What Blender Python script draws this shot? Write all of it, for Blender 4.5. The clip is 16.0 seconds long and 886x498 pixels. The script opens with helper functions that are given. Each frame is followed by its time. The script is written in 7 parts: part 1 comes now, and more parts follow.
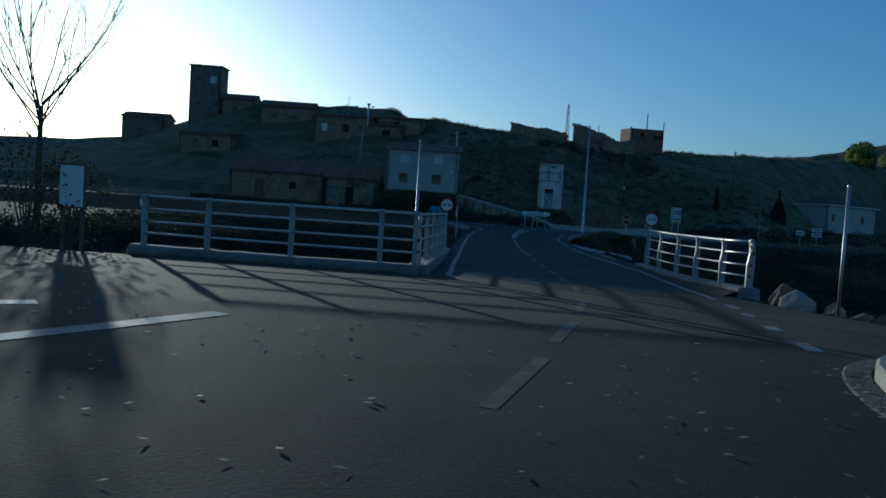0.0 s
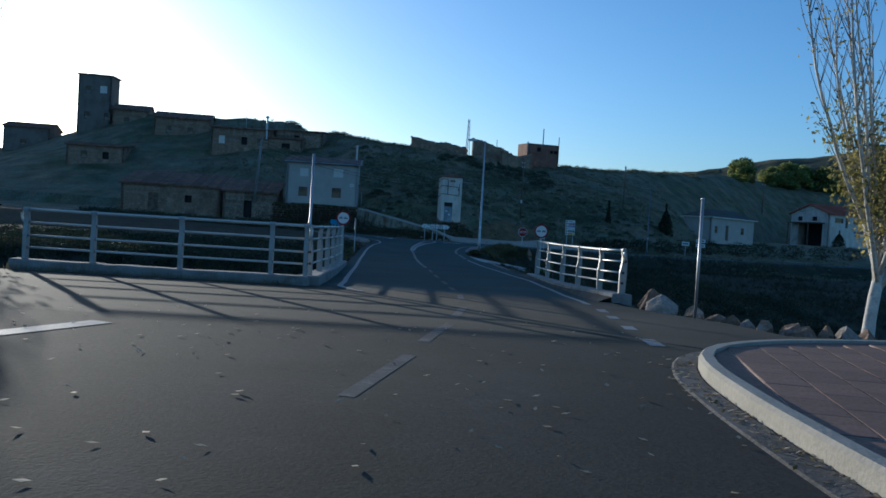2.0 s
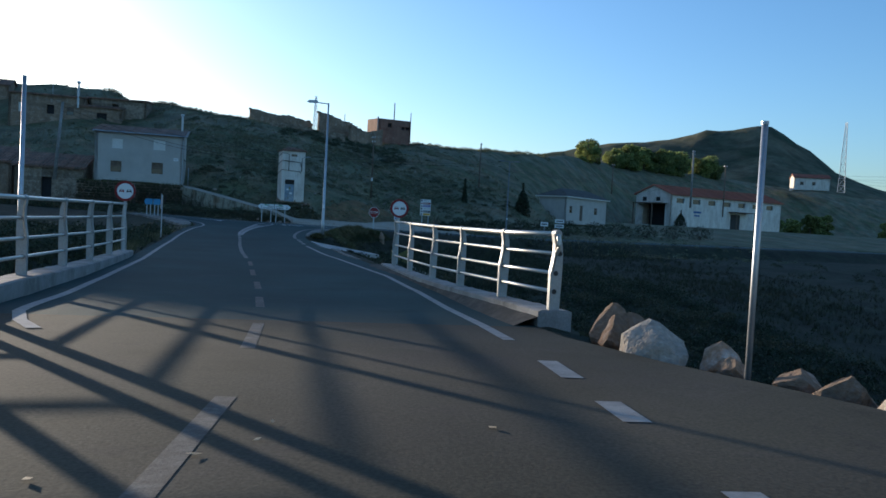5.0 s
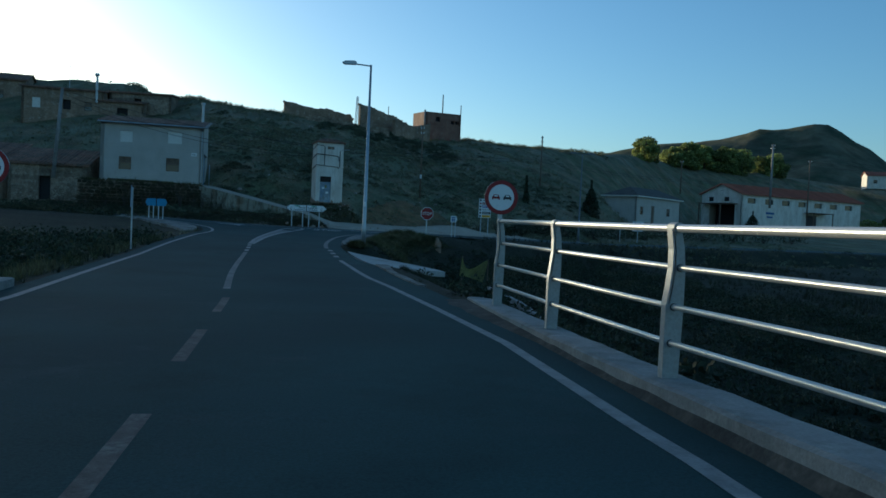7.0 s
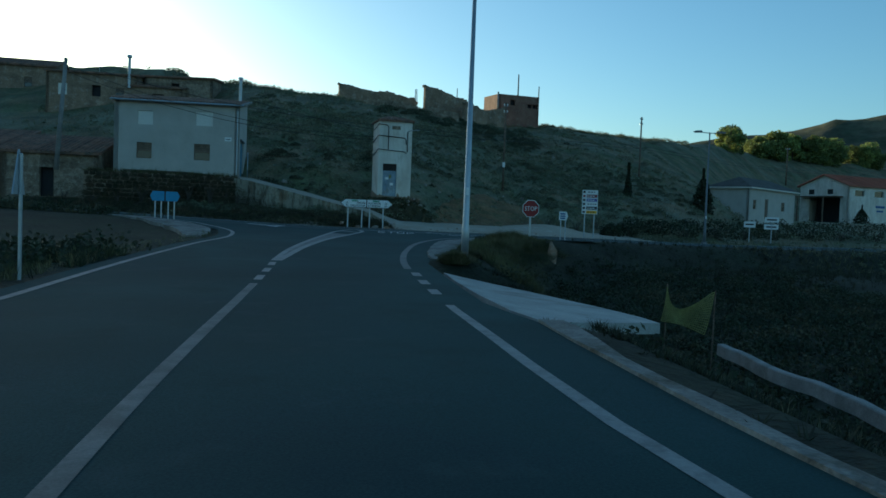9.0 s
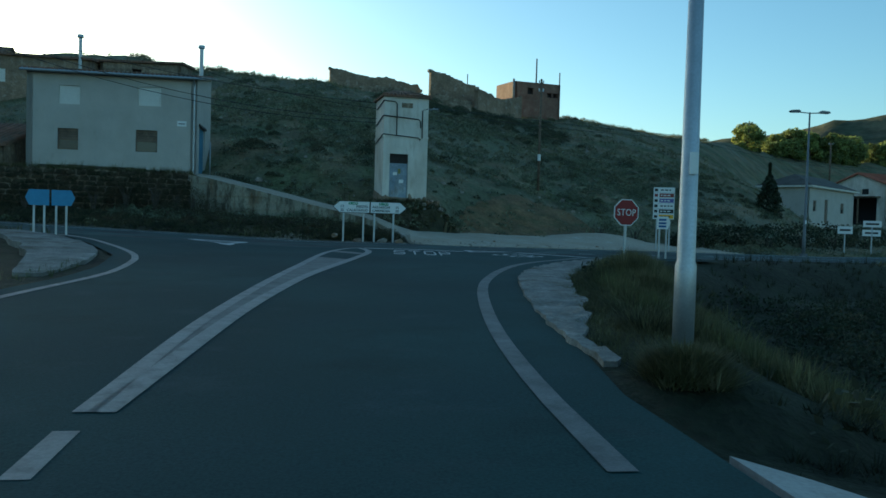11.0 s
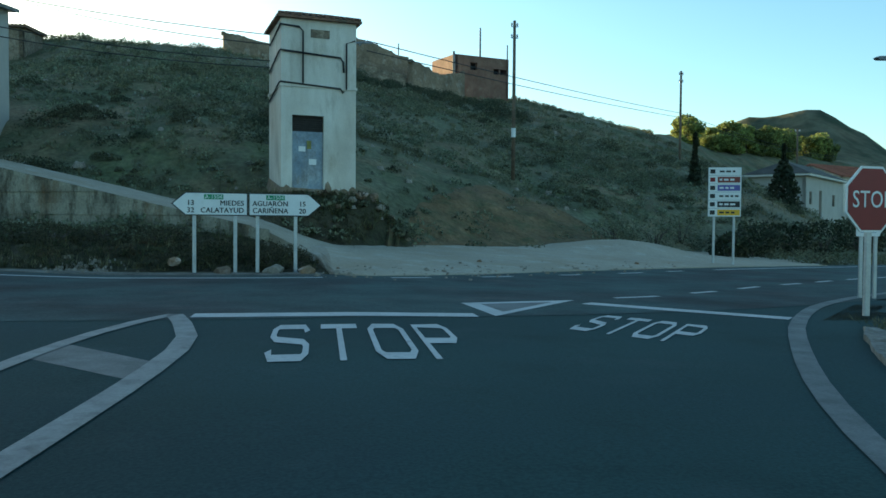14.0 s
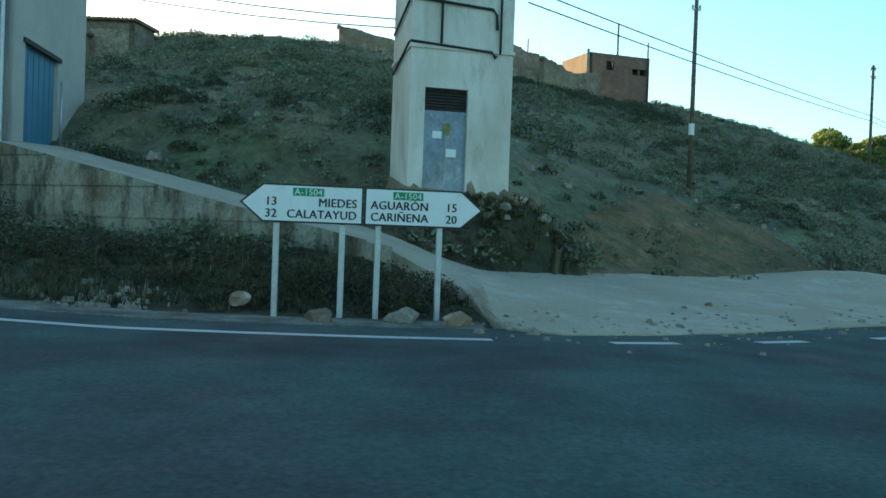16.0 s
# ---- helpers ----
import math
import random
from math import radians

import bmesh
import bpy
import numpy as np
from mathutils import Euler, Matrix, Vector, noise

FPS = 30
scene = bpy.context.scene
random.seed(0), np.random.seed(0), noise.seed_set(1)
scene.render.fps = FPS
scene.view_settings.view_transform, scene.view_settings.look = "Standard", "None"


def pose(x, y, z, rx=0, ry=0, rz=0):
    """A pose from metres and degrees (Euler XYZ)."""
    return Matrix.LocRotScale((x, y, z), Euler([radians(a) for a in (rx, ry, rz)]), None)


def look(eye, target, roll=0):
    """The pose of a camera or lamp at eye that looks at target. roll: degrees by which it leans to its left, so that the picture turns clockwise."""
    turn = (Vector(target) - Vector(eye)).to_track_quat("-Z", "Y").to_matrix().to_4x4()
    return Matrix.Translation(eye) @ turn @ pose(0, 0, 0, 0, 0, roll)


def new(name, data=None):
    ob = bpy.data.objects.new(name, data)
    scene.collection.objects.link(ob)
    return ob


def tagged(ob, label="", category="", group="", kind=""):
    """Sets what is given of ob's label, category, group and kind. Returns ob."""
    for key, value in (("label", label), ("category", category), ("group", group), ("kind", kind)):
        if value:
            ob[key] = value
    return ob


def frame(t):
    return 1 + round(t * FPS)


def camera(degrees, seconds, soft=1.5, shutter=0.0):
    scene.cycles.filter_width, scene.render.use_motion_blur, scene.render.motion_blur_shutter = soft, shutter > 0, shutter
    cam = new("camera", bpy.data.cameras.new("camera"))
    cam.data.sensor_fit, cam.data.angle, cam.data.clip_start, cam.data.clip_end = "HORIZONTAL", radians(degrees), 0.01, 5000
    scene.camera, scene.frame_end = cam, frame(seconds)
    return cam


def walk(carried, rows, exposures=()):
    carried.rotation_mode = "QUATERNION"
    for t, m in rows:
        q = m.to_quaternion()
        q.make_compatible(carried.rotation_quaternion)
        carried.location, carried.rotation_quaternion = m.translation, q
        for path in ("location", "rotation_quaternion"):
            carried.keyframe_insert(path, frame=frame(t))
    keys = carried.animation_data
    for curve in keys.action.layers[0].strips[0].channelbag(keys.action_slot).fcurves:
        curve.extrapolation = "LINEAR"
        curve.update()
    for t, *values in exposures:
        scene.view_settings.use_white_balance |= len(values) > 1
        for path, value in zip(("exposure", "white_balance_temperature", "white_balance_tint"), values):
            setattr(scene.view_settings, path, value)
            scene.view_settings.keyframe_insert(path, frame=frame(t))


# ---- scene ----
# The car-borne camera: backs up a little, then drives over the bridge to the junction.
cam = camera(58.38, 16.0, soft=1.6)
PATH = [
    (0.0, 1.240, -5.560, 1.485, 87.06, -3.70, 5.80),
    (0.5, 1.480, -5.620, 1.486, 87.31, -3.85, 1.92),
    (1.0, 1.574, -5.870, 1.471, 87.82, -3.47, -0.13),
    (1.5, 1.589, -6.196, 1.480, 88.10, -3.43, -1.21),
    (2.0, 1.588, -6.139, 1.470, 88.47, -3.44, -1.18),
    (2.5, 1.575, -5.434, 1.459, 88.21, -4.09, -3.40),
    (3.0, 1.692, -4.194, 1.406, 88.03, -5.03, -7.03),
    (3.5, 1.842, -2.641, 1.370, 87.58, -5.07, -10.05),
    (6.0, 3.040, 7.745, 1.237, 87.95, -2.78, -11.93),
    (6.5, 3.228, 11.448, 1.164, 87.48, -2.77, -9.99),
    (7.0, 3.335, 14.668, 1.091, 87.96, -2.70, -8.95),
    (7.5, 3.286, 18.318, 1.059, 87.92, -2.48, -7.60),
    (8.0, 3.211, 21.821, 1.015, 87.90, -2.46, -6.84),
    (8.5, 3.130, 25.330, 0.995, 87.80, -2.33, -5.75),
    (9.0, 2.954, 28.798, 0.965, 87.66, -2.21, -4.91),
    (11.5, 2.336, 45.576, 1.092, 88.12, -1.33, -5.86),
    (12.0, 2.429, 48.563, 1.140, 88.16, -1.46, -7.10),
    (12.5, 2.567, 51.035, 1.146, 88.15, -1.20, -8.39),
    (13.0, 2.805, 53.606, 1.138, 87.92, -1.16, -9.68),
    (13.5, 3.022, 55.699, 1.145, 88.09, -0.88, -10.72),
    (14.0, 3.277, 57.796, 1.138, 88.32, -0.47, -11.02),
    (14.5, 3.333, 59.956, 1.121, 88.55, -0.43, -9.71),
    (15.0, 3.153, 62.007, 1.244, 88.38, -1.60, -7.14),
    (15.5, 3.013, 63.646, 1.189, 88.75, -1.84, -4.92),
    (16.0, 2.882, 64.619, 1.192, 89.16, -2.08, -3.37),
]
walk(cam, [(t, pose(x, y, z, rx, ry, rz)) for t, x, y, z, rx, ry, rz in PATH],
     exposures=[(0.0, -0.66, 4150, -4), (0.5, -0.54, 4150, -4), (1.0, 0.0, 4300, 0), (1.5, 0.1, 4400, 2), (3.5, 0.65, 4800, 9), (6.0, 0.8, 5100, 2), (7.0, 0.36, 4950, -6), (8.0, 0.72, 5200, -5), (9.0, 0.55, 5200, -13),
                (11.5, 1.08, 5750, -14), (13.0, 1.38, 6050, -12), (14.0, 1.6, 6250, -11), (15.0, 1.72, 6300, -12), (16.0, 1.95, 6350, -14)])
# ---- light ----
SUN_AZ, SUN_EL = -31.2, 6.0      # degrees from +y towards +x, and above the horizon
world = bpy.data.worlds.new("world")
scene.world = world
world.use_nodes = True
wn, wl = world.node_tree.nodes, world.node_tree.links
wn.clear()
w_out, w_bg, w_sky = wn.new("ShaderNodeOutputWorld"), wn.new("ShaderNodeBackground"), wn.new("ShaderNodeTexSky")
w_sky.sky_type = "NISHITA"
w_sky.sun_disc = False
w_sky.sun_elevation = radians(SUN_EL)
w_sky.sun_rotation = radians(SUN_AZ)
w_sky.altitude = 800
w_sky.air_density, w_sky.dust_density, w_sky.ozone_density = 1.0, 2.0, 2.2
w_bg.inputs["Strength"].default_value = 0.15
wl.new(w_sky.outputs[0], w_bg.inputs["Color"])
wl.new(w_bg.outputs[0], w_out.inputs["Surface"])

sun = new("sun", bpy.data.lights.new("sun", "SUN"))
sun.data.energy, sun.data.angle, sun.data.color = 4.6, radians(0.55), (1.0, 0.72, 0.44)
_d = Vector((math.sin(radians(SUN_AZ)) * math.cos(radians(SUN_EL)), math.cos(radians(SUN_AZ)) * math.cos(radians(SUN_EL)), math.sin(radians(SUN_EL))))
sun.matrix_world = look(_d * 100, (0, 0, 0))

# ---- materials ----
def mat(name, base, rough=0.8, metal=0.0, var=0.25, scale=6.0, fine=60.0, bump=0.2, spots=None, spot_scale=1.0, spot_at=0.6, spec=0.4, per=0.0, island=0.0, spot_soft=0.12, dist=0.02, trans=0.0, streak=1.0):
    """A surface: a base colour varied at two scales, optional stains of a second colour, and fine relief. Object coordinates, in metres."""
    m = bpy.data.materials.new(name)
    m.use_nodes = True
    nt = m.node_tree
    N, L = nt.nodes, nt.links
    b = N["Principled BSDF"]
    b.inputs["Roughness"].default_value, b.inputs["Metallic"].default_value = rough, metal
    b.inputs["Specular IOR Level"].default_value = spec
    co = N.new("ShaderNodeTexCoord")

    def nz(sc, det=4.0, rg=0.6, sz=1.0):
        n = N.new("ShaderNodeTexNoise")
        n.inputs["Scale"].default_value, n.inputs["Detail"].default_value, n.inputs["Roughness"].default_value = sc, det, rg
        if sz != 1.0:             # stains that run down the surface
            mp = N.new("ShaderNodeMapping")
            mp.inputs["Scale"].default_value = (1, 1, sz)
            L.new(co.outputs["Object"], mp.inputs["Vector"])
            L.new(mp.outputs["Vector"], n.inputs["Vector"])
        else:
            L.new(co.outputs["Object"], n.inputs["Vector"])
        return n.outputs["Fac"]

    def ramp(src, a, b_, lo, hi):
        r = N.new("ShaderNodeMapRange")
        r.inputs["From Min"].default_value, r.inputs["From Max"].default_value = a, b_
        r.inputs["To Min"].default_value, r.inputs["To Max"].default_value = lo, hi
        L.new(src, r.inputs["Value"])
        return r.outputs["Result"]

    def mul(x, y):
        n = N.new("ShaderNodeMath")
        n.operation = "MULTIPLY"
        L.new(x, n.inputs[0])
        L.new(y, n.inputs[1])
        return n.outputs[0]

    v = mul(ramp(nz(scale), 0.3, 0.7, 1 - var, 1 + var), ramp(nz(fine, 2.0), 0.3, 0.7, 1 - var * 0.8, 1 + var * 0.8))
    if per:
        oi = N.new("ShaderNodeObjectInfo")
        v = mul(v, ramp(oi.outputs["Random"], 0, 1, 1 - per, 1 + per))
    if island:
        ge = N.new("ShaderNodeNewGeometry")
        v = mul(v, ramp(ge.outputs["Random Per Island"], 0, 1, 1 - island, 1 + island))
    col = N.new("ShaderNodeRGB")
    col.outputs[0].default_value = (*base, 1)
    out = col.outputs[0]
    for i, (c2, sc2, at) in enumerate(spots or ()):
        mx = N.new("ShaderNodeMix")
        mx.data_type = "RGBA"
        L.new(ramp(nz(sc2, 6.0, 0.65, streak), at - spot_soft, at + spot_soft, 0, 1), mx.inputs["Factor"])
        L.new(out, mx.inputs["A"])
        mx.inputs["B"].default_value = (*c2, 1)
        out = mx.outputs["Result"]
    sc = N.new("ShaderNodeVectorMath")
    sc.operation = "SCALE"
    L.new(out, sc.inputs[0])
    L.new(v, sc.inputs["Scale"])
    L.new(sc.outputs["Vector"], b.inputs["Base Color"])
    if bump:
        bp = N.new("ShaderNodeBump")
        bp.inputs["Strength"].default_value, bp.inputs["Distance"].default_value = bump, dist
        L.new(nz(fine, 3.0), bp.inputs["Height"])
        L.new(bp.outputs["Normal"], b.inputs["Normal"])
    if trans:                     # thin leaves let light through
        tl, mx = N.new("ShaderNodeBsdfTranslucent"), N.new("ShaderNodeMixShader")
        L.new(sc.outputs["Vector"], tl.inputs["Color"])
        mx.inputs["Fac"].default_value = trans
        L.new(b.outputs[0], mx.inputs[1])
        L.new(tl.outputs[0], mx.inputs[2])
        L.new(mx.outputs[0], N["Material Output"].inputs["Surface"])
    return m


# Dusty asphalt, its brown partly the warm tone of low sun put into the colour.
ASPHALT_DUSTY_LIT = mat("asphalt_dusty_sunlit", (0.062, 0.058, 0.041), 0.92, var=0.34, scale=0.7, fine=42, bump=0.4, dist=0.006, spots=[((0.038, 0.034, 0.029), 0.35, 0.56), ((0.075, 0.066, 0.054), 1.3, 0.68), ((0.03, 0.028, 0.026), 2.6, 0.7)], spec=0.15)
ASPHALT = mat("asphalt", (0.030, 0.061, 0.060), 0.88, var=0.25, scale=0.7, fine=48, bump=0.5, dist=0.007, spots=[((0.019, 0.037, 0.040), 0.35, 0.56), ((0.044, 0.066, 0.067), 1.3, 0.68)], spec=0.12)
ASPHALT_OLD = mat("asphalt_old", (0.054, 0.083, 0.081), 0.9, var=0.3, scale=0.8, fine=26, bump=0.5, dist=0.01, spots=[((0.043, 0.043, 0.045), 0.3, 0.56), ((0.09, 0.085, 0.08), 0.9, 0.68)], spec=0.14)
PAINT = mat("road_paint", (0.24, 0.245, 0.235), 0.7, var=0.14, scale=3, fine=45, bump=0.3, spots=[((0.12, 0.12, 0.12), 5.0, 0.6), ((0.2, 0.2, 0.2), 14.0, 0.58)], dist=0.006)
PAINT_FRESH = mat("road_paint_fresh", (0.46, 0.46, 0.45), 0.7, var=0.12, scale=3, fine=45, bump=0.3, spots=[((0.2, 0.2, 0.2), 6.0, 0.66)], dist=0.006)
PAINT_FAINT = mat("road_paint_faint", (0.125, 0.12, 0.11), 0.8, var=0.25, scale=4, fine=60, bump=0.45, spots=[((0.058, 0.052, 0.044), 3.0, 0.47), ((0.05, 0.045, 0.04), 14.0, 0.55)], dist=0.006)
TAR = mat("tar_seam", (0.018, 0.018, 0.018), 0.7, var=0.2, bump=0.2)
PAINT_WORN = mat("road_paint_worn", (0.15, 0.155, 0.15), 0.75, var=0.2, scale=4, fine=50, bump=0.3, spots=[((0.095, 0.1, 0.097), 2.2, 0.52)], dist=0.006)
CONCRETE = mat("concrete", (0.26, 0.25, 0.235), 0.9, var=0.15, scale=1.6, fine=35, bump=0.35, spots=[((0.13, 0.125, 0.11), 1.2, 0.58), ((0.34, 0.33, 0.30), 4.0, 0.66)])
POST = mat("post_steel", (0.34, 0.34, 0.325), 0.5, metal=0.3, var=0.12, scale=5, fine=30, bump=0.15, spots=[((0.22, 0.2, 0.17), 5.0, 0.66)], spec=0.5)
STEEL = mat("painted_steel", (0.55, 0.53, 0.48), 0.34, metal=0.4, var=0.06, scale=3, fine=25, bump=0.08, spots=[((0.35, 0.3, 0.25), 4.0, 0.74)], spec=0.5)
GALV = mat("galvanised_steel", (0.42, 0.44, 0.46), 0.45, metal=0.7, var=0.1, scale=4, fine=40, bump=0.1)
RENDERW = mat("wall_plaster", (0.45, 0.425, 0.38), 0.92, var=0.08, scale=0.8, fine=25, bump=0.3, streak=0.35, spots=[((0.42, 0.39, 0.34), 0.7, 0.6), ((0.33, 0.30, 0.26), 2.6, 0.72)])
WHITEWASH = mat("whitewash", (0.70, 0.66, 0.58), 0.9, var=0.08, scale=1.2, fine=30, bump=0.35, streak=0.3, spots=[((0.55, 0.50, 0.42), 0.9, 0.52), ((0.40, 0.34, 0.25), 2.2, 0.66), ((0.30, 0.27, 0.22), 5.0, 0.72)])
EARTH = mat("hillside_earth", (0.172, 0.172, 0.118), 0.95, var=0.35, scale=0.35, fine=5.0, bump=0.8, dist=0.12, spots=[((0.10, 0.115, 0.056), 0.12, 0.5), ((0.22, 0.165, 0.10), 0.3, 0.58), ((0.075, 0.068, 0.045), 1.4, 0.62)], spec=0.2)
BANK_EARTH = mat("bank_soil", (0.088, 0.07, 0.046), 0.95, var=0.35, scale=0.6, fine=9, bump=0.9, dist=0.06, spots=[((0.05, 0.056, 0.028), 0.5, 0.5), ((0.14, 0.115, 0.08), 1.6, 0.64), ((0.04, 0.034, 0.024), 3.0, 0.64)], spec=0.2)
# Dark overgrown field ground, with the shade of the ditch mixed into its colour.
FIELD_SHADED = mat("shaded_field_soil", (0.034, 0.033, 0.021), 0.95, var=0.35, scale=0.5, fine=6.0, bump=0.8, dist=0.1, spots=[((0.024, 0.03, 0.015), 0.2, 0.5), ((0.06, 0.05, 0.034), 0.8, 0.66)], spec=0.2)
DIRT = mat("pale_dirt", (0.38, 0.335, 0.26), 0.95, var=0.14, scale=0.9, fine=16, bump=0.5, dist=0.02, spots=[((0.29, 0.24, 0.17), 0.45, 0.58), ((0.44, 0.41, 0.35), 1.6, 0.64), ((0.22, 0.185, 0.135), 3.5, 0.72)], spec=0.2)
ROCK_PALE = mat("pale_rock", (0.30, 0.265, 0.22), 0.92, var=0.22, scale=2.4, fine=18, bump=0.9, dist=0.04, spots=[((0.20, 0.15, 0.10), 1.6, 0.6)], per=0.2, spec=0.25)
ROCK = mat("rock", (0.25, 0.19, 0.135), 0.92, var=0.22, scale=1.4, fine=16, bump=0.8, dist=0.04, spots=[((0.22, 0.11, 0.05), 1.3, 0.52), ((0.40, 0.38, 0.35), 2.5, 0.62)], per=0.3, spec=0.25)
TILE = mat("clay_tile", (0.22, 0.13, 0.09), 0.9, var=0.25, scale=1.2, fine=12, bump=0.4, spots=[((0.10, 0.09, 0.07), 1.5, 0.55)], island=0.25, spec=0.2)
VENT = mat("dark_vent", (0.05, 0.045, 0.04), 0.8, var=0.2, bump=0.2)
DARK = mat("dark_opening", (0.02, 0.02, 0.022), 0.7, var=0.2, bump=0)

# ---- mesh helpers ----
class Mesh:
    """Collects vertices and faces of one part."""
    def __init__(self):
        self.v, self.f = [], []

    def add(self, vs, fs):
        n = len(self.v)
        self.v += [tuple(p) for p in vs]
        self.f += [tuple(i + n for i in q) for q in fs]
        return self

    def box(self, x0, y0, z0, x1, y1, z1, c=0.0):
        """An upright box; c chamfers its vertical edges and its top."""
        if not c:
            vs = [(x0, y0, z0), (x1, y0, z0), (x1, y1, z0), (x0, y1, z0), (x0, y0, z1), (x1, y0, z1), (x1, y1, z1), (x0, y1, z1)]
            return self.add(vs, [(3, 2, 1, 0), (4, 5, 6, 7), (0, 1, 5, 4), (1, 2, 6, 5), (2, 3, 7, 6), (3, 0, 4, 7)])
        def ring(i, z):
            return [(x0 + i + c, y0 + i, z), (x1 - i - c, y0 + i, z), (x1 - i, y0 + i + c, z), (x1 - i, y1 - i - c, z), (x1 - i - c, y1 - i, z), (x0 + i + c, y1 - i, z), (x0 + i, y1 - i - c, z), (x0 + i, y0 + i + c, z)]
        vs = ring(0, z0) + ring(0, z1 - c) + ring(c, z1)
        fs = [tuple(range(7, -1, -1)), tuple(range(16, 24))]
        for k in (0, 8):
            fs += [(k + i, k + (i + 1) % 8, k + 8 + (i + 1) % 8, k + 8 + i) for i in range(8)]
        return self.add(vs, fs)

    def tube(self, pts, radii, n=10, cap=True):
        """A round bar along points, with a radius each."""
        pts = [Vector(p) for p in pts]
        if not hasattr(radii, "__len__"):
            radii = [radii] * len(pts)
        vs, fs = [], []
        for i, p in enumerate(pts):
            d = (pts[min(i + 1, len(pts) - 1)] - pts[max(i - 1, 0)]).normalized()
            a = d.orthogonal().normalized() if abs(d.z) > 0.95 else d.cross(Vector((0, 0, 1))).normalized()
            b = d.cross(a)
            vs += [p + radii[i] * (math.cos(2 * math.pi * k / n) * a + math.sin(2 * math.pi * k / n) * b) for k in range(n)]
        for i in range(len(pts) - 1):
            fs += [(i * n + k, i * n + (k + 1) % n, (i + 1) * n + (k + 1) % n, (i + 1) * n + k) for k in range(n)]
        if cap:
            fs += [tuple(range(n - 1, -1, -1)), tuple((len(pts) - 1) * n + k for k in range(n))]
        return self.add(vs, fs)

    def prism(self, outline, depth, at=Matrix()):
        """An outline in x, z pushed along y by depth."""
        n = len(outline)
        vs = [at @ Vector((x, 0, z)) for x, z in outline] + [at @ Vector((x, depth, z)) for x, z in outline]
        return self.add(vs, [tuple(range(n)), tuple(range(2 * n - 1, n - 1, -1))] + [((i + 1) % n, i, n + i, n + (i + 1) % n) for i in range(n)])

    def moved(self, m):
        self.v = [tuple(m @ Vector(p)) for p in self.v]
        return self

    def data(self, name):
        me = bpy.data.meshes.new(name)
        me.from_pydata(self.v, [], self.f)
        bm = bmesh.new()
        bm.from_mesh(me)
        bmesh.ops.recalc_face_normals(bm, faces=bm.faces)
        bm.to_mesh(me)
        bm.free()
        return me


def part(name, mesh, material, parent=None, label="", smooth=False):
    me = mesh.data(name) if isinstance(mesh, Mesh) else mesh
    if not me.materials:
        me.materials.append(material)
    if smooth:
        for p in me.polygons:
            p.use_smooth = True
    ob = new(name, me)
    ob.parent = parent
    if label:
        ob["label"] = label
    return ob


def thing(name, label, category, group="", kind="", at=None):
    ob = tagged(new(name), label, category, group, kind)
    if at is not None:
        ob.matrix_world = at
    return ob


def lerp(x, table):
    return float(np.interp(x, [r[0] for r in table], [r[1] for r in table]))


def sstep(a, b, x):
    t = np.clip((x - a) / (b - a), 0, 1)
    return t * t * (3 - 2 * t)


# ---- lie of the land ----
ROAD_Z = [(-40, .28), (3, .27), (8, .12), (12, -.02), (15, -.15), (20, -.3), (28, -.42), (40, -.36), (50, -.15), (58, .05), (66, .18), (74, .14), (400, .14)]
RIGHT_LINE = [(-20, 4.2), (3, 4.3), (9, 5.0), (12, 5.2), (19, 5.6), (24, 5.65), (28, 5.4), (32, 4.92), (34, 4.62), (36, 4.44), (38, 4.3), (41, 4.07), (44, 3.9), (48, 3.74), (52, 3.9), (55, 4.25), (57.3, 4.75), (60, 5.6), (62, 6.5), (64, 7.7), (66, 9.1)]
LEFT_LINE = [(12, -.3), (20, -.9), (27, -1.3), (36, -1.8), (45, -2.2), (52, -2.3), (55.5, -2.0), (57.3, -2.05), (60, -2.6), (63, -4.1), (66.2, -6.1), (68, -8.0)]
MAIN = [(-60, 84), (-30, 76.5), (-18, 73.5), (-10, 71.6), (-3, 70.4), (3, 69.9), (7, 70.6), (12, 73.2), (18, 77.2), (27, 82.0), (38, 87.0), (50, 91.5), (70, 98), (100, 108), (160, 130)]
CREST = [(-120, 150, 10.5), (-90, 148, 11.0), (-76, 146, 11.8), (-68, 145, 14.4), (-64, 144, 15.8), (-52, 140, 18.4), (-46, 140, 19.7), (-41, 138, 18.4), (-31, 136, 19.0), (-25, 133, 18.4), (-21.5, 131, 17.8), (-19.3, 130, 16.5), (-14, 127.5, 16.0), (-11, 125, 15.4), (-3, 121.5, 14.4), (0, 120.5, 13.6), (10, 122.5, 12.9), (18, 127.5, 12.6), (25, 134, 13.5), (34, 145, 14.3), (48, 172, 16.8), (66, 192, 18.6), (80, 212, 21), (110, 250, 22.5), (220, 290, 22)]
FOOT = [(-120, 104, 2), (-60, 98, 3), (-30, 92, 2.5), (-16, 86, 1.5), (-12, 80.2, .9), (-6, 78, .6), (0, 76, .4), (5, 78.5, .45), (9, 82, .5), (13, 85, .45), (20, 88, .3), (30, 92, .3), (42, 108, 1.2), (50, 142, 2.4), (62, 156, 2.6), (75, 178, 2.7), (100, 208, 2.7), (120, 224, 2.7), (220, 250, 3)]


def road_z(x, y):
    s = min(max((y - 56) / 8, 0), 1)
    return lerp(y, ROAD_Z) - s * (.02 * max(0, min(x, 30) - 4) - .03 * max(0, -max(x, -30)))


def main_y(x):
    return lerp(x, MAIN)


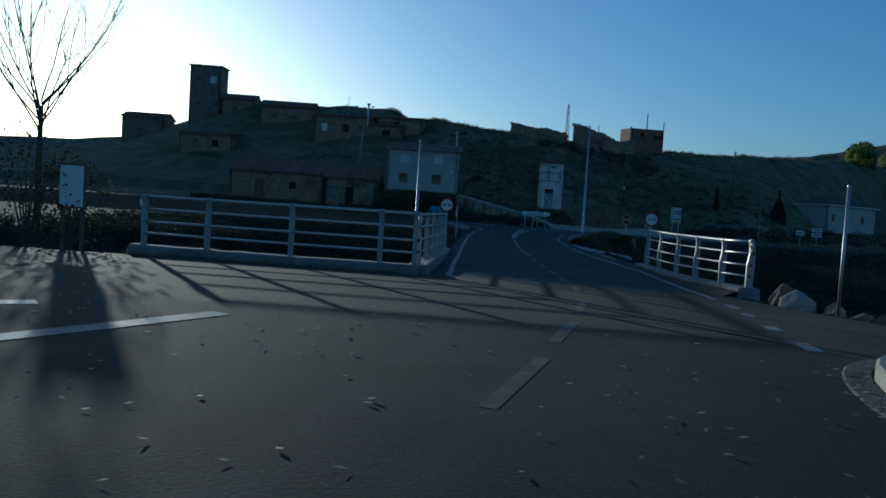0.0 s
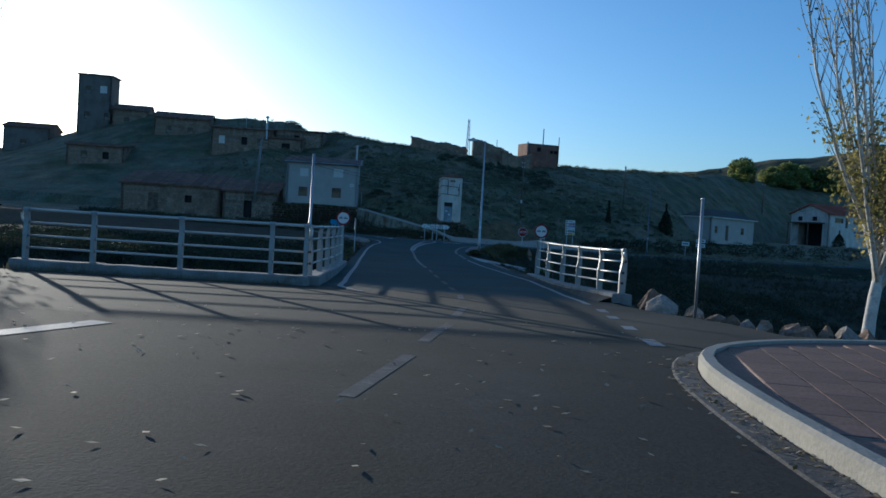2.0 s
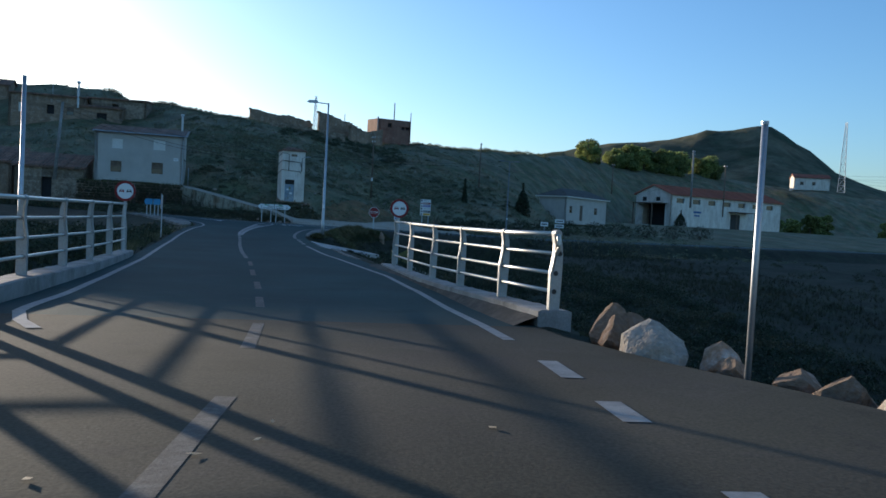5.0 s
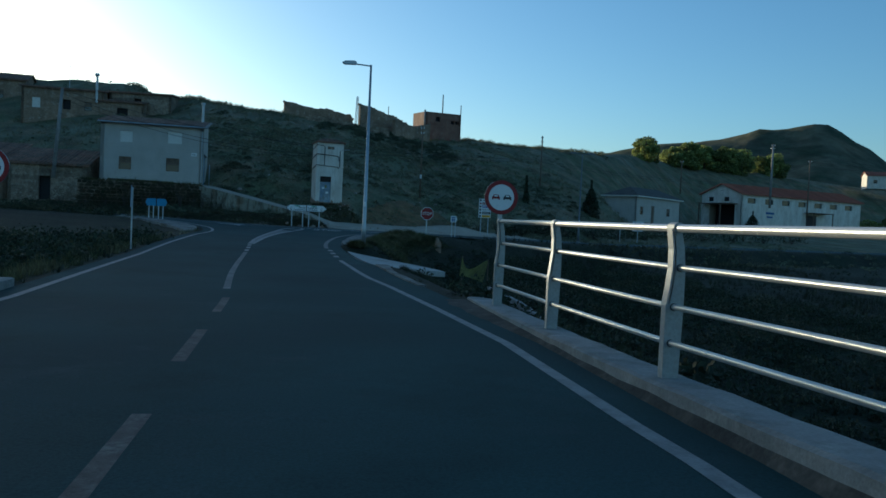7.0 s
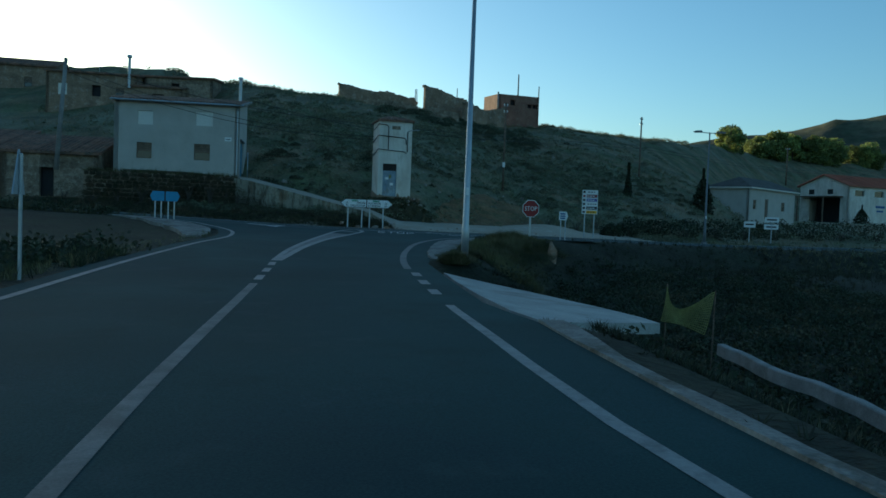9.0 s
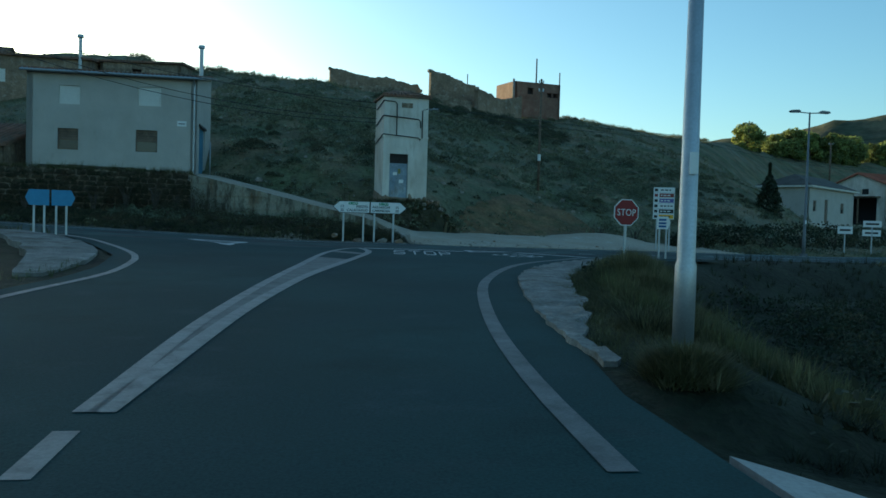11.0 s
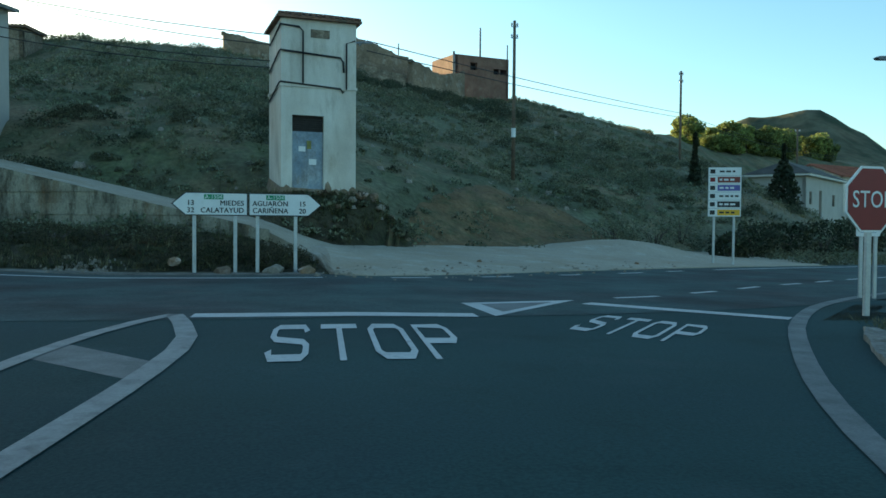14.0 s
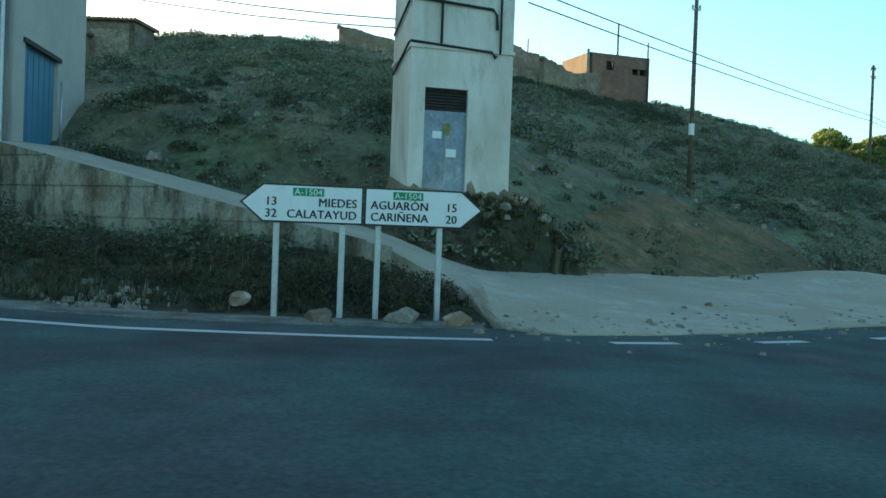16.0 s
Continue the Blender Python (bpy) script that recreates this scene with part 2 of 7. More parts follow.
def hill_z(x, y):
    xs = [r[0] for r in CREST]
    cy, cz = np.interp(x, xs, [r[1] for r in CREST]), np.interp(x, xs, [r[2] for r in CREST])
    fx = [r[0] for r in FOOT]
    fy, fz = np.interp(x, fx, [r[1] for r in FOOT]), np.interp(x, fx, [r[2] for r in FOOT])
    u = (y - fy) / (cy - fy)
    if u <= 0:
        return None
    v = min(u, 1.0)
    k = sstep(-8, -16, x)
    z = fz + (cz - fz) * ((1 - k) * (0.62 * v + 0.38 * math.sin(v * math.pi / 2)) + k * v ** 1.25)
    if u > 1:
        z -= min((u - 1) * 6, 8)
    amp = min(1, u * 4)
    z += amp * (0.5 * noise.noise((x * .09, y * .09, 3)) + 0.28 * noise.noise((x * .3, y * .3, 7)) + .1 * noise.noise((x * .9, y * .9, 1)))
    return z


def track_z(x):
    """The dirt track that climbs behind the retaining wall towards the house."""
    return lerp(x, [(-30, 3.4), (-9, 3.25), (-5.5, 2.85), (-2.6, 2.2), (0, 1.6), (3, .95), (4.6, .55), (8, .4)])


def track_y(x):
    return lerp(x, [(-30, 88), (-9, 85.6), (-5.5, 83.6), (0, 81.0), (4.5, 78.6), (8, 78)])


APRON_NEAR = [(3.9, 73.75), (4.8, 73.5), (6, 73.9), (8, 75.1), (10, 76.5), (12, 77.8), (14, 79.1), (17, 80.9), (20.5, 82.8), (23, 84)]
APRON_FAR = [(3.9, 77.6), (5.2, 79.0), (6.8, 80.6), (8.4, 82.0), (10, 83.0), (12, 84.2), (14.5, 85.6), (18, 87.4), (23, 90)]


def dirt_low(x):
    """Lower edge of the dirt way: the top of the retaining wall, then the edge of the main road."""
    if x < 2:
        return track_y(x) - 1.75
    return lerp(x, [(2, 78.18), (3, 77.7), (3.8, 77.0), (4.05, 75.8), (4.2, 73.75)] + APRON_NEAR[1:])


def dirt_up(x):
    """Upper edge of the dirt way, at the foot of the hill."""
    if x < 2:
        return track_y(x) + 1.35
    return lerp(x, [(2, 81.0), (3, 79.95), (4.5, 79.7), (5.4, 79.8), (6.8, 81.0)] + APRON_FAR[3:])


def dirt_z(x, y):
    """Height of the dirt way, which falls from the house to the main road."""
    v = min(max((y - dirt_low(x)) / (dirt_up(x) - dirt_low(x)), 0), 1)
    a = road_z(x, y) + .012 + v * (.42 - .012 * max(0, x - 8)) + .05 * v * noise.noise((x * .8, y * .8, 4)) + .02 * v * noise.noise((x * 3, y * 3, 4))
    # a low heap of gravel at the far end
    a += .45 * math.exp(-((x - 15.5) / 2.6) ** 2 - ((y - 85.3) / 1.7) ** 2)
    w = max(sstep(2.2, 5.5, x), sstep(78, 75, y) if x > 2 else 0)
    return (1 - w) * (track_z(x) + .24 * v) + w * a


def bank_z(x, y):
    """The overgrown bank between the main road and the foot of the walls."""
    y0 = main_y(x) + 4.7
    y1 = dirt_low(x) - .3 if x > -6.2 else lerp(x, [(-15.4, 80.6), (-6.2, 82.4)])
    zb = lerp(x, [(-30, 1.5), (-9, 1.2), (-4, 1.12), (0, 1.05), (2.6, .82), (3.6, .5), (4.2, .2)])
    u = min(max((y - y0) / max(y1 - y0, .3), 0), 1)
    b = road_z(x, y) + .02
    return b + (zb - b) * u ** .8 + .07 * u * noise.noise((x * .9, y * .9, 6))


def ramp_z(x):
    return lerp(x, [(4.4, -.28), (5.2, -.44), (8.4, -.72)])


def ground_z(x, y):
    """The natural ground, with the beds of the roads cut into it."""
    h = hill_z(x, y)
    base = road_z(x, y)
    # ravine on both sides of the bridge, and the low field beyond it
    rl, ll = lerp(y, RIGHT_LINE) + 1.3, lerp(y, LEFT_LINE) - 0.9
    if y < 11.9:
        ll = -40
    my = main_y(x)
    low = base
    if h is None or y < my:
        if x > rl and y > 5:
            d = x - rl
            k = sstep(5, 12, y)
            depth = lerp(y, [(5, 1.2), (12, 3.0), (20, 3.4), (30, 2.6), (42, 1.8), (52, 1.9), (60, 1.8), (66, 1.2)])
            low = base - k * depth * sstep(lerp(y, [(46, 0), (52, .5), (58, .9), (66, .9)]), lerp(y, [(12, 1.2), (30, 2.5), (45, 4.5), (60, 4.4)]), d)
        elif x < ll and y > 11.9:
            d = ll - x
            depth = lerp(y, [(12, 3.0), (28, 2.6), (34, .5), (50, .25), (66, .1)])
            low = base - depth * sstep(0, 2.0, d)
        near = sstep(0.6, 4.5, abs(y - my) - 4.8)
        low = low * near + base * (1 - near) if y < my + 3 and y > 50 else low
        low += 0.06 * noise.noise((x * .7, y * .7, 2)) * min(1, abs(low - base) * 3)
    if h is None and y > my + 5:
        low = base + min(2.7, (y - my - 5) * .07)
    if h is not None and y > my:
        low = max(h, base - 0.02)
        if y < 98 and -30 < x < 22.5:
            dl, du = dirt_low(x), dirt_up(x)
            foot = dl + .4 if x > -6.2 else lerp(x, [(-15.4, 80.6), (-6.2, 82.4)]) + .6
            if x < 4.2 and y < foot:
                low = bank_z(x, y)
            elif y < dl:
                low = track_z(x) if x < 2 else dirt_z(x, y) - .16
            elif y <= du:
                low = dirt_z(x, y) - .16
            else:
                if y < du + 4:
                    w = sstep(0, 4, y - du)
                    low = (dirt_z(x, du) - .16) * (1 - w) + max(low, dirt_z(x, du)) * w
                # the small steep bank that carries the tower
                off = math.hypot(max(2.6 - x, 0, x - 5.7), max(80.85 - y, 0, y - 83.8))
                low = max(low, 2.0 - 1.35 * off + .06 * noise.noise((x * 2, y * 2, 8)))
    if h is None and 4.2 < x < 22.5 and dirt_low(x) < y < dirt_up(x) + 1.6:
        low = min(low, dirt_z(x, min(y, dirt_up(x))) - .16 + .1 * max(0, y - dirt_up(x)))
    if 3.9 < x < 8.8 and 39.3 < y < 47.8:
        low = min(low, ramp_z(x) - .14)
    return low


def on_road(x, y):
    if y < 66 and (y > 11.9 or x > -12):
        l = lerp(y, LEFT_LINE) - .5 if y > 11.9 else -12
        if y < 11.5 and l < x < 7.0 or l < x < lerp(y, RIGHT_LINE) + lerp(y, [(28, .5), (32, 1.0), (40, 1.0), (42, .5), (48, .5), (57, .75), (62, 1.2), (66, 2.2)]):
            return True
    return abs(y - main_y(x)) < (5.3 if 5 < x < 10.5 and y < main_y(x) else 4.6 if 10 < x < 40 and y < main_y(x) else 4.3)


# ---- ground ----
def axis(steps):
    out = [steps[0][0]]
    for a, b, d in steps:
        n = max(1, round((b - a) / d))
        out += [a + (b - a) * (i + 1) / n for i in range(n)]
    return out


def build_ground():
    xs = axis([(-3000, -600, 400), (-600, -160, 60), (-160, -40, 5), (-40, -12, 1.6), (-12, 22, .55), (22, 70, 1.5), (70, 170, 4), (170, 600, 60), (600, 3000, 400)])
    ys = axis([(-1500, -100, 200), (-100, -20, 10), (-20, 5, 1.4), (5, 66, .7), (66, 98, .55), (98, 160, 1.6), (160, 280, 5), (280, 600, 60), (600, 3500, 400)])
    vs = []
    for y in ys:
        for x in xs:
            if abs(x) > 600 or y > 600 or y < -100:
                z = 0.2
            else:
                z = ground_z(min(max(x, -200), 240), y)
                if on_road(x, y):
                    z = min(z, road_z(x, y)) - 0.07
            vs.append((x, y, z))
    n = len(xs)
    fs = [(j * n + i, j * n + i + 1, (j + 1) * n + i + 1, (j + 1) * n + i) for j in range(len(ys) - 1) for i in range(n - 1)]
    me = bpy.data.meshes.new("ground")
    me.from_pydata(vs, [], fs)
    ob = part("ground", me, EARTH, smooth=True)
    me.materials.append(FIELD_SHADED)
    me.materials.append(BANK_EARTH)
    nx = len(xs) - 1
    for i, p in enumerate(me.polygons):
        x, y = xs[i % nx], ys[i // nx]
        # Low ground before the main road takes the soil with shade in its colour.
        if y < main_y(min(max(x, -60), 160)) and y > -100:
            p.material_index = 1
        elif -40 < x < 4.2 and y < dirt_low(x) + .3 or 1.5 < x < 8 and y < 81.4:
            p.material_index = 2
    tagged(ob, "rough dry hillside and field of brown-green grass", "ground", kind="structure")


def strip(left, right, n, lift):
    """A sheet between two lines of the same number of points, laid on the road's surface."""
    m = Mesh()
    vs = []
    for (ax, ay), (bx, by) in zip(left, right):
        for k in range(n + 1):
            x, y = ax + (bx - ax) * k / n, ay + (by - ay) * k / n
            vs.append((x, y, road_z(x, y) + lift))
    m.add(vs, [(j * (n + 1) + i, j * (n + 1) + i + 1, (j + 1) * (n + 1) + i + 1, (j + 1) * (n + 1) + i) for j in range(len(left) - 1) for i in range(n)])
    return m


def smooth_line(pts, step=0.8):
    """Points along a Catmull-Rom curve through pts."""
    p = [Vector(q).to_2d() if len(q) > 2 else Vector(q) for q in pts]
    p = [2 * p[0] - p[1]] + p + [2 * p[-1] - p[-2]]
    out = []
    for i in range(1, len(p) - 2):
        n = max(1, int((p[i + 1] - p[i]).length / step))
        for k in range(n):
            t = k / n
            out.append(0.5 * (2 * p[i] + (p[i + 1] - p[i - 1]) * t + (2 * p[i - 1] - 5 * p[i] + 4 * p[i + 1] - p[i + 2]) * t * t + (3 * p[i] - p[i - 1] - 3 * p[i + 1] + p[i + 2]) * t ** 3))
    out.append(p[-2])
    return [(q.x, q.y) for q in out]


def offset(pts, d):
    out = []
    for i, (x, y) in enumerate(pts):
        a, b = pts[max(i - 1, 0)], pts[min(i + 1, len(pts) - 1)]
        t = Vector((b[0] - a[0], b[1] - a[1])).normalized()
        out.append((x - t.y * d, y + t.x * d))
    return out


def build_roads():
    ys = [-20 + i for i in range(75)] + [55 + .5 * i for i in range(29)]
    left = [(-12 if y < 11.6 else lerp(y, LEFT_LINE) - 0.45 - max(0, y - 66) * 2, y) for y in ys]
    right = [(lerp(y, [(-20, 6.6), (5, 6.9), (7, 6.75), (9, 6.2), (11, 5.9)]) if y < 11.5 else lerp(y, RIGHT_LINE) + (0.75 if 11 < y < 29.5 else lerp(y, [(30, .75), (33, .85), (39, .9), (41, .6), (48, .55), (52, .8), (57, .9), (60, 1.15), (62, 1.35), (66, 2.3)])) + max(0, y - 66) * 1.1, y) for y in ys]
    bed = strip(left, right, 60, 0.0)
    ob = tagged(part("road", bed, ASPHALT), "dark grey worn asphalt road over the bridge", "road", kind="structure")
    ob.data.materials.append(ASPHALT_DUSTY_LIT)
    for p in ob.data.polygons:                  # the dusty square before the bridge, with sunlit warmth in its colour
        if p.center.y < 11.6:
            p.material_index = 1
    c = smooth_line(MAIN, .6)
    tagged(part("road", strip(offset(c, 3.9), offset(c, -3.9), 22, 0.005), ASPHALT_OLD), "curving grey asphalt main road below the hill", "road", kind="structure")


def marking(name, pts, width, label, material=None, lift=0.0, closed=False):
    """A painted line along pts."""
    lift = lift or (.005 if max(p[1] for p in pts) < 65 else .009)
    if closed:
        pts = list(pts) + [pts[0]]
    fine = []
    for p, q in zip(pts[:-1], pts[1:]):
        k = max(1, int(math.dist(p, q) / .25))
        fine += [(p[0] + (q[0] - p[0]) * i / k, p[1] + (q[1] - p[1]) * i / k) for i in range(k)]
    pts = fine + [pts[-1]]
    return tagged(part(name, strip(offset(pts, width / 2), offset(pts, -width / 2), 1, lift), material or PAINT), label, "road marking", kind="structure")


build_ground()
build_roads()
# ---- bridge railings ----
def rail_post(parent, x, y, z, h, turn):
    """A bent flat steel post: the lower half upright, the upper half leaning in."""
    m = Mesh()
    outline = [(-.075, 0), (.07, 0), (.072, h * .49), (.035, h * .5), (.012, h * .62), (-.004, h * .74), (.0, h * .86), (.03, h), (-.035, h), (-.072, h * .87), (-.088, h * .72), (-.09, h * .5)]
    m.prism(outline, .085, pose(0, -.042, 0))
    m.moved(pose(x, y, z, 0, 0, turn))
    p = part("post", m, POST, parent)
    lip = [(.072, h * .49), (.05, h * .6), (.03, h * .74), (.032, h * .86), (.056, h)]
    strip_ = Mesh().prism(lip + [(a - .016, b) for a, b in lip[::-1]], .1, pose(0, -.05, 0))
    part("edge_strip", strip_.moved(pose(x, y, z, 0, 0, turn)), POST, p)
    for f, off in ((.74, -.04), (.48, .0), (.24, .01)):     # dark sleeves where the bars pass through
        a = Vector((off, 0, h * f))
        part("sleeve", Mesh().tube([a - Vector((0, .052, 0)), a + Vector((0, .052, 0))], .034, 8).moved(pose(x, y, z, 0, 0, turn)), VENT, p)
    part("collar", Mesh().tube([(x, y - .07, z + h), (x, y + .07, z + h)] if abs(turn) > 100 or turn == 0 else [(x - .07, y, z + h), (x + .07, y, z + h)], .052, 10), POST, p)
    return p


def railing(name, posts, top, inward, label):
    """Posts at (x, y, z) joined by four round bars, up to the heights in top. inward: the side to which the posts lean, in degrees."""
    t = thing(name, label, "railing", "bridge railings")
    hs = [lerp(y, top) - z for x, y, z in posts]
    for (x, y, z), h in zip(posts, hs):
        rail_post(t, x, y, z, h, inward)
    c, s = math.cos(radians(inward)), math.sin(radians(inward))
    for f, r, off in ((1.0, .035, .0), (.74, .026, -.04), (.48, .026, .0), (.24, .026, .01)):
        m = Mesh()
        m.tube([(x + off * c, y + off * s, z + h * f) for (x, y, z), h in zip(posts, hs)], r, 10)
        part("bar", m, STEEL, t, smooth=True)
    for k, j in ((0, 1), (-1, -2)):                 # bent end pieces from the top bar to the one below
        (x, y, z), h = posts[k], hs[k]
        d = (Vector(posts[k]) - Vector(posts[j])).to_2d().normalized()
        pts = [(x + d.x * .11 * math.sin(a), y + d.y * .11 * math.sin(a), z + h * .87 + h * .13 * math.cos(a)) for a in [math.pi * i / 8 for i in range(9)]]
        part("end_bend", Mesh().tube(pts, .029, 9), STEEL, t, smooth=True)
    return t


def beam(name, pts, w, h, label, below=.5):
    """A low concrete plinth along (x, y, z of its top)."""
    fine = []
    for p, q in zip(pts[:-1], pts[1:]):
        k = max(1, int(math.dist(p, q) / .35))
        fine += [tuple(p[c] + (q[c] - p[c]) * i / k for c in range(3)) for i in range(k)]
    pts = [(x, y, z + .018 * noise.noise((x * 2.3, y * 2.3, 1))) for x, y, z in fine + [pts[-1]]]
    line = [(x + .012 * noise.noise((x * 3, y * 3, 5)), y + .012 * noise.noise((x * 3, y * 3, 9))) for x, y, z in pts]
    a, b = offset(line, w / 2), offset(line, -w / 2)
    m = Mesh()
    vs = []
    for (ax, ay), (bx, by), p in zip(a, b, pts):
        z = p[2]
        vs += [(ax, ay, z - h - below), (ax, ay, z - .02), (ax * .9 + bx * .1, ay * .9 + by * .1, z), (ax * .1 + bx * .9, ay * .1 + by * .9, z), (bx, by, z - .02), (bx, by, z - h - below)]
    n = len(pts)
    fs = [(i * 6 + k, i * 6 + k + 1, (i + 1) * 6 + k + 1, (i + 1) * 6 + k) for i in range(n - 1) for k in range(5)]
    fs += [tuple(range(6)), tuple(range((n - 1) * 6, n * 6))]
    m.add(vs, fs)
    return tagged(part(name, m, CONCRETE), label, "kerb", kind="structure")


RIGHT_POSTS = [(x, y, lerp(y, [(12, .2), (22, -.2), (29, -.33)])) for x, y in ((6.2, 12.2), (6.24, 14.75), (6.28, 17.9), (6.33, 21.0), (6.38, 24.6), (6.43, 27.95))]
railing("bridge_railing", RIGHT_POSTS, [(12, 1.2), (15, 1.15), (21, 1.12), (29, 1.13)], 180, "pale steel bridge railing with four bars, lit by low sun")
beam("plinth", [(6.2, 12.08, .2)] + [(p[0], p[1], p[2]) for p in RIGHT_POSTS] + [(6.46, 29.6, -.34)], .46, .2, "weathered concrete plinth under the bridge railing")
def dusty_strip(name, line_a, line_b, label):
    """Trodden dirt banked up between the asphalt and a plinth; each line gives x, y, z."""
    m, vs, n = Mesh(), [], 5
    for p, q in zip(line_a, line_b):
        for k in range(n + 1):
            u = k / n
            x, y, z = (p[c] + (q[c] - p[c]) * u for c in range(3))
            vs.append((x, y, z + .012 * noise.noise((x * 3, y * 3, 2))))
    m.add(vs, [(j * (n + 1) + i, j * (n + 1) + i + 1, (j + 1) * (n + 1) + i + 1, (j + 1) * (n + 1) + i) for j in range(len(line_a) - 1) for i in range(n)])
    tagged(part(name, m, DUST, smooth=True), label, "verge", kind="structure")


DUST = mat("roadside_dust", (0.085, 0.076, 0.062), 0.95, var=0.25, scale=1.5, fine=22, bump=0.6, dist=0.012, spots=[((0.05, 0.047, 0.042), 1.2, 0.5), ((0.13, 0.115, 0.09), 3.0, 0.66)], spec=0.2)
_ys = [12.1 + .35 * i for i in range(51)]
dusty_strip("verge", [(lerp(y, RIGHT_LINE) + .42, y, lerp(y, ROAD_Z) - .004) for y in _ys], [(lerp(y, [(12, 6.0), (20, 6.1), (30, 6.25)]), y, lerp(y, [(11.6, .02), (12, .12), (22, -.28), (29, -.39)])) for y in _ys], "dusty strip between the asphalt and the railing plinth")
LEFT_FRONT = [(-7.35, 11.8, .22), (-5.85, 11.8, .21), (-3.9, 11.8, .2), (-1.87, 11.8, .2), (-1.1, 11.85, .19)]
railing("bridge_railing", LEFT_FRONT, [(11, 1.33)], -90, "steel bridge railing with four bars facing the square")
beam("plinth", [(-7.6, 11.8, .22), (-4, 11.8, .2), (-1.0, 11.8, .2)], .45, .25, "concrete plinth of the bridge railing, grass at its foot")
LEFT_SIDE = [(-1.1 - .2 * i, 12.5 + 3.3 * i, lerp(12.5 + 3.3 * i, [(12, .19), (22, -.12), (29, -.25)])) for i in range(6)]
railing("bridge_railing", LEFT_SIDE, [(12, 1.31), (20, 1.27), (29, 1.24)], 0, "pale steel bridge railing on a concrete plinth along the road")
beam("plinth", [(-1.05, 12.05, .19)] + LEFT_SIDE + [(-2.15, 29.6, -.26)], .5, .25, "concrete plinth along the road on the bridge")
# ---- more materials ----
SIGN_WHITE = mat("sign_white", (0.74, 0.74, 0.72), 0.45, var=0.04, scale=3, fine=30, bump=0.0, spots=[((0.55, 0.54, 0.5), 2.5, 0.72)])
SIGN_BLACK = mat("sign_black", (0.02, 0.02, 0.02), 0.5, var=0.1, bump=0.0)
SIGN_GREEN = mat("sign_green", (0.03, 0.24, 0.10), 0.5, var=0.06, bump=0.0)
SIGN_RED = mat("sign_red", (0.19, 0.007, 0.010), 0.45, var=0.05, bump=0.0)
SIGN_BLUE = mat("sign_blue", (0.025, 0.09, 0.26), 0.5, var=0.06, bump=0.0)
SIGN_SKY = mat("faded_blue", (0.08, 0.24, 0.42), 0.5, var=0.08, bump=0.0)
SIGN_YELLOW = mat("sign_yellow", (0.75, 0.42, 0.03), 0.5, var=0.06, bump=0.0)
SIGN_BROWN = mat("sign_brown", (0.20, 0.045, 0.035), 0.5, var=0.06, bump=0.0)
SIGN_PURPLE = mat("sign_violet", (0.12, 0.11, 0.34), 0.5, var=0.06, bump=0.0)
DOOR_BLUE = mat("blue_grey_door", (0.23, 0.28, 0.33), 0.65, var=0.2, scale=2, fine=14, bump=0.15, streak=0.5, spots=[((0.37, 0.39, 0.39), 2.4, 0.56), ((0.15, 0.17, 0.19), 5.0, 0.64), ((0.26, 0.22, 0.17), 3.4, 0.7)])
GARAGE_BLUE = mat("garage_blue", (0.10, 0.22, 0.32), 0.5, var=0.08, scale=2, fine=20, bump=0.05)
CABLE = mat("black_cable", (0.025, 0.025, 0.027), 0.7, var=0.1, bump=0.0)
SHUTTER = mat("shutter_white", (0.72, 0.70, 0.64), 0.7, var=0.05, bump=0.05)
GLASS_DK = mat("window_dark", (0.03, 0.035, 0.04), 0.12, var=0.1, bump=0.0, spec=0.6)
WOOD = mat("weathered_wood", (0.16, 0.12, 0.085), 0.9, var=0.3, scale=2.5, fine=30, bump=0.4, spots=[((0.08, 0.06, 0.045), 3.0, 0.58)])
STONEWALL = mat("rubble_stone", (0.24, 0.19, 0.135), 0.95, var=0.3, scale=2.4, fine=9, bump=1.0, dist=0.06, spots=[((0.13, 0.10, 0.07), 1.8, 0.55), ((0.33, 0.29, 0.22), 3.2, 0.62)], island=0.3)
TERRACE = mat("dark_rubble", (0.14, 0.108, 0.07), 0.95, var=0.35, scale=1.4, fine=9, bump=1.0, dist=0.06, spots=[((0.07, 0.06, 0.036), 0.6, 0.5), ((0.22, 0.19, 0.14), 2.4, 0.66)], per=0.35)
ADOBE = mat("old_adobe_wall", (0.27, 0.20, 0.135), 0.95, var=0.25, scale=0.6, fine=6, bump=0.8, dist=0.05, spots=[((0.17, 0.125, 0.085), 0.7, 0.55), ((0.36, 0.31, 0.25), 1.6, 0.64)])
BRICKWALL = mat("red_brick_wall", (0.21, 0.125, 0.09), 0.92, var=0.2, scale=1.0, fine=9, bump=0.5, dist=0.03, spots=[((0.17, 0.09, 0.065), 1.5, 0.56), ((0.28, 0.21, 0.16), 1.2, 0.68)])
PAVER = mat("red_paver", (0.21, 0.125, 0.085), 0.88, var=0.26, scale=1.6, fine=30, bump=0.35, spots=[((0.11, 0.06, 0.05), 0.9, 0.62)], per=0.14, dist=0.006)
MORTAR = mat("pale_joint", (0.36, 0.31, 0.27), 0.9, var=0.15, scale=2, fine=30, bump=0.3)
KERB = mat("kerb_concrete", (0.33, 0.305, 0.25), 0.85, var=0.12, scale=2, fine=30, bump=0.3, spots=[((0.30, 0.28, 0.23), 1.8, 0.62)])
BARK = mat("pale_bark", (0.60, 0.57, 0.50), 0.9, var=0.15, scale=3, fine=22, bump=0.5, spots=[((0.14, 0.12, 0.10), 4.5, 0.66)])
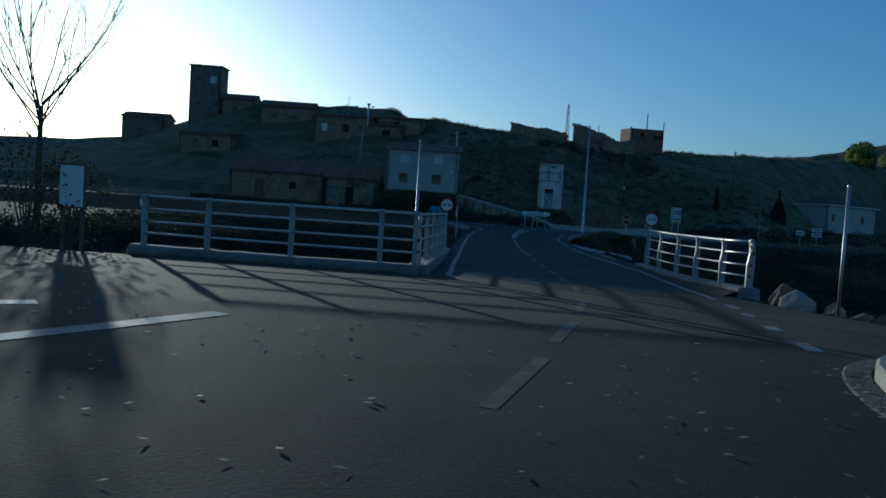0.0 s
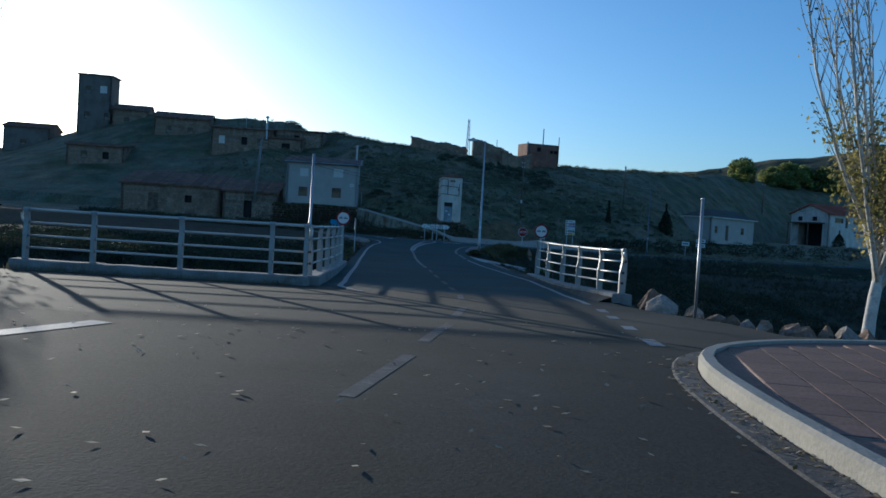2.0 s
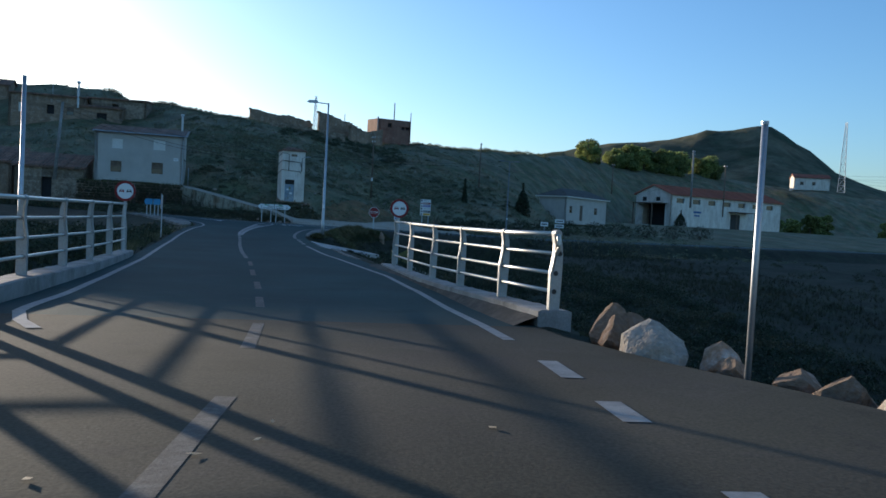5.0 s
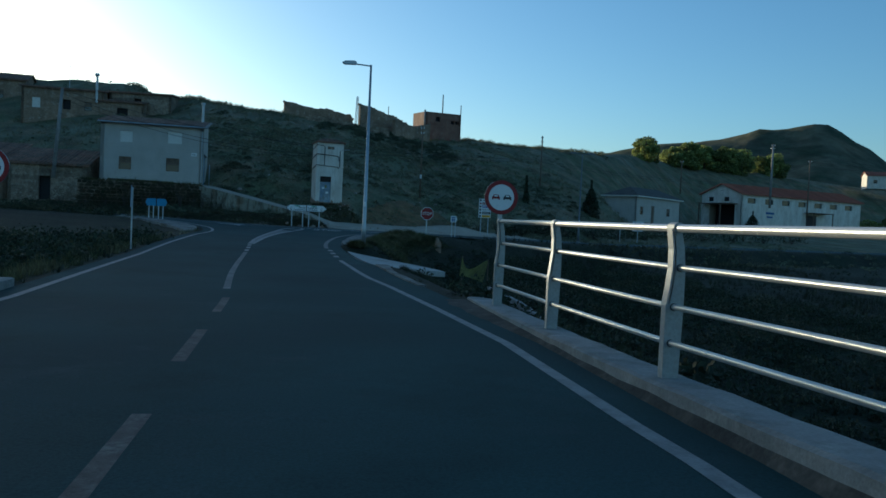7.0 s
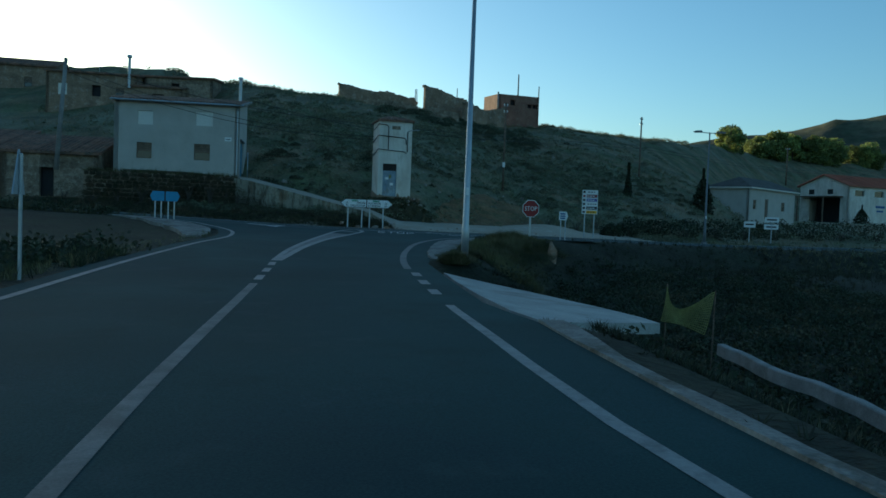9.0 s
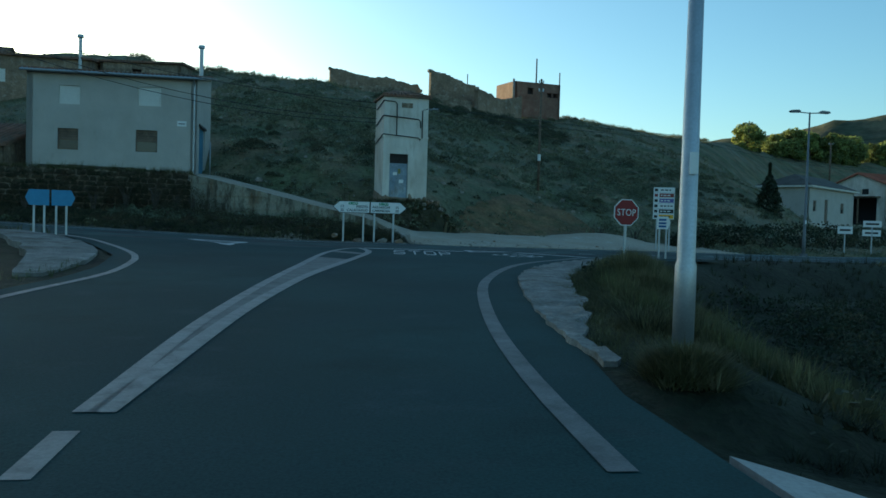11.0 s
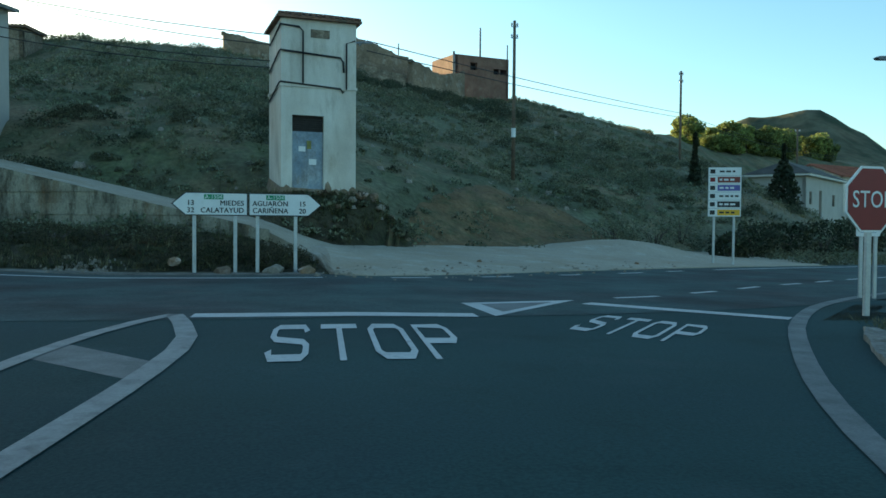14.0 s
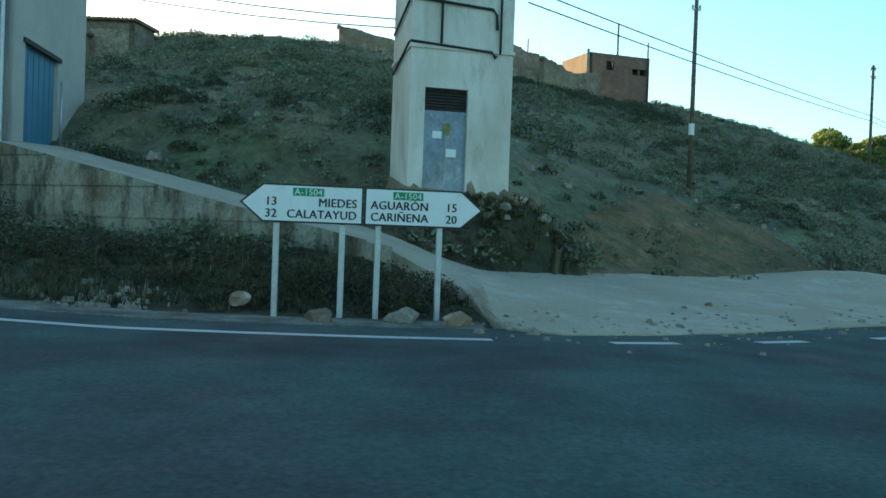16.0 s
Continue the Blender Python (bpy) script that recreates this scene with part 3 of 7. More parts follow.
LIMB = mat("limb_bark", (0.34, 0.31, 0.25), 0.9, var=0.2, scale=3, fine=22, bump=0.4, spots=[((0.14, 0.12, 0.10), 4.5, 0.6)])
BARK_DK = mat("dark_bark", (0.10, 0.085, 0.07), 0.95, var=0.25, scale=3, fine=22, bump=0.5)
LEAF_Y = mat("autumn_leaf", (0.30, 0.26, 0.085), 0.7, trans=0.55, var=0.2, scale=1.2, fine=8, bump=0.0, island=0.4, spots=[((0.10, 0.11, 0.03), 0.8, 0.55)])
LEAF_G = mat("evergreen_leaf", (0.27, 0.29, 0.085), 0.75, trans=0.4, var=0.25, scale=0.4, fine=4, bump=0.0, island=0.4, spots=[((0.14, 0.18, 0.06), 0.3, 0.5)], per=0.35)
# Dark foliage, its colour lowered further to give the ditch its shade.
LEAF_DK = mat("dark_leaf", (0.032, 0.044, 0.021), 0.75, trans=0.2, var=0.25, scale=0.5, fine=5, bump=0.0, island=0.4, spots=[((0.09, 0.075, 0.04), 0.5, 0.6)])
OLIVE = mat("olive_grass", (0.105, 0.1, 0.046), 0.85, trans=0.3, var=0.25, scale=0.5, fine=2.0, bump=0.0, island=0.4, spots=[((0.06, 0.075, 0.028), 0.35, 0.52), ((0.20, 0.17, 0.09), 0.9, 0.62)])
GRASS = mat("dry_grass", (0.26, 0.225, 0.13), 0.85, trans=0.3, var=0.25, scale=0.25, fine=2.0, bump=0.0, island=0.35, spots=[((0.085, 0.10, 0.04), 0.12, 0.5), ((0.24, 0.21, 0.14), 0.5, 0.62)])
# Ditch and bank grass; the shade lying there is part of this dark colour.
SHADED_GRASS = mat("ditch_grass", (0.04, 0.04, 0.023), 0.85, trans=0.2, var=0.3, scale=0.3, fine=2.0, bump=0.0, island=0.4, spots=[((0.03, 0.038, 0.018), 0.15, 0.5), ((0.085, 0.075, 0.042), 0.6, 0.66)])
SCRUB = mat("hill_scrub", (0.165, 0.195, 0.125), 0.85, trans=0.25, var=0.25, scale=0.3, fine=2.5, bump=0.0, island=0.4, spots=[((0.20, 0.19, 0.115), 0.18, 0.52), ((0.085, 0.082, 0.05), 0.5, 0.58)])
FALLEN = mat("fallen_leaf", (0.40, 0.33, 0.21), 0.7, trans=0.3, var=0.2, bump=0.0, island=0.5)
NET = mat("yellow_net", (0.22, 0.21, 0.07), 0.8, var=0.2, scale=3, fine=20, bump=0.1)
SHALE = mat("ochre_slope", (0.18, 0.122, 0.066), 0.95, var=0.25, scale=0.8, fine=6, bump=0.9, dist=0.08, spots=[((0.12, 0.095, 0.055), 0.6, 0.52), ((0.25, 0.165, 0.09), 1.5, 0.64), ((0.08, 0.09, 0.045), 1.0, 0.6)], spec=0.2, streak=3.0)


def writing(name, text, size, m, material, parent=None, align="LEFT", extrude=0.002, stretch=1.0, label="", bold=0.0):
    """Letters of the built-in font as a mesh, upright in the x-z plane of m, facing -y."""
    cu = bpy.data.curves.new(name, "FONT")
    cu.body, cu.size, cu.extrude, cu.align_x, cu.space_character = text, size, extrude, align, 1.05
    cu.resolution_u = 3
    tmp = bpy.data.objects.new(name, cu)
    scene.collection.objects.link(tmp)
    me = bpy.data.meshes.new_from_object(tmp.evaluated_get(bpy.context.evaluated_depsgraph_get()))
    bpy.data.objects.remove(tmp)
    me.transform(m @ pose(0, 0, 0, 90) @ Matrix.Diagonal((stretch, 1, 1, 1)))
    me.materials.clear()
    if bold:                      # thicker strokes: the letters laid over themselves, a little apart
        bm, n = bmesh.new(), 0
        for k, dx in enumerate((-bold, 0, bold)):
            bm.from_mesh(me)
            bm.verts.ensure_lookup_table()
            for q in range(n, len(bm.verts)):
                bm.verts[q].co += m.to_3x3() @ Vector((dx, .0004 * k, .35 * dx))
            n = len(bm.verts)
        bm.to_mesh(me)
        bm.free()
    return part(name, me, material, parent, label)


# ---- road paint ----
def at_line(table, y):
    return lerp(y, table)


SEAM_A = [(0.6, 5.3), (1.4, 5.15), (2.5, 4.7), (3.70, 3.99), (4.37, 3.25), (4.99, 2.63)]


def lines_on_roads():
    w = .14
    right = [(at_line(RIGHT_LINE, y / 2), y / 2) for y in range(21, 82)]
    marking("edge_line", smooth_line(right, .6), w, "worn white edge line of the bridge road")
    for y0, y1 in ((2.8, 3.5), (4.7, 5.3), (6.6, 7.2), (8.1, 9.0), (41.8, 42.5), (43.3, 44.0), (44.8, 45.5)):
        marking("edge_dash", [(at_line(RIGHT_LINE, y0), y0), (at_line(RIGHT_LINE, y1), y1)], w + .04, "short white dash of the edge line")
    marking("edge_line", smooth_line([(3.72, 46.3), (3.7, 48.5), (3.85, 51.5), (4.25, 55), (4.75, 57.3), (5.6, 60), (6.5, 62), (7.7, 64), (9.1, 66), (11.2, 68.3), (14.6, 70.9), (20, 74.2), (27, 78.2), (40, 84.2), (70, 94.3)], .7), .17, "white edge line curving right into the main road", PAINT_WORN)
    left = [(at_line(LEFT_LINE, y), y) for y in (12.3, 16, 20, 27, 36, 45, 50, 53, 55.5, 57.3, 60, 63)] + [(-6.1, 65.6), (-9.5, 67.3), (-20, 70.2), (-40, 75.2)]
    marking("edge_line", smooth_line([(0.3, 10.6)] + left, .7), w, "white edge line curving left into the main road")
    for a, b in (((1.1, -.7), (1.5, 1.2)), ((1.62, 2.1), (1.95, 3.95)), ((2.05, 5.1), (2.3, 7.3)), ((2.36, 9.5), (2.42, 11.6)), ((2.4, 14), (2.35, 16)), ((2.3, 18), (2.22, 20.2)), ((2.1, 22.3), (2.0, 24.6)), ((1.92, 26.6), (1.82, 28.8))):
        marking("lane_dash", [a, b], .13, "worn white dash of the centre line", PAINT_FAINT, .0025)
    marking("centre_line", smooth_line([(1.66, 30.3), (1.36, 34.0), (1.17, 37.2), (1.03, 40), (.93, 42.6)], .7), w, "solid white centre line towards the junction", PAINT_WORN)
    for a, b in (((.9, 43.2), (.86, 44.0)), ((.83, 44.7), (.79, 45.5)), ((.75, 46.2), (.7, 47.0))):
        marking("centre_dash", [a, b], .15, "short white dash of the centre line")
    # painted drop-shaped island
    l = smooth_line([(.66, 47.4), (.6, 51), (.75, 55), (1.0, 58.7), (1.12, 61), (1.3, 63.4), (1.62, 65.2), (2.1, 66.5)], .6)
    r = smooth_line([(.76, 47.4), (.9, 52), (1.25, 56), (1.65, 58.6), (2.05, 61.2), (2.36, 63.4), (2.42, 64.9), (2.1, 66.5)], .6)
    marking("island_line", l, .15, "white outline of the painted traffic island")
    marking("island_line", r, .18, "white outline of the painted traffic island")
    n = 24
    def along(p, u):
        i = min(int(u * (len(p) - 1)), len(p) - 2)
        f = u * (len(p) - 1) - i
        return (p[i][0] * (1 - f) + p[i + 1][0] * f, p[i][1] * (1 - f) + p[i + 1][1] * f)
    tagged(part("island_fill", strip([along(l, .02 + .72 * k / n) for k in range(n + 1)], [along(r, .02 + .72 * k / n) for k in range(n + 1)], 4, .004), PAINT_WORN), "worn pale paint filling the traffic island", "road marking", kind="structure")
    tagged(part("island_bar", strip([along(l, u) for u in (.865, .90)], [along(r, u) for u in (.84, .87)], 4, .004), PAINT_WORN), "worn bar across the tip of the island", "road marking", kind="structure")
    # stop lines and give-way triangles
    marking("stop_line", smooth_line([(2.3, 66.35), (3.9, 66.3), (5.3, 66.25)], .2), .36, "broad white stop line", PAINT_FRESH)
    marking("stop_line", smooth_line([(7.2, 67.85), (8.1, 66.98), (9.05, 66.1)], .2), .34, "broad white stop line", PAINT_FRESH)
    for tri_, lab in ((((5.45, 67.7), (7.2, 68.3), (5.5, 66.15)), "white outlined triangle between the stop lines"), (((-3.3, 68.0), (-1.35, 68.0), (-1.45, 65.0)), "white outlined triangle on the main road")):
        m = Mesh()
        c = [sum(p[i] for p in tri_) / 3 for i in (0, 1)]
        vs = []
        for k in (1.0, .62):
            vs += [(c[0] + (x - c[0]) * k, c[1] + (y - c[1]) * k) for x, y in tri_]
        m.add([(x, y, road_z(x, y) + .010) for x, y in vs], [(i, (i + 1) % 3, 3 + (i + 1) % 3, 3 + i) for i in range(3)])
        tagged(part("triangle_mark", m, PAINT_FRESH), lab, "road marking", kind="structure")
        m = Mesh()
        m.add([(x, y, road_z(x, y) + .008) for x, y in vs[3:]], [(0, 1, 2)])
        tagged(part("triangle_fill", m, PAINT_WORN), "worn paint inside the triangle", "road marking", kind="structure")
    # main road: far edge and dashes
    c = smooth_line(MAIN, 1.0)
    far = offset(c, 2.8)
    marking("edge_line", [p for p in far if p[0] < 4.4], .17, "white far edge line of the main road", PAINT_FRESH, lift=.010)
    marking("edge_line", [p for p in far if p[0] > 15], .17, "white far edge line of the main road", PAINT_FRESH, lift=.010)
    for x0 in (5.1, 7.1, 9.2, 11.2, 13.1):
        q = [p for p in smooth_line(far, .2) if x0 < p[0] < x0 + .95]
        marking("edge_dash", q, .16, "short dash where the dirt track joins", PAINT_FRESH, lift=.010)
    mid = smooth_line([(8.0, 68.75), (8.9, 69.2), (9.7, 69.8), (10.8, 70.6), (12.5, 72.0), (14.2, 73.2), (18, 75.8), (27, 81), (40, 87.2)], .2)
    x = 8.0
    while x < 36:
        q = [p for p in mid if x <= p[0] < x + .95]
        marking("lane_dash", q, .13, "white dash of the main road's centre line", PAINT_FRESH, lift=.010)
        x += 1.75
    if SEAM_A:
        marking("seam", smooth_line(SEAM_A, .5), .05, "dark tar seam between two layers of asphalt", TAR, .008)
    marking("stroke", [(-1.75, 2.25), (-2.35, .9), (-3.4, -1.3)], .28, "broad white stroke on the square")
    marking("stroke", [(-3.6, 2.0), (-4.6, 1.2), (-5.5, 0.4)], .3, "worn broad white stroke on the square")


LETTERS = {
    "S": [[(.93, .76), (.84, .92), (.16, .92), (.07, .82), (.07, .63), (.16, .54), (.84, .46), (.93, .37), (.93, .18), (.84, .08), (.16, .08), (.07, .24)]],
    "T": [[(0, .92), (1, .92)], [(.5, .86), (.5, 0)]],
    "O": [[(.5, .08), (.8, .08), (.93, .2), (.93, .8), (.8, .92), (.2, .92), (.07, .8), (.07, .2), (.2, .08), (.5, .08)]],
    "P": [[(.08, 0), (.08, .92), (.82, .92), (.93, .83), (.93, .56), (.82, .46), (.14, .46)]]}


def road_word(x, y, turn, wide, tall, lean):
    """The word painted in angular strokes, stretched along the lane."""
    m, q = Mesh(), pose(x, y, 0, 0, 0, turn)
    for k, c in enumerate("STOP"):
        for line in LETTERS[c]:
            for d0, d1 in ((.075, -.075),):
                a, b = offset(line, d0), offset(line, d1)
                vs = []
                for p in [r for pair in zip(a, b) for r in pair]:
                    w = q @ Vector(((p[0] + 1.28 * k) * wide + lean * p[1] * tall, p[1] * tall, 0))
                    vs.append((w.x, w.y, road_z(w.x, w.y) + .008))
                m.add(vs, [(2 * i, 2 * i + 1, 2 * i + 3, 2 * i + 2) for i in range(len(line) - 1)])
    tagged(part("road_word", m, PAINT_FRESH), "white painted word STOP on the asphalt", "road marking", kind="structure")


lines_on_roads()
road_word(3.08, 63.6, 0, .335, 1.9, .04)
road_word(5.96, 65.2, -49, .252, 1.42, -.2)


# ---- square: pavement corner, rocks, post, litter ----
def ring_line(pts, z, h, w, name, material, label, cat):
    line = smooth_line(pts, .35)
    a, b = offset(line, w / 2), offset(line, -w / 2)
    m = Mesh()
    vs = []
    for (ax, ay), (bx, by) in zip(a, b):
        zz = road_z(ax, ay)
        vs += [(ax, ay, zz - .1), (ax, ay, zz + h - .03), (ax * .8 + bx * .2, ay * .8 + by * .2, zz + h), (bx, by, zz + h), (bx, by, zz - .1)]
    n = len(line)
    m.add(vs, [(i * 5 + k, i * 5 + k + 1, (i + 1) * 5 + k + 1, (i + 1) * 5 + k) for i in range(n - 1) for k in range(4)] + [tuple(range(5)), tuple(range((n - 1) * 5, n * 5))])
    return tagged(part(name, m, material, smooth=False), label, cat, kind="structure")


GUTTER = mat("gutter_concrete", (0.15, 0.135, 0.115), 0.9, var=0.2, scale=2.2, fine=30, bump=0.4, spots=[((0.07, 0.062, 0.05), 1.6, 0.52)])
KERB_LINE = [(3.95, -14), (3.95, -4), (3.97, -1.6), (4.05, -.2), (4.2, .9), (4.5, 1.75), (5.1, 2.45), (6.2, 3.1), (8.0, 3.75), (14, 5.6)]
ring_line(KERB_LINE, 0, .15, .13, "kerb", KERB, "pale concrete kerb rounding the pavement corner", "kerb")
ring_line([(x - .22 * (1 if y < 1 else .7), y + (.0 if y < 1 else .2)) for x, y in KERB_LINE], 0, .012, .26, "gutter", GUTTER, "concrete gutter strip along the kerb", "gutter")


def pavement():
    line = smooth_line(KERB_LINE, .35)
    inner = offset(line, -.075)
    m = Mesh()
    vs = [(x, y, road_z(x, y) + .115) for x, y in inner]
    out = [(max(x + 1.5, 16), min(y, 5.2) - .2, road_z(x, y) + .115) for x, y in inner]
    n = len(vs)
    m.add(vs + out, [(i, i + 1, n + i + 1, n + i) for i in range(n - 1)])
    bed = tagged(part("pavement", m, PAVER), "pavement corner of dark red blocks with pale joints", "pavement", kind="structure")
    pm = Mesh().box(-.18, -.27, 0, .18, .27, .018).box(-.173, -.267, .018, .173, .267, .026, .003)
    proto = pm.data("block")
    proto.materials.append(MORTAR)
    proto.materials.append(PAVER)
    for i, pl in enumerate(proto.polygons):
        pl.material_index = 0 if i < 6 else 1
    rnd = random.Random(4)
    turn = radians(-13)
    c, s = math.cos(turn), math.sin(turn)
    edge = [Vector(p) for p in inner]
    count = 0
    for i in range(-24, 10):
        for j in range(-16, 16):
            u, v = i * .36, j * .54 + (.27 if i % 2 else 0)
            x, y = 8.2 + u * c - v * s, 0 + u * s + v * c
            if not (-3.0 < y < 4.6 and x < 10.3):
                continue
            k = min(range(len(edge)), key=lambda q: (edge[q].x - x) ** 2 + (edge[q].y - y) ** 2)
            a, b = edge[max(k - 1, 0)], edge[min(k + 1, len(edge) - 1)]
            side = (b.x - a.x) * (y - edge[k].y) - (b.y - a.y) * (x - edge[k].x)
            if side > 0 or math.hypot(edge[k].x - x, edge[k].y - y) < .18 or count >= 298:
                continue
            ob = new("block", proto)
            ob.parent = bed
            ob.matrix_world = pose(x, y, road_z(x, y) + .1 + rnd.uniform(0, .003), 0, 0, -13 + rnd.uniform(-.5, .5))
            count += 1


pavement()


def gutter_leaves():
    """Dead leaves and weeds caught along the kerb."""
    r = np.random.default_rng(31)
    line = offset(smooth_line(KERB_LINE, .1), .2)
    for mt, n, lab in ((FALLEN, 150, "pale dead leaves caught along the kerb"), (LEAF_Y, 190, "yellow-green weeds and leaves in the gutter")):
        m = Mesh()
        for _ in range(n):
            x, y = line[int(r.integers(0, len(line)))]
            if not -4.5 < y < 3.5 or noise.noise((x * 1.2, y * 1.2, 5)) < -.15:
                continue
            x, y = x + r.normal() * .07, y + r.normal() * .07
            q, a, z = r.uniform(.015, .035), r.uniform(0, 6.3), road_z(x, y) + .012
            c, k = math.cos(a) * q, math.sin(a) * q
            m.add([(x - c, y - k, z), (x + k * .5, y - c * .5, z + .012), (x + c, y + k, z + .02), (x - k * .5, y + c * .5, z + .012)], [(0, 1, 2, 3)])
        tagged(part("gutter_leaves", m, mt), lab, "leaves", kind="stuff")


gutter_leaves()


def rock_mesh(seed, sx, sy, sz):
    bm = bmesh.new()
    bmesh.ops.create_icosphere(bm, subdivisions=3, radius=1)
    r = random.Random(seed)
    cuts = [(Vector((r.uniform(-1, 1), r.uniform(-1, 1), r.uniform(-.4, 1))).normalized(), r.uniform(.42, .78)) for _ in range(15)]
    for v in bm.verts:
        for nrm, d in cuts:
            k = v.co.dot(nrm)
            if k > d:
                v.co -= nrm * (k - d)
        v.co *= 1.12 + .1 * noise.noise(v.co * 1.8 + Vector((seed, 0, 0))) + .07 * noise.noise(v.co * 5 + Vector((seed, 0, 0)))
        v.co = Vector((v.co.x * sx, v.co.y * sy, v.co.z * sz))
    me = bpy.data.meshes.new("boulder")
    bm.to_mesh(me)
    bm.free()
    return me


def boulder(x, y, z, sx, sy, sz, seed, label, group=""):
    ob = part("boulder", rock_mesh(seed, sx, sy, sz), ROCK_PALE if seed % 5 == 0 else ROCK)
    ob.matrix_world = pose(x, y, z, 0, 0, seed * 57 % 360)
    tagged(ob, label, "rock", group)


G = "rocks along the roadside"
for k, (x, y, z, s, h) in enumerate([(6.62, 11.3, .16, .3, .34), (6.5, 10.75, .18, .34, .34), (6.42, 9.75, .1, .52, .36), (6.95, 9.4, .1, .26, .24), (6.75, 8.75, .08, .24, .2), (6.95, 8.15, .08, .26, .22), (7.1, 7.75, .1, .26, .28), (7.15, 7.3, .1, .2, .24), (7.35, 7.0, .1, .25, .3), (7.7, 6.85, .1, .24, .3), (7.75, 6.45, .08, .27, .24), (8.05, 6.35, .1, .24, .28), (8.35, 6.3, .1, .25, .3), (8.7, 6.35, .06, .24, .26), (9.75, 6.35, .02, .24, .2), (10.3, 6.3, .0, .26, .2)]):
    boulder(x, y, z - .02, s * .95, s * .8, h * .85, k + 3, "rough pale brown rock bordering the drop beside the road", G)
boulder(10.6, 62.3, -1.0, .36, .34, 1.05, 32, "upright grey rock set in the bank of the ditch")
boulder(1.08, 73.9, .42, .2, .13, .1, 33, "pale flat stone on the verge")
boulder(2.0, 74.1, .2, .3, .2, .14, 34, "earthy stone at the sign posts", "stones at the sign")
boulder(3.0, 74.2, .2, .28, .2, .16, 35, "earthy stone at the sign posts", "stones at the sign")
boulder(3.65, 74.1, .2, .26, .2, .18, 36, "earthy stone at the sign posts", "stones at the sign")
boulder(6.6, 81.2, ground_z(6.6, 81.2) - .02, .26, .22, .16, 40, "rough rock at the foot of the tower", "stones at the tower")
for k, (x, y, s) in enumerate([(5.1, 80.75, .13), (5.35, 80.9, .18), (5.75, 81.0, .2), (4.7, 80.6, .11), (3.3, 80.5, .12), (5.9, 80.7, .15), (6.2, 81.1, .22)]):
    boulder(x, y, ground_z(x, y) + .02, s * 1.2, s, s * .8, 50 + k, "ochre rubble stone at the foot of the tower", "stones at the tower")


def post_thing(name, x, y, z0, z1, r, label, cat, material=GALV, lean=(0, 0)):
    t = thing(name, label, cat)
    part("pole", Mesh().tube([(x, y, z0), (x + lean[0], y + lean[1], z1)], r, 12), material, t, smooth=True)
    part("cap", Mesh().tube([(x + lean[0], y + lean[1], z1), (x + lean[0], y + lean[1], z1 + .03)], r * 1.15, 12), material, t)
    return t


post_thing("bare_post", 6.66, 8.45, -.15, 2.28, .028, "bare galvanised post without a sign", "post")


def litter():
    """Fallen leaves and twigs on the asphalt."""
    r = random.Random(9)
    m = Mesh()
    for k in range(620):
        if k < 260:
            x, y = 4.1 + r.gauss(-.24, .09), r.uniform(-2.8, 1.6)
            if y > .6:
                x += (y - .6) * .35
        else:
            x, y = r.uniform(-6, 5), r.gauss(1.0, 2.6)
            if y > 11 or x > at_line(RIGHT_LINE, y):
                continue
        a, s = r.uniform(0, 6.3), r.uniform(.016, .042)
        z = road_z(x, y) + .008
        c, sn = math.cos(a) * s, math.sin(a) * s
        up = r.uniform(.004, .018)
        m.add([(x - c, y - sn, z), (x + sn * .6, y - c * .6, z + up * .3), (x + c, y + sn, z + up), (x - sn * .6, y + c * .6, z + up * .5)], [(0, 1, 2), (0, 2, 3)])
    tagged(part("fallen_leaves", m, FALLEN), "scattered dry leaves lying on the asphalt", "leaves", kind="stuff")


litter()

# information board, left of the bridge
ib = thing("information_board", "pale information board on two posts beside the bridge", "board")
part("panel", Mesh().box(-.35, -.03, .95, .35, .03, 1.95, .01), SIGN_WHITE, ib)
part("rail", Mesh().box(-.39, -.035, .9, .39, .035, .95), WOOD, ib)
part("rail", Mesh().box(-.39, -.035, 1.95, .39, .035, 2.0), WOOD, ib)
for sx in (-.3, .3):
    part("post", Mesh().box(sx - .04, .03, -.4, sx + .04, .11, 2.0, .01), WOOD, ib)
ib.matrix_world = pose(-9.8, 12.9, 0, 0, 0, -14)


# ---- road signs ----
def disc(r, y0, y1, n=28, r0=0.0):
    m = Mesh()
    vs = [(rr * math.cos(2 * math.pi * k / n), yy, rr * math.sin(2 * math.pi * k / n)) for rr, yy in ((r, y0), (r, y1)) for k in range(n)]
    if r0:
        vs += [(r0 * math.cos(2 * math.pi * k / n), yy, r0 * math.sin(2 * math.pi * k / n)) for yy in (y0, y1) for k in range(n)]
        fs = [(k, (k + 1) % n, n + (k + 1) % n, n + k) for k in range(n)]
        fs += [(k, 2 * n + k, 2 * n + (k + 1) % n, (k + 1) % n) for k in range(n)]
        fs += [(n + k, n + (k + 1) % n, 3 * n + (k + 1) % n, 3 * n + k) for k in range(n)]
        fs += [(2 * n + k, 3 * n + k, 3 * n + (k + 1) % n, 2 * n + (k + 1) % n) for k in range(n)]
    else:
        fs = [tuple(range(n)), tuple(range(2 * n - 1, n - 1, -1))] + [(k, (k + 1) % n, n + (k + 1) % n, n + k) for k in range(n)]
    return m.add(vs, fs)


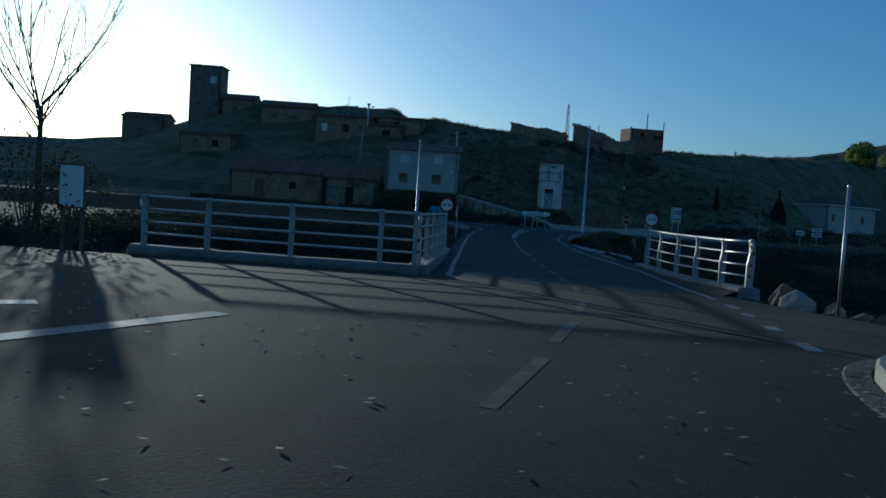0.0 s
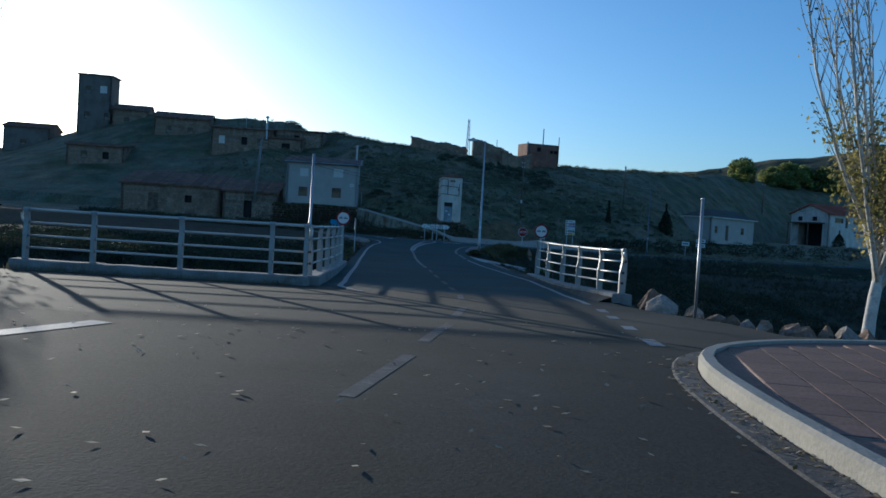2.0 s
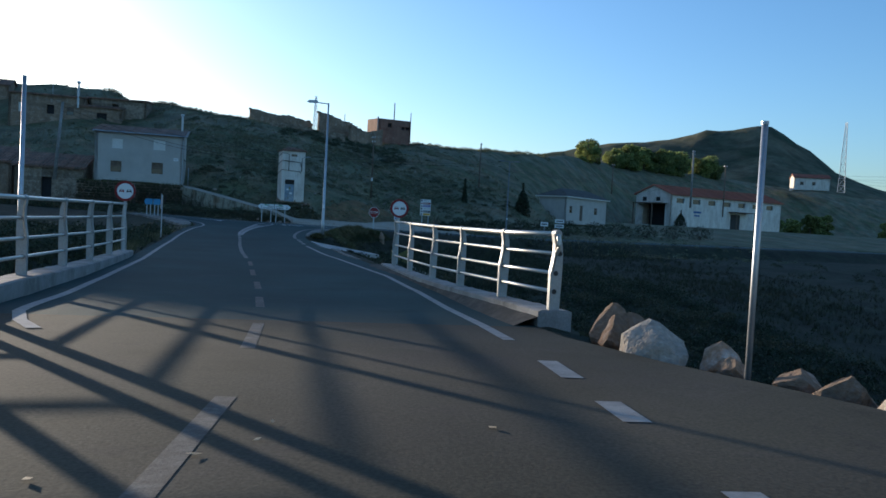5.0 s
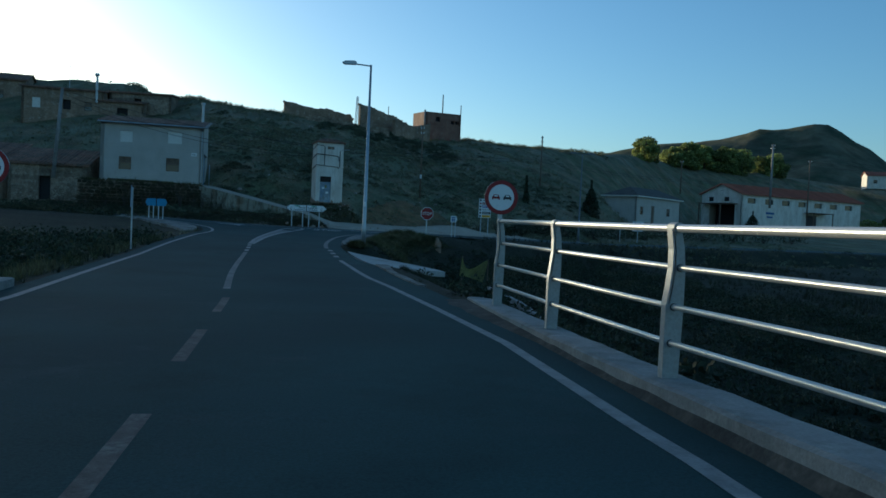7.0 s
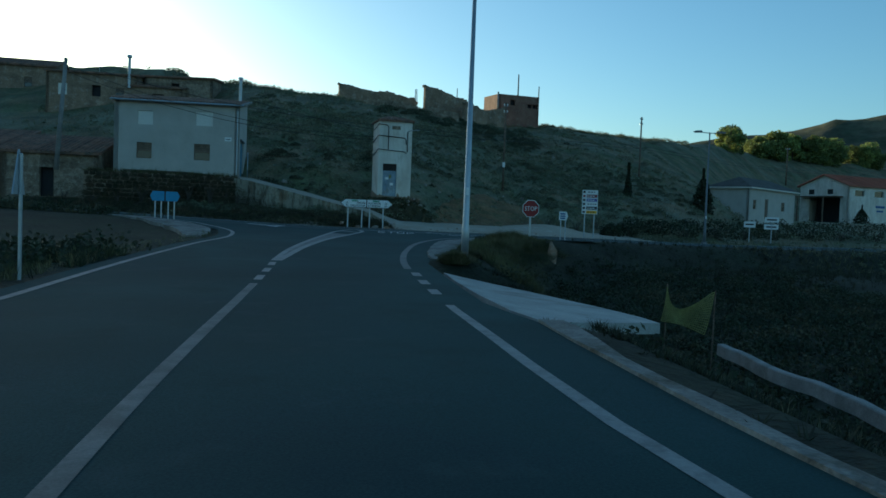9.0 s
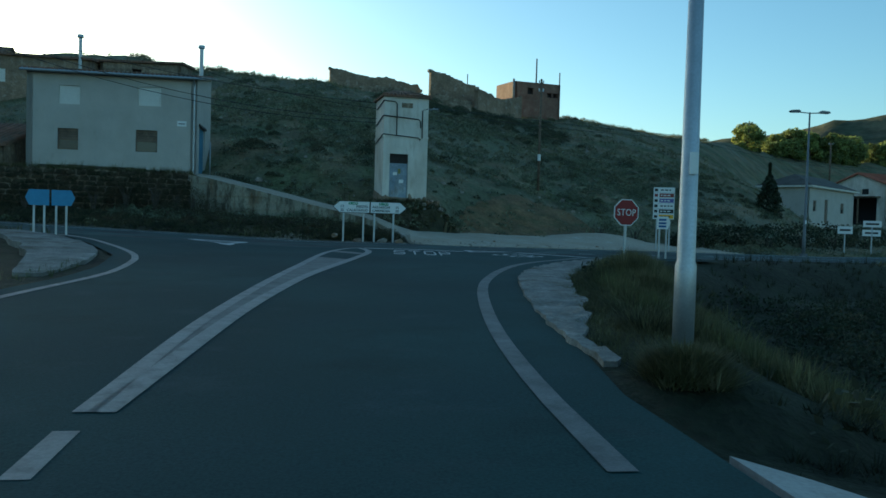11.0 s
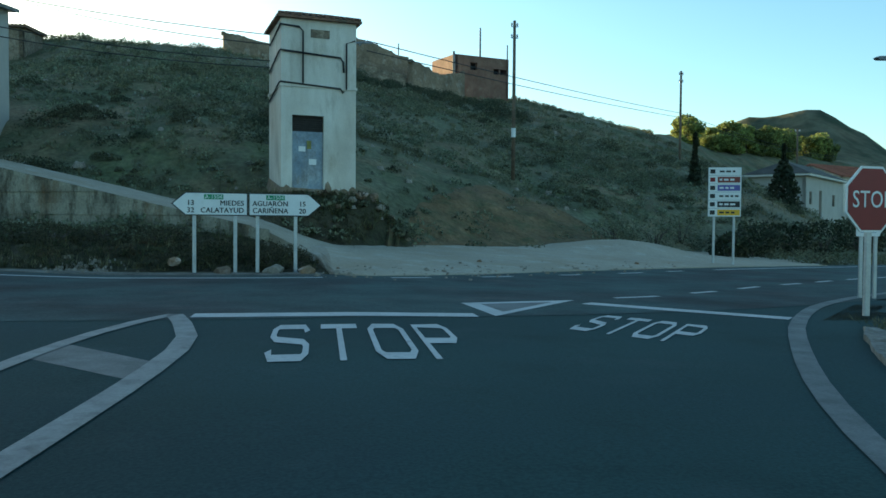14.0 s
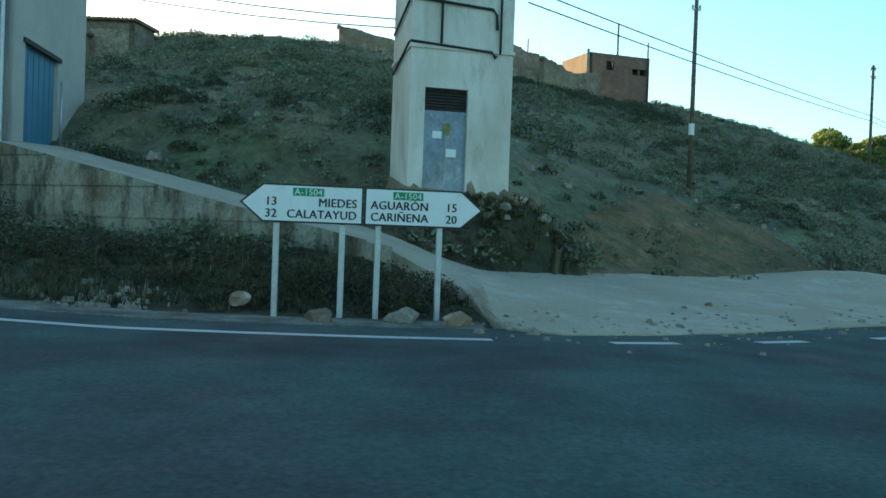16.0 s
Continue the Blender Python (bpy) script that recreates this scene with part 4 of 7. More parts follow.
def car_shape(x, s):
    """A small car seen from behind, as on the no-overtaking sign."""
    o = [(-.5, -.3), (-.34, -.3), (-.34, -.18), (.34, -.18), (.34, -.3), (.5, -.3), (.5, .06), (.4, .1), (.3, .34), (-.3, .34), (-.4, .1), (-.5, .06)]
    return Mesh().prism([(x + a * s, b * s) for a, b in o], -.004)


def no_overtaking(x, y, zc, z0, turn):
    t = thing("round_sign", "round no-overtaking sign, red ring round two small cars", "road sign", "no-overtaking signs")
    part("plate", disc(.32, .004, .022), GALV, t)
    part("face", disc(.25, -.002, .004), SIGN_WHITE, t)
    part("ring", disc(.32, -.004, .004, r0=.245), SIGN_RED, t)
    part("symbol", car_shape(-.105, .15).moved(pose(0, -.004, 0)), SIGN_RED, t, "red car shape")
    part("symbol", car_shape(.115, .15).moved(pose(0, -.004, 0)), SIGN_BLACK, t, "black car shape")
    for cx in (-.105, .115):
        part("window", Mesh().box(cx - .035, -.0105, .012, cx + .035, -.0085, .04), SIGN_WHITE, t)
    part("post", Mesh().box(-.04, .024, z0 - zc - .3, .04, .064, .3, .01), GALV, t)
    t.matrix_world = pose(x, y, zc, 0, 0, turn)


no_overtaking(6.72, 29.25, 1.58, -.5, 0)
no_overtaking(-2.1, 28.9, 1.64, -.5, 0)


def octagon(r):
    return [(r * math.cos(radians(22.5 + 45 * k)), r * math.sin(radians(22.5 + 45 * k))) for k in range(8)]


def stop_sign(x, y, zc, z0):
    t = thing("stop_sign", "red octagonal stop sign with white border", "road sign")
    part("plate", Mesh().prism(octagon(.445), .02), SIGN_WHITE, t)
    part("face", Mesh().prism(octagon(.415), .004, pose(0, -.005, 0)), SIGN_RED, t)
    writing("lettering", "STOP", .3, pose(0, -.008, -.1), SIGN_WHITE, t, "CENTER", stretch=.86)
    part("post", Mesh().box(-.045, .022, z0 - zc - .3, .045, .07, .3, .01), GALV, t)
    t.matrix_world = pose(x, y, zc, 0, 0, 8)


stop_sign(10.42, 66.5, 1.51, -.1)


def arrow_sign():
    t = thing("direction_sign", "white direction sign with two arrow panels on four posts", "road sign")
    L, H, K = 1.3, .5, .29
    for side, words, nums in ((-1, ("MIEDES", "CALATAYUD"), ("13", "32")), (1, ("AGUARÓN", "CARIÑENA"), ("15", "20"))):
        o = [(0.008 * side, -H / 2), (side * L, -H / 2), (side * (L + K), 0), (side * L, H / 2), (0.008 * side, H / 2)]
        p = part("panel", Mesh().prism(o, .03), SIGN_BLACK, t, "black-edged arrow panel")
        q = [(.03 * side, -H / 2 + .022), (side * (L - .01), -H / 2 + .022), (side * (L + K - .035), 0), (side * (L - .01), H / 2 - .022), (.03 * side, H / 2 - .022)]
        part("face", Mesh().prism(q, .004, pose(0, -.005, 0)), SIGN_WHITE, p)
        bx = side * .72 if side < 0 else .58
        part("route_panel", Mesh().box(bx - .2, -.009, .1, bx + .2, -.006, .205), SIGN_GREEN, p)
        writing("route", "A-1504", .115, pose(bx, -.010, .115), SIGN_WHITE, p, "CENTER")
        for w, n, z in zip(words, nums, (-.03, -.185)):
            if side < 0:
                writing("place", w, .155, pose(-.09, -.008, z), SIGN_BLACK, p, "RIGHT", stretch=.96, bold=.0042)
                writing("distance", n, .155, pose(-1.27, -.008, z), SIGN_BLACK, p, "LEFT", stretch=.96, bold=.0042)
            else:
                writing("place", w, .155, pose(.09, -.008, z), SIGN_BLACK, p, "LEFT", stretch=.96, bold=.0042)
                writing("distance", n, .155, pose(1.24, -.008, z), SIGN_BLACK, p, "RIGHT", stretch=.96, bold=.0042)
    for x in (-1.12, -.27, .2, 1.02):
        part("post", Mesh().box(x - .04, .032, -1.6, x + .04, .09, .2, .012), GALV, t)
    t.matrix_world = pose(2.47, 74.45, 1.54, 0, 0, 5) @ Matrix.Scale(.94, 4)


arrow_sign()


def town_panel():
    t = thing("information_sign", "tall panel of six coloured strips on two posts", "road sign")
    W, H = 1.06, 1.64
    part("backing", Mesh().box(-W / 2, 0, -H / 2, W / 2, .04, H / 2), GALV, t)
    rows = [SIGN_WHITE, SIGN_BROWN, SIGN_PURPLE, SIGN_WHITE, SIGN_BLACK, SIGN_YELLOW]
    h = H / 6
    r = random.Random(2)
    for i, mt in enumerate(rows):
        z = H / 2 - h * (i + .5)
        s = part("strip", Mesh().box(-W / 2 + .01, -.006, z - h / 2 + .008, W / 2 - .01, -.001, z + h / 2 - .008), SIGN_WHITE, t)
        part("strip_field", Mesh().box(-W / 2 + .3, -.009, z - h / 2 + .04, W / 2 - .04, -.0065, z + h / 2 - .04), mt, s)
        part("pictogram", Mesh().box(-W / 2 + .06, -.009, z - .07, -W / 2 + .22, -.0065, z + .07), SIGN_BLACK if i != 1 else SIGN_RED, s)
        x = -W / 2 + .36
        while x < W / 2 - .2:
            w = r.uniform(.08, .16)
            part("bar", Mesh().box(x, -.0115, z - .03, x + w, -.0095, z + .03), SIGN_BLACK if mt in (SIGN_WHITE, SIGN_YELLOW) else SIGN_WHITE, s)
            x += w + .05
    for x in (-.32, .32):
        part("post", Mesh().box(x - .04, .042, -3.2, x + .04, .1, H / 2 - .1, .012), GALV, t)
    t.matrix_world = pose(17.55, 82.0, 2.34, 0, 0, -20)


town_panel()


def small_blue_sign():
    t = thing("direction_sign", "small blue and white arrow sign on two posts", "road sign")
    part("panel", Mesh().prism([(-.22, -.22), (.16, -.22), (.24, 0), (.16, .22), (-.22, .22)], .025), SIGN_WHITE, t)
    for z in (.1, -.02, -.13):
        part("bar", Mesh().box(-.16, -.005, z - .03, .1, -.001, z + .04), SIGN_BLUE, t)
    for x in (-.12, .12):
        part("post", Mesh().box(x - .03, .027, -1.5, x + .03, .07, .15, .008), GALV, t)
    t.matrix_world = pose(12.7, 69.3, 1.24, 0, 0, -10)


small_blue_sign()


def blue_pair():
    t = thing("direction_sign", "two small blue arrow signs on four posts", "road sign")
    for sx in (-.28, .28):
        d = -1 if sx < 0 else 1
        part("panel", Mesh().prism([(sx - .25, -.22), (sx + .25, -.22), (sx + .25 + .1 * (d > 0), 0), (sx + .25, .22), (sx - .25, .22), (sx - .25 - .1 * (d < 0), 0)], .025), SIGN_SKY, t)
        for dx in (-.13, .13):
            part("post", Mesh().box(sx + dx - .03, .027, -1.6, sx + dx + .03, .07, .15, .008), GALV, t)
    t.matrix_world = pose(-6.5, 65.6, 1.4, 0, 0, 20)


blue_pair()


def triangle_back():
    t = thing("triangular_sign", "back of a grey triangular road sign on a post", "road sign")
    part("plate", Mesh().prism([(-.42, -.36), (.42, -.36), (.03, .36), (-.03, .36)], .02), GALV, t)
    part("post", Mesh().box(-.04, -.05, -1.9, .04, -.002, .3, .01), GALV, t)
    part("bracket", Mesh().box(-.12, -.012, -.2, .12, -.001, -.15), GALV, t)
    t.matrix_world = pose(-2.75, 42.1, 1.42, 0, 0, 101)


triangle_back()
for k, (x, y, z, w, h) in enumerate([(34.0, 92.3, 1.3, .9, .5), (35.9, 92.3, 1.75, 1.1, .42), (35.9, 92.35, 1.15, 1.1, .42)]):
    t = thing("far_sign", "small white sign beside the far road", "road sign", "far signs")
    part("plate", Mesh().box(-w / 2, 0, -h / 2, w / 2, .03, h / 2), SIGN_WHITE, t)
    part("bar", Mesh().box(-w * .36, -.006, -.06, w * .36, -.002, .06), SIGN_BLACK, t)
    if k < 2:
        part("post", Mesh().box(-.04, .032, -2.2, .04, .08, h / 2), GALV, t)
    t.matrix_world = pose(x, y, z, 0, 0, -25)


# ---- lamps and poles ----
STEEL_DK = mat("weathered_steel", (0.17, 0.18, 0.19), 0.6, metal=0.3, var=0.12, scale=4, fine=40, bump=0.1)


def street_lamp(x, y, z0, z1, arm, label, two=False):
    t = thing("street_lamp", label, "street lamp", "street lamps")
    part("pole", Mesh().tube([(0, 0, 0), (0, 0, .9), (0, 0, .95), (0, 0, z1 - z0)], [.1, .1, .085, .045], 14), STEEL_DK if two else GALV, t, smooth=True)
    part("base", Mesh().box(-.16, -.16, -.3, .16, .16, .03), STEEL_DK if two else GALV, t)
    part("door", Mesh().box(-.04, -.105, 1.75, .04, -.088, 1.95), SIGN_WHITE, t, "white sticker")
    for d in ((-1, 1) if two else (-1,)):
        part("arm", Mesh().tube([(0, 0, z1 - z0 - .05), (d * arm * .6, 0, z1 - z0)], .03, 8), STEEL_DK if two else GALV, t)
        head = Mesh().prism([(0, -.05), (.5, -.07), (.62, 0), (.5, .07), (.1, .1), (0, .05)], .24)
        head.moved(pose(d * arm * .5, -.12 * d, z1 - z0 + .02, 0, 0, 0 if d > 0 else 180))
        part("head", head, STEEL_DK if two else GALV, t, "grey lamp head")
    t.matrix_world = pose(x, y, z0)


street_lamp(5.34, 49.5, -.2, 7.7, 1.25, "tall galvanised street lamp with one arm beside the junction")
street_lamp(27.3, 85.6, -.2, 7.9, 1.2, "tall weathered street lamp with two arms on the far road", True)


def wood_pole(x, y, z0, z1, label, arms=0, r=.1, material=None, lean=(0, 0)):
    t = thing("utility_pole", label, "utility pole", "utility poles")
    part("pole", Mesh().tube([(0, 0, 0), (lean[0], lean[1], z1 - z0)], [r, r * .7], 12), material or WOOD, t, smooth=True)
    for k in range(arms):
        z = z1 - z0 - .25 - .5 * k
        w = .17 if r < .12 else .35
        part("crossarm", Mesh().box(-w, -.03, z - .025, w, .03, z + .025), GALV, t)
        for sx in (-w + .04, w - .04):
            part("insulator", Mesh().tube([(sx, 0, z + .04), (sx, 0, z + .1), (sx, 0, z + .16)], [.03, .05, .03], 8), SIGN_WHITE, t)
    if arms == 2 and r < .1:
        part("marker", Mesh().tube([(0, 0, 1.9), (0, 0, 2.3)], r * 1.08, 12), SIGN_WHITE, t, "white marker sleeve")
    t.matrix_world = pose(x, y, z0)


wood_pole(13.1, 92.0, 3.2, 10.25, "dark wooden utility pole on the hillside", 2, .09)
wood_pole(30.0, 109.0, 4.0, 12.0, "dark wooden utility pole on the hillside", 2, .1)
wood_pole(-17.6, 82, 3.0, 10.2, "pale leaning utility pole above the sheds", 0, .16, CONCRETE, (.5, 0))
wood_pole(-1.9, 17.7, -2.0, 3.45, "slim galvanised post beside the bridge", 0, .05, GALV)
wood_pole(86.4, 140, 4.5, 14.4, "wooden utility pole in front of the barn", 1, .14)
wood_pole(81.2, 143, 6.0, 17.1, "concrete utility pole above the barn", 2, .22, CONCRETE)
wood_pole(67.8, 150, 8, 14.0, "wooden utility pole on the slope", 1, .14)


def wire(a, b, sag, label):
    pts = [(a[0] + (b[0] - a[0]) * u, a[1] + (b[1] - a[1]) * u, a[2] + (b[2] - a[2]) * u - sag * 4 * u * (1 - u)) for u in [k / 12 for k in range(13)]]
    tagged(part("overhead_cable", Mesh().tube(pts, .016, 5), CABLE), label, "cable", "overhead cables")


C1 = "thin black overhead cable between tower and poles"
for dz in (0, -.3):
    wire((5.6, 82.0, 6.72 + dz), (30, 109, 9.1 + dz), .12, C1)
    wire((30, 109, 9.1 + dz), (75, 150, 10.5 + dz), .6, C1)
wire((2.75, 83.1, 6.7), (-6.6, 88, 9.0), .2, C1)
wire((2.75, 83.1, 6.2), (-17.2, 82, 9.8), .9, C1)
wire((2.75, 83.1, 6.0), (-17.2, 82, 9.4), .9, C1)
wire((2.75, 83.1, 7.0), (-17.2, 82, 10.1), .6, C1)
C2 = "thin overhead cable above the barn"
for dz in (0, -.7):
    wire((81.2, 143, 16.8 + dz), (150, 160, 15 + dz), 1.2, C2)
    wire((86.4, 140, 14.1 + dz), (150, 150, 17 + dz), 1.0, C2)
wire((86.4, 140, 13.9), (76, 151, 9), .5, C2)
# ---- dirt track, apron, slabs ----
def sheet(name, pts_a, pts_b, n, zf, material, label, cat, thick=0.0, kind="structure"):
    """A sheet between two lines, its height given by zf(x, y); with a rim if thick."""
    m = Mesh()
    vs = []
    for (ax, ay), (bx, by) in zip(pts_a, pts_b):
        for k in range(n + 1):
            x, y = ax + (bx - ax) * k / n, ay + (by - ay) * k / n
            vs.append((x, y, zf(x, y)))
    N, r = len(pts_a), n + 1
    fs = [(j * r + i, j * r + i + 1, (j + 1) * r + i + 1, (j + 1) * r + i) for j in range(N - 1) for i in range(n)]
    if thick:
        q = len(vs)
        vs += [(x, y, z - thick) for x, y, z in vs]
        rim = [(0, i) for i in range(n)] + [(j, n) for j in range(N - 1)]
        for j in range(N - 1):
            fs.append((j * r, (j + 1) * r, q + (j + 1) * r, q + j * r))
            fs.append((j * r + n, (j + 1) * r + n, q + (j + 1) * r + n, q + j * r + n))
        for i in range(n):
            fs.append((i, i + 1, q + i + 1, q + i))
            e = (N - 1) * r
            fs.append((e + i, e + i + 1, q + e + i + 1, q + e + i))
    m.add(vs, fs)
    return tagged(part(name, m, material, smooth=not thick), label, cat, kind=kind)


def dirt_way():
    xs = axis([(-9, 2.5, .5), (2.5, 5.5, .1), (5.5, 23, .4)])
    up = [(x, dirt_up(x) + 1.5 + .25 * noise.noise((x * .9, 0, 3)) if x > 5 else dirt_up(x)) for x in xs]
    low = [(x, dirt_low(x) + .12 * noise.noise((x * 1.3, 5, 3))) for x in xs]
    sheet("dirt_track", up, low, 16, lambda x, y: dirt_z(x, y) + .015 + .02 * noise.noise((x * 1.5, y * 1.5, 0)) + .012 * noise.noise((x * 5, y * 5, 0)), DIRT, "pale gravelly dirt track opening from the main road and climbing to the house", "track", .3)


RAMP = mat("pale_concrete", (0.36, 0.355, 0.33), 0.9, var=0.15, scale=1.6, fine=30, bump=0.35, spots=[((0.22, 0.21, 0.18), 0.9, 0.6)])
GRIT = mat("road_grit", (0.17, 0.16, 0.14), 0.95, var=0.3, scale=2.0, fine=26, bump=0.9, dist=0.02, spots=[((0.08, 0.072, 0.058), 1.3, 0.54), ((0.27, 0.26, 0.235), 4.0, 0.66)], spec=0.2)
SHELF = mat("broken_rock", (0.22, 0.21, 0.19), 0.95, var=0.25, scale=2.0, fine=20, bump=1.0, dist=0.03, spots=[((0.10, 0.085, 0.06), 1.1, 0.6), ((0.33, 0.32, 0.29), 3.0, 0.64)], spec=0.2)
dirt_way()
verge = [p for p in smooth_line(MAIN, 1.0) if -40 < p[0] < 4.2]
_vo = offset(verge, 4.5)
sheet("verge", [(x, y + .14 * noise.noise((x * 1.1, 2, 9)) + .07 * noise.noise((x * 3.3, 2, 9))) for x, y in _vo], offset(verge, 3.72), 8, lambda x, y: road_z(x, y) + .006 + .012 * (noise.noise((x * 2, y * 2, 9)) + .6), GRIT, "pale gravel verge at the edge of the main road", "verge", .3)

cut = [(5.9 + .25 * i, lerp(5.9 + .25 * i, APRON_FAR)) for i in range(45)]
def cut_top(x):
    u = (x - 5.9) / 11.0
    return lerp(x, APRON_FAR) + .2 + 6.2 * max(0, math.sin(u * math.pi)) ** .7 + (1.2 * noise.noise((x * .5, 0, 0)) + .6 * noise.noise((x * 1.9, 0, 0))) * min(1, 8 * u * (1 - u))


def cut_tuck(x, y):
    """Sinks the rim of the bare patch into the grown slope."""
    a, b = lerp(x, APRON_FAR) - .4, cut_top(x)
    d = min((b - y) / 1.2, (y - a) / 1.1, (x - 5.9) / 1.5, (16.9 - x) / 1.5, 1)
    return -.22 + .34 * min(max(d, 0), 1)


sheet("cutting", [(x, cut_top(x)) for x, y in cut], [(x, y - .4) for x, y in cut], 34, lambda x, y: ground_z(x, y) + cut_tuck(x, y) + .16 * noise.noise((x * 1.1, y * 1.1, 0)) + .09 * noise.noise((x * 3.1, y * 3.1, 0)), SHALE, "bare ochre earth of the cut slope beside the tower", "slope")



# shoulder of broken concrete along the right-hand curve
def shoulder():
    line = smooth_line([(4.4, 49.0), (4.42, 50.8), (4.6, 53), (5.08, 56.5), (5.85, 59.3), (6.95, 61.7), (8.2, 63.8), (9.3, 65.3)], .16)
    n = len(line)
    a = [(x + .06 * noise.noise((y * 2.5, 1, 0)), y) for x, y in offset(line, -.05)]
    wide = [(49, .16), (50, .22), (52, .6), (53.5, .85), (55, .9), (57, .98), (60, 1.1), (62, .95), (63.8, .6), (65.3, .15)]
    b = [offset(line, -(lerp(line[k][1], wide) + .14 * noise.noise((k * .19, 0, 0)) + .07 * noise.noise((k * .6, 0, 0))))[k] for k in range(n)]
    sheet("shoulder", a, b, 12, lambda x, y: road_z(x, y) + .042 + .016 * round(2.2 * noise.noise((x * .8, y * .8, 5))) + .03 * noise.noise((x * 2.6, y * 2.6, 5)) + .022 * noise.noise((x * 7, y * 7, 5)), SHELF, "rough broken rock and concrete shoulder along the curve", "shoulder", .5)


shoulder()


def left_shoulder():
    """Pale gravelly patch inside the left-hand curve."""
    line = smooth_line([(-2.75, 55.5), (-2.95, 58), (-3.55, 60.5), (-4.9, 63.2), (-6.6, 65.3), (-8.6, 66.9), (-11.0, 68.0)], .25)
    n = len(line)
    b = [offset(line, 1.5 * math.sin(math.pi * min(1, .04 + k / n)) ** .6 + .15 * noise.noise((k * .2, 7, 0)))[k] for k in range(n)]
    sheet("shoulder", line, b, 8, lambda x, y: road_z(x, y) + .05 + .03 * noise.noise((x * 2.2, y * 2.2, 2)) + .015 * noise.noise((x * 7, y * 7, 2)), SHELF, "pale gravelly shoulder inside the curve", "shoulder", .4)


left_shoulder()
sheet("concrete_ramp", [(4.58, 46.9), (4.62, 44.6), (4.78, 42.4), (5.05, 40.6), (5.4, 39.7)], [(5.0, 46.7), (6.3, 44.9), (7.2, 43.3), (7.65, 42.2), (7.72, 41.5)], 6, lambda x, y: ramp_z(x), RAMP, "pale concrete ramp sloping down off the road", "ramp", .18)
_be = [(5.14, 39.0), (5.16, 38.4), (5.2, 37.4), (5.27, 36.4), (5.33, 35.4), (5.4, 34.4), (5.5, 33.4), (5.62, 32.4)]
sheet("broken_edge", _be, [(x + (.32 if y > 36.5 else .2) + .09 * noise.noise((y * 1.7, 3, 0)), y) for x, y in _be], 4, lambda x, y: road_z(x, y) + .03 + .04 * noise.noise((x * 3, y * 3, 0)), SHELF, "broken concrete edge of the road", "verge", .3)
beam("channel_wall", [(9.75, 43.6, -1.3), (9.7, 42.4, -1.3), (9.62, 41.2, -1.33), (9.72, 40.2, -1.32), (9.78, 39.2, -1.36), (9.95, 37, -1.6), (10.2, 34, -2.2)], .16, .08, "low broken concrete channel wall in the ditch", .14)

# yellow net hung between two canes
net = thing("plastic_net", "limp yellow plastic net on two canes beside the ramp", "net")
def net_point(u, v):
    """u across, v from the lower to the upper hem, which sags close to the first cane."""
    top = -.25 - .08 * u - .42 * math.sin(math.pi * u ** .55) ** 1.3
    low = -.93 - .25 * u + .05 * math.sin(math.pi * u)
    return (8.76 + .99 * u - (1 - v) * (.09 + .11 * u), 44.0 - .06 * math.sin(u * 7 + v * 3), low + (top - low) * v)
strands = Mesh()
for i in range(25):
    strands.tube([net_point(i / 24, k / 8) for k in range(9)], .008, 4)
for k in range(17):
    strands.tube([net_point(i / 16, k / 16) for i in range(17)], .008, 4)
part("mesh", strands, NET, net)
for x, z in ((8.76, -.2), (9.75, -.3)):
    part("cane", Mesh().tube([(x, 44.03, -1.9), (x + .02, 44.03, z)], .014, 6), WOOD, net)


# ---- walls below the house ----
def retaining_wall():
    w = tagged(new("wall_retaining"), "stained board-marked concrete retaining wall below the track", "wall", kind="structure")
    xs = [-6.2 + i * .22 for i in range(42)]
    for r in range(9):
        m = Mesh()
        vs = []
        z0, jog = .45 + .3 * r, (.0, .03, .012, .036)[r % 4]
        # level boards, cut off where the sloping top passes through them
        cols = [x for x in xs if track_z(x) + .02 > z0 + .03]
        if len(cols) < 2:
            continue
        for x in cols:
            y = dirt_low(x) - .35
            z1 = min(z0 + .297, track_z(x) + .02)
            vs += [(x, y - jog, z0), (x, y - jog, z1), (x, y + .5, z1), (x, y + .5, z0)]
        n = len(cols)
        m.add(vs, [(k * 4 + q, k * 4 + (q + 1) % 4, (k + 1) * 4 + (q + 1) % 4, (k + 1) * 4 + q) for k in range(n - 1) for q in range(4)] + [(0, 1, 2, 3), (n * 4 - 4, n * 4 - 3, n * 4 - 2, n * 4 - 1)])
        part("board", m, STAINED, w)


STAINED = mat("stained_concrete", (0.29, 0.27, 0.205), 0.92, var=0.25, scale=1.2, fine=18, bump=0.6, dist=0.03, spots=[((0.15, 0.105, 0.06), 1.1, 0.55), ((0.085, 0.075, 0.052), 2.6, 0.55)], streak=0.3, spot_soft=0.07)
retaining_wall()


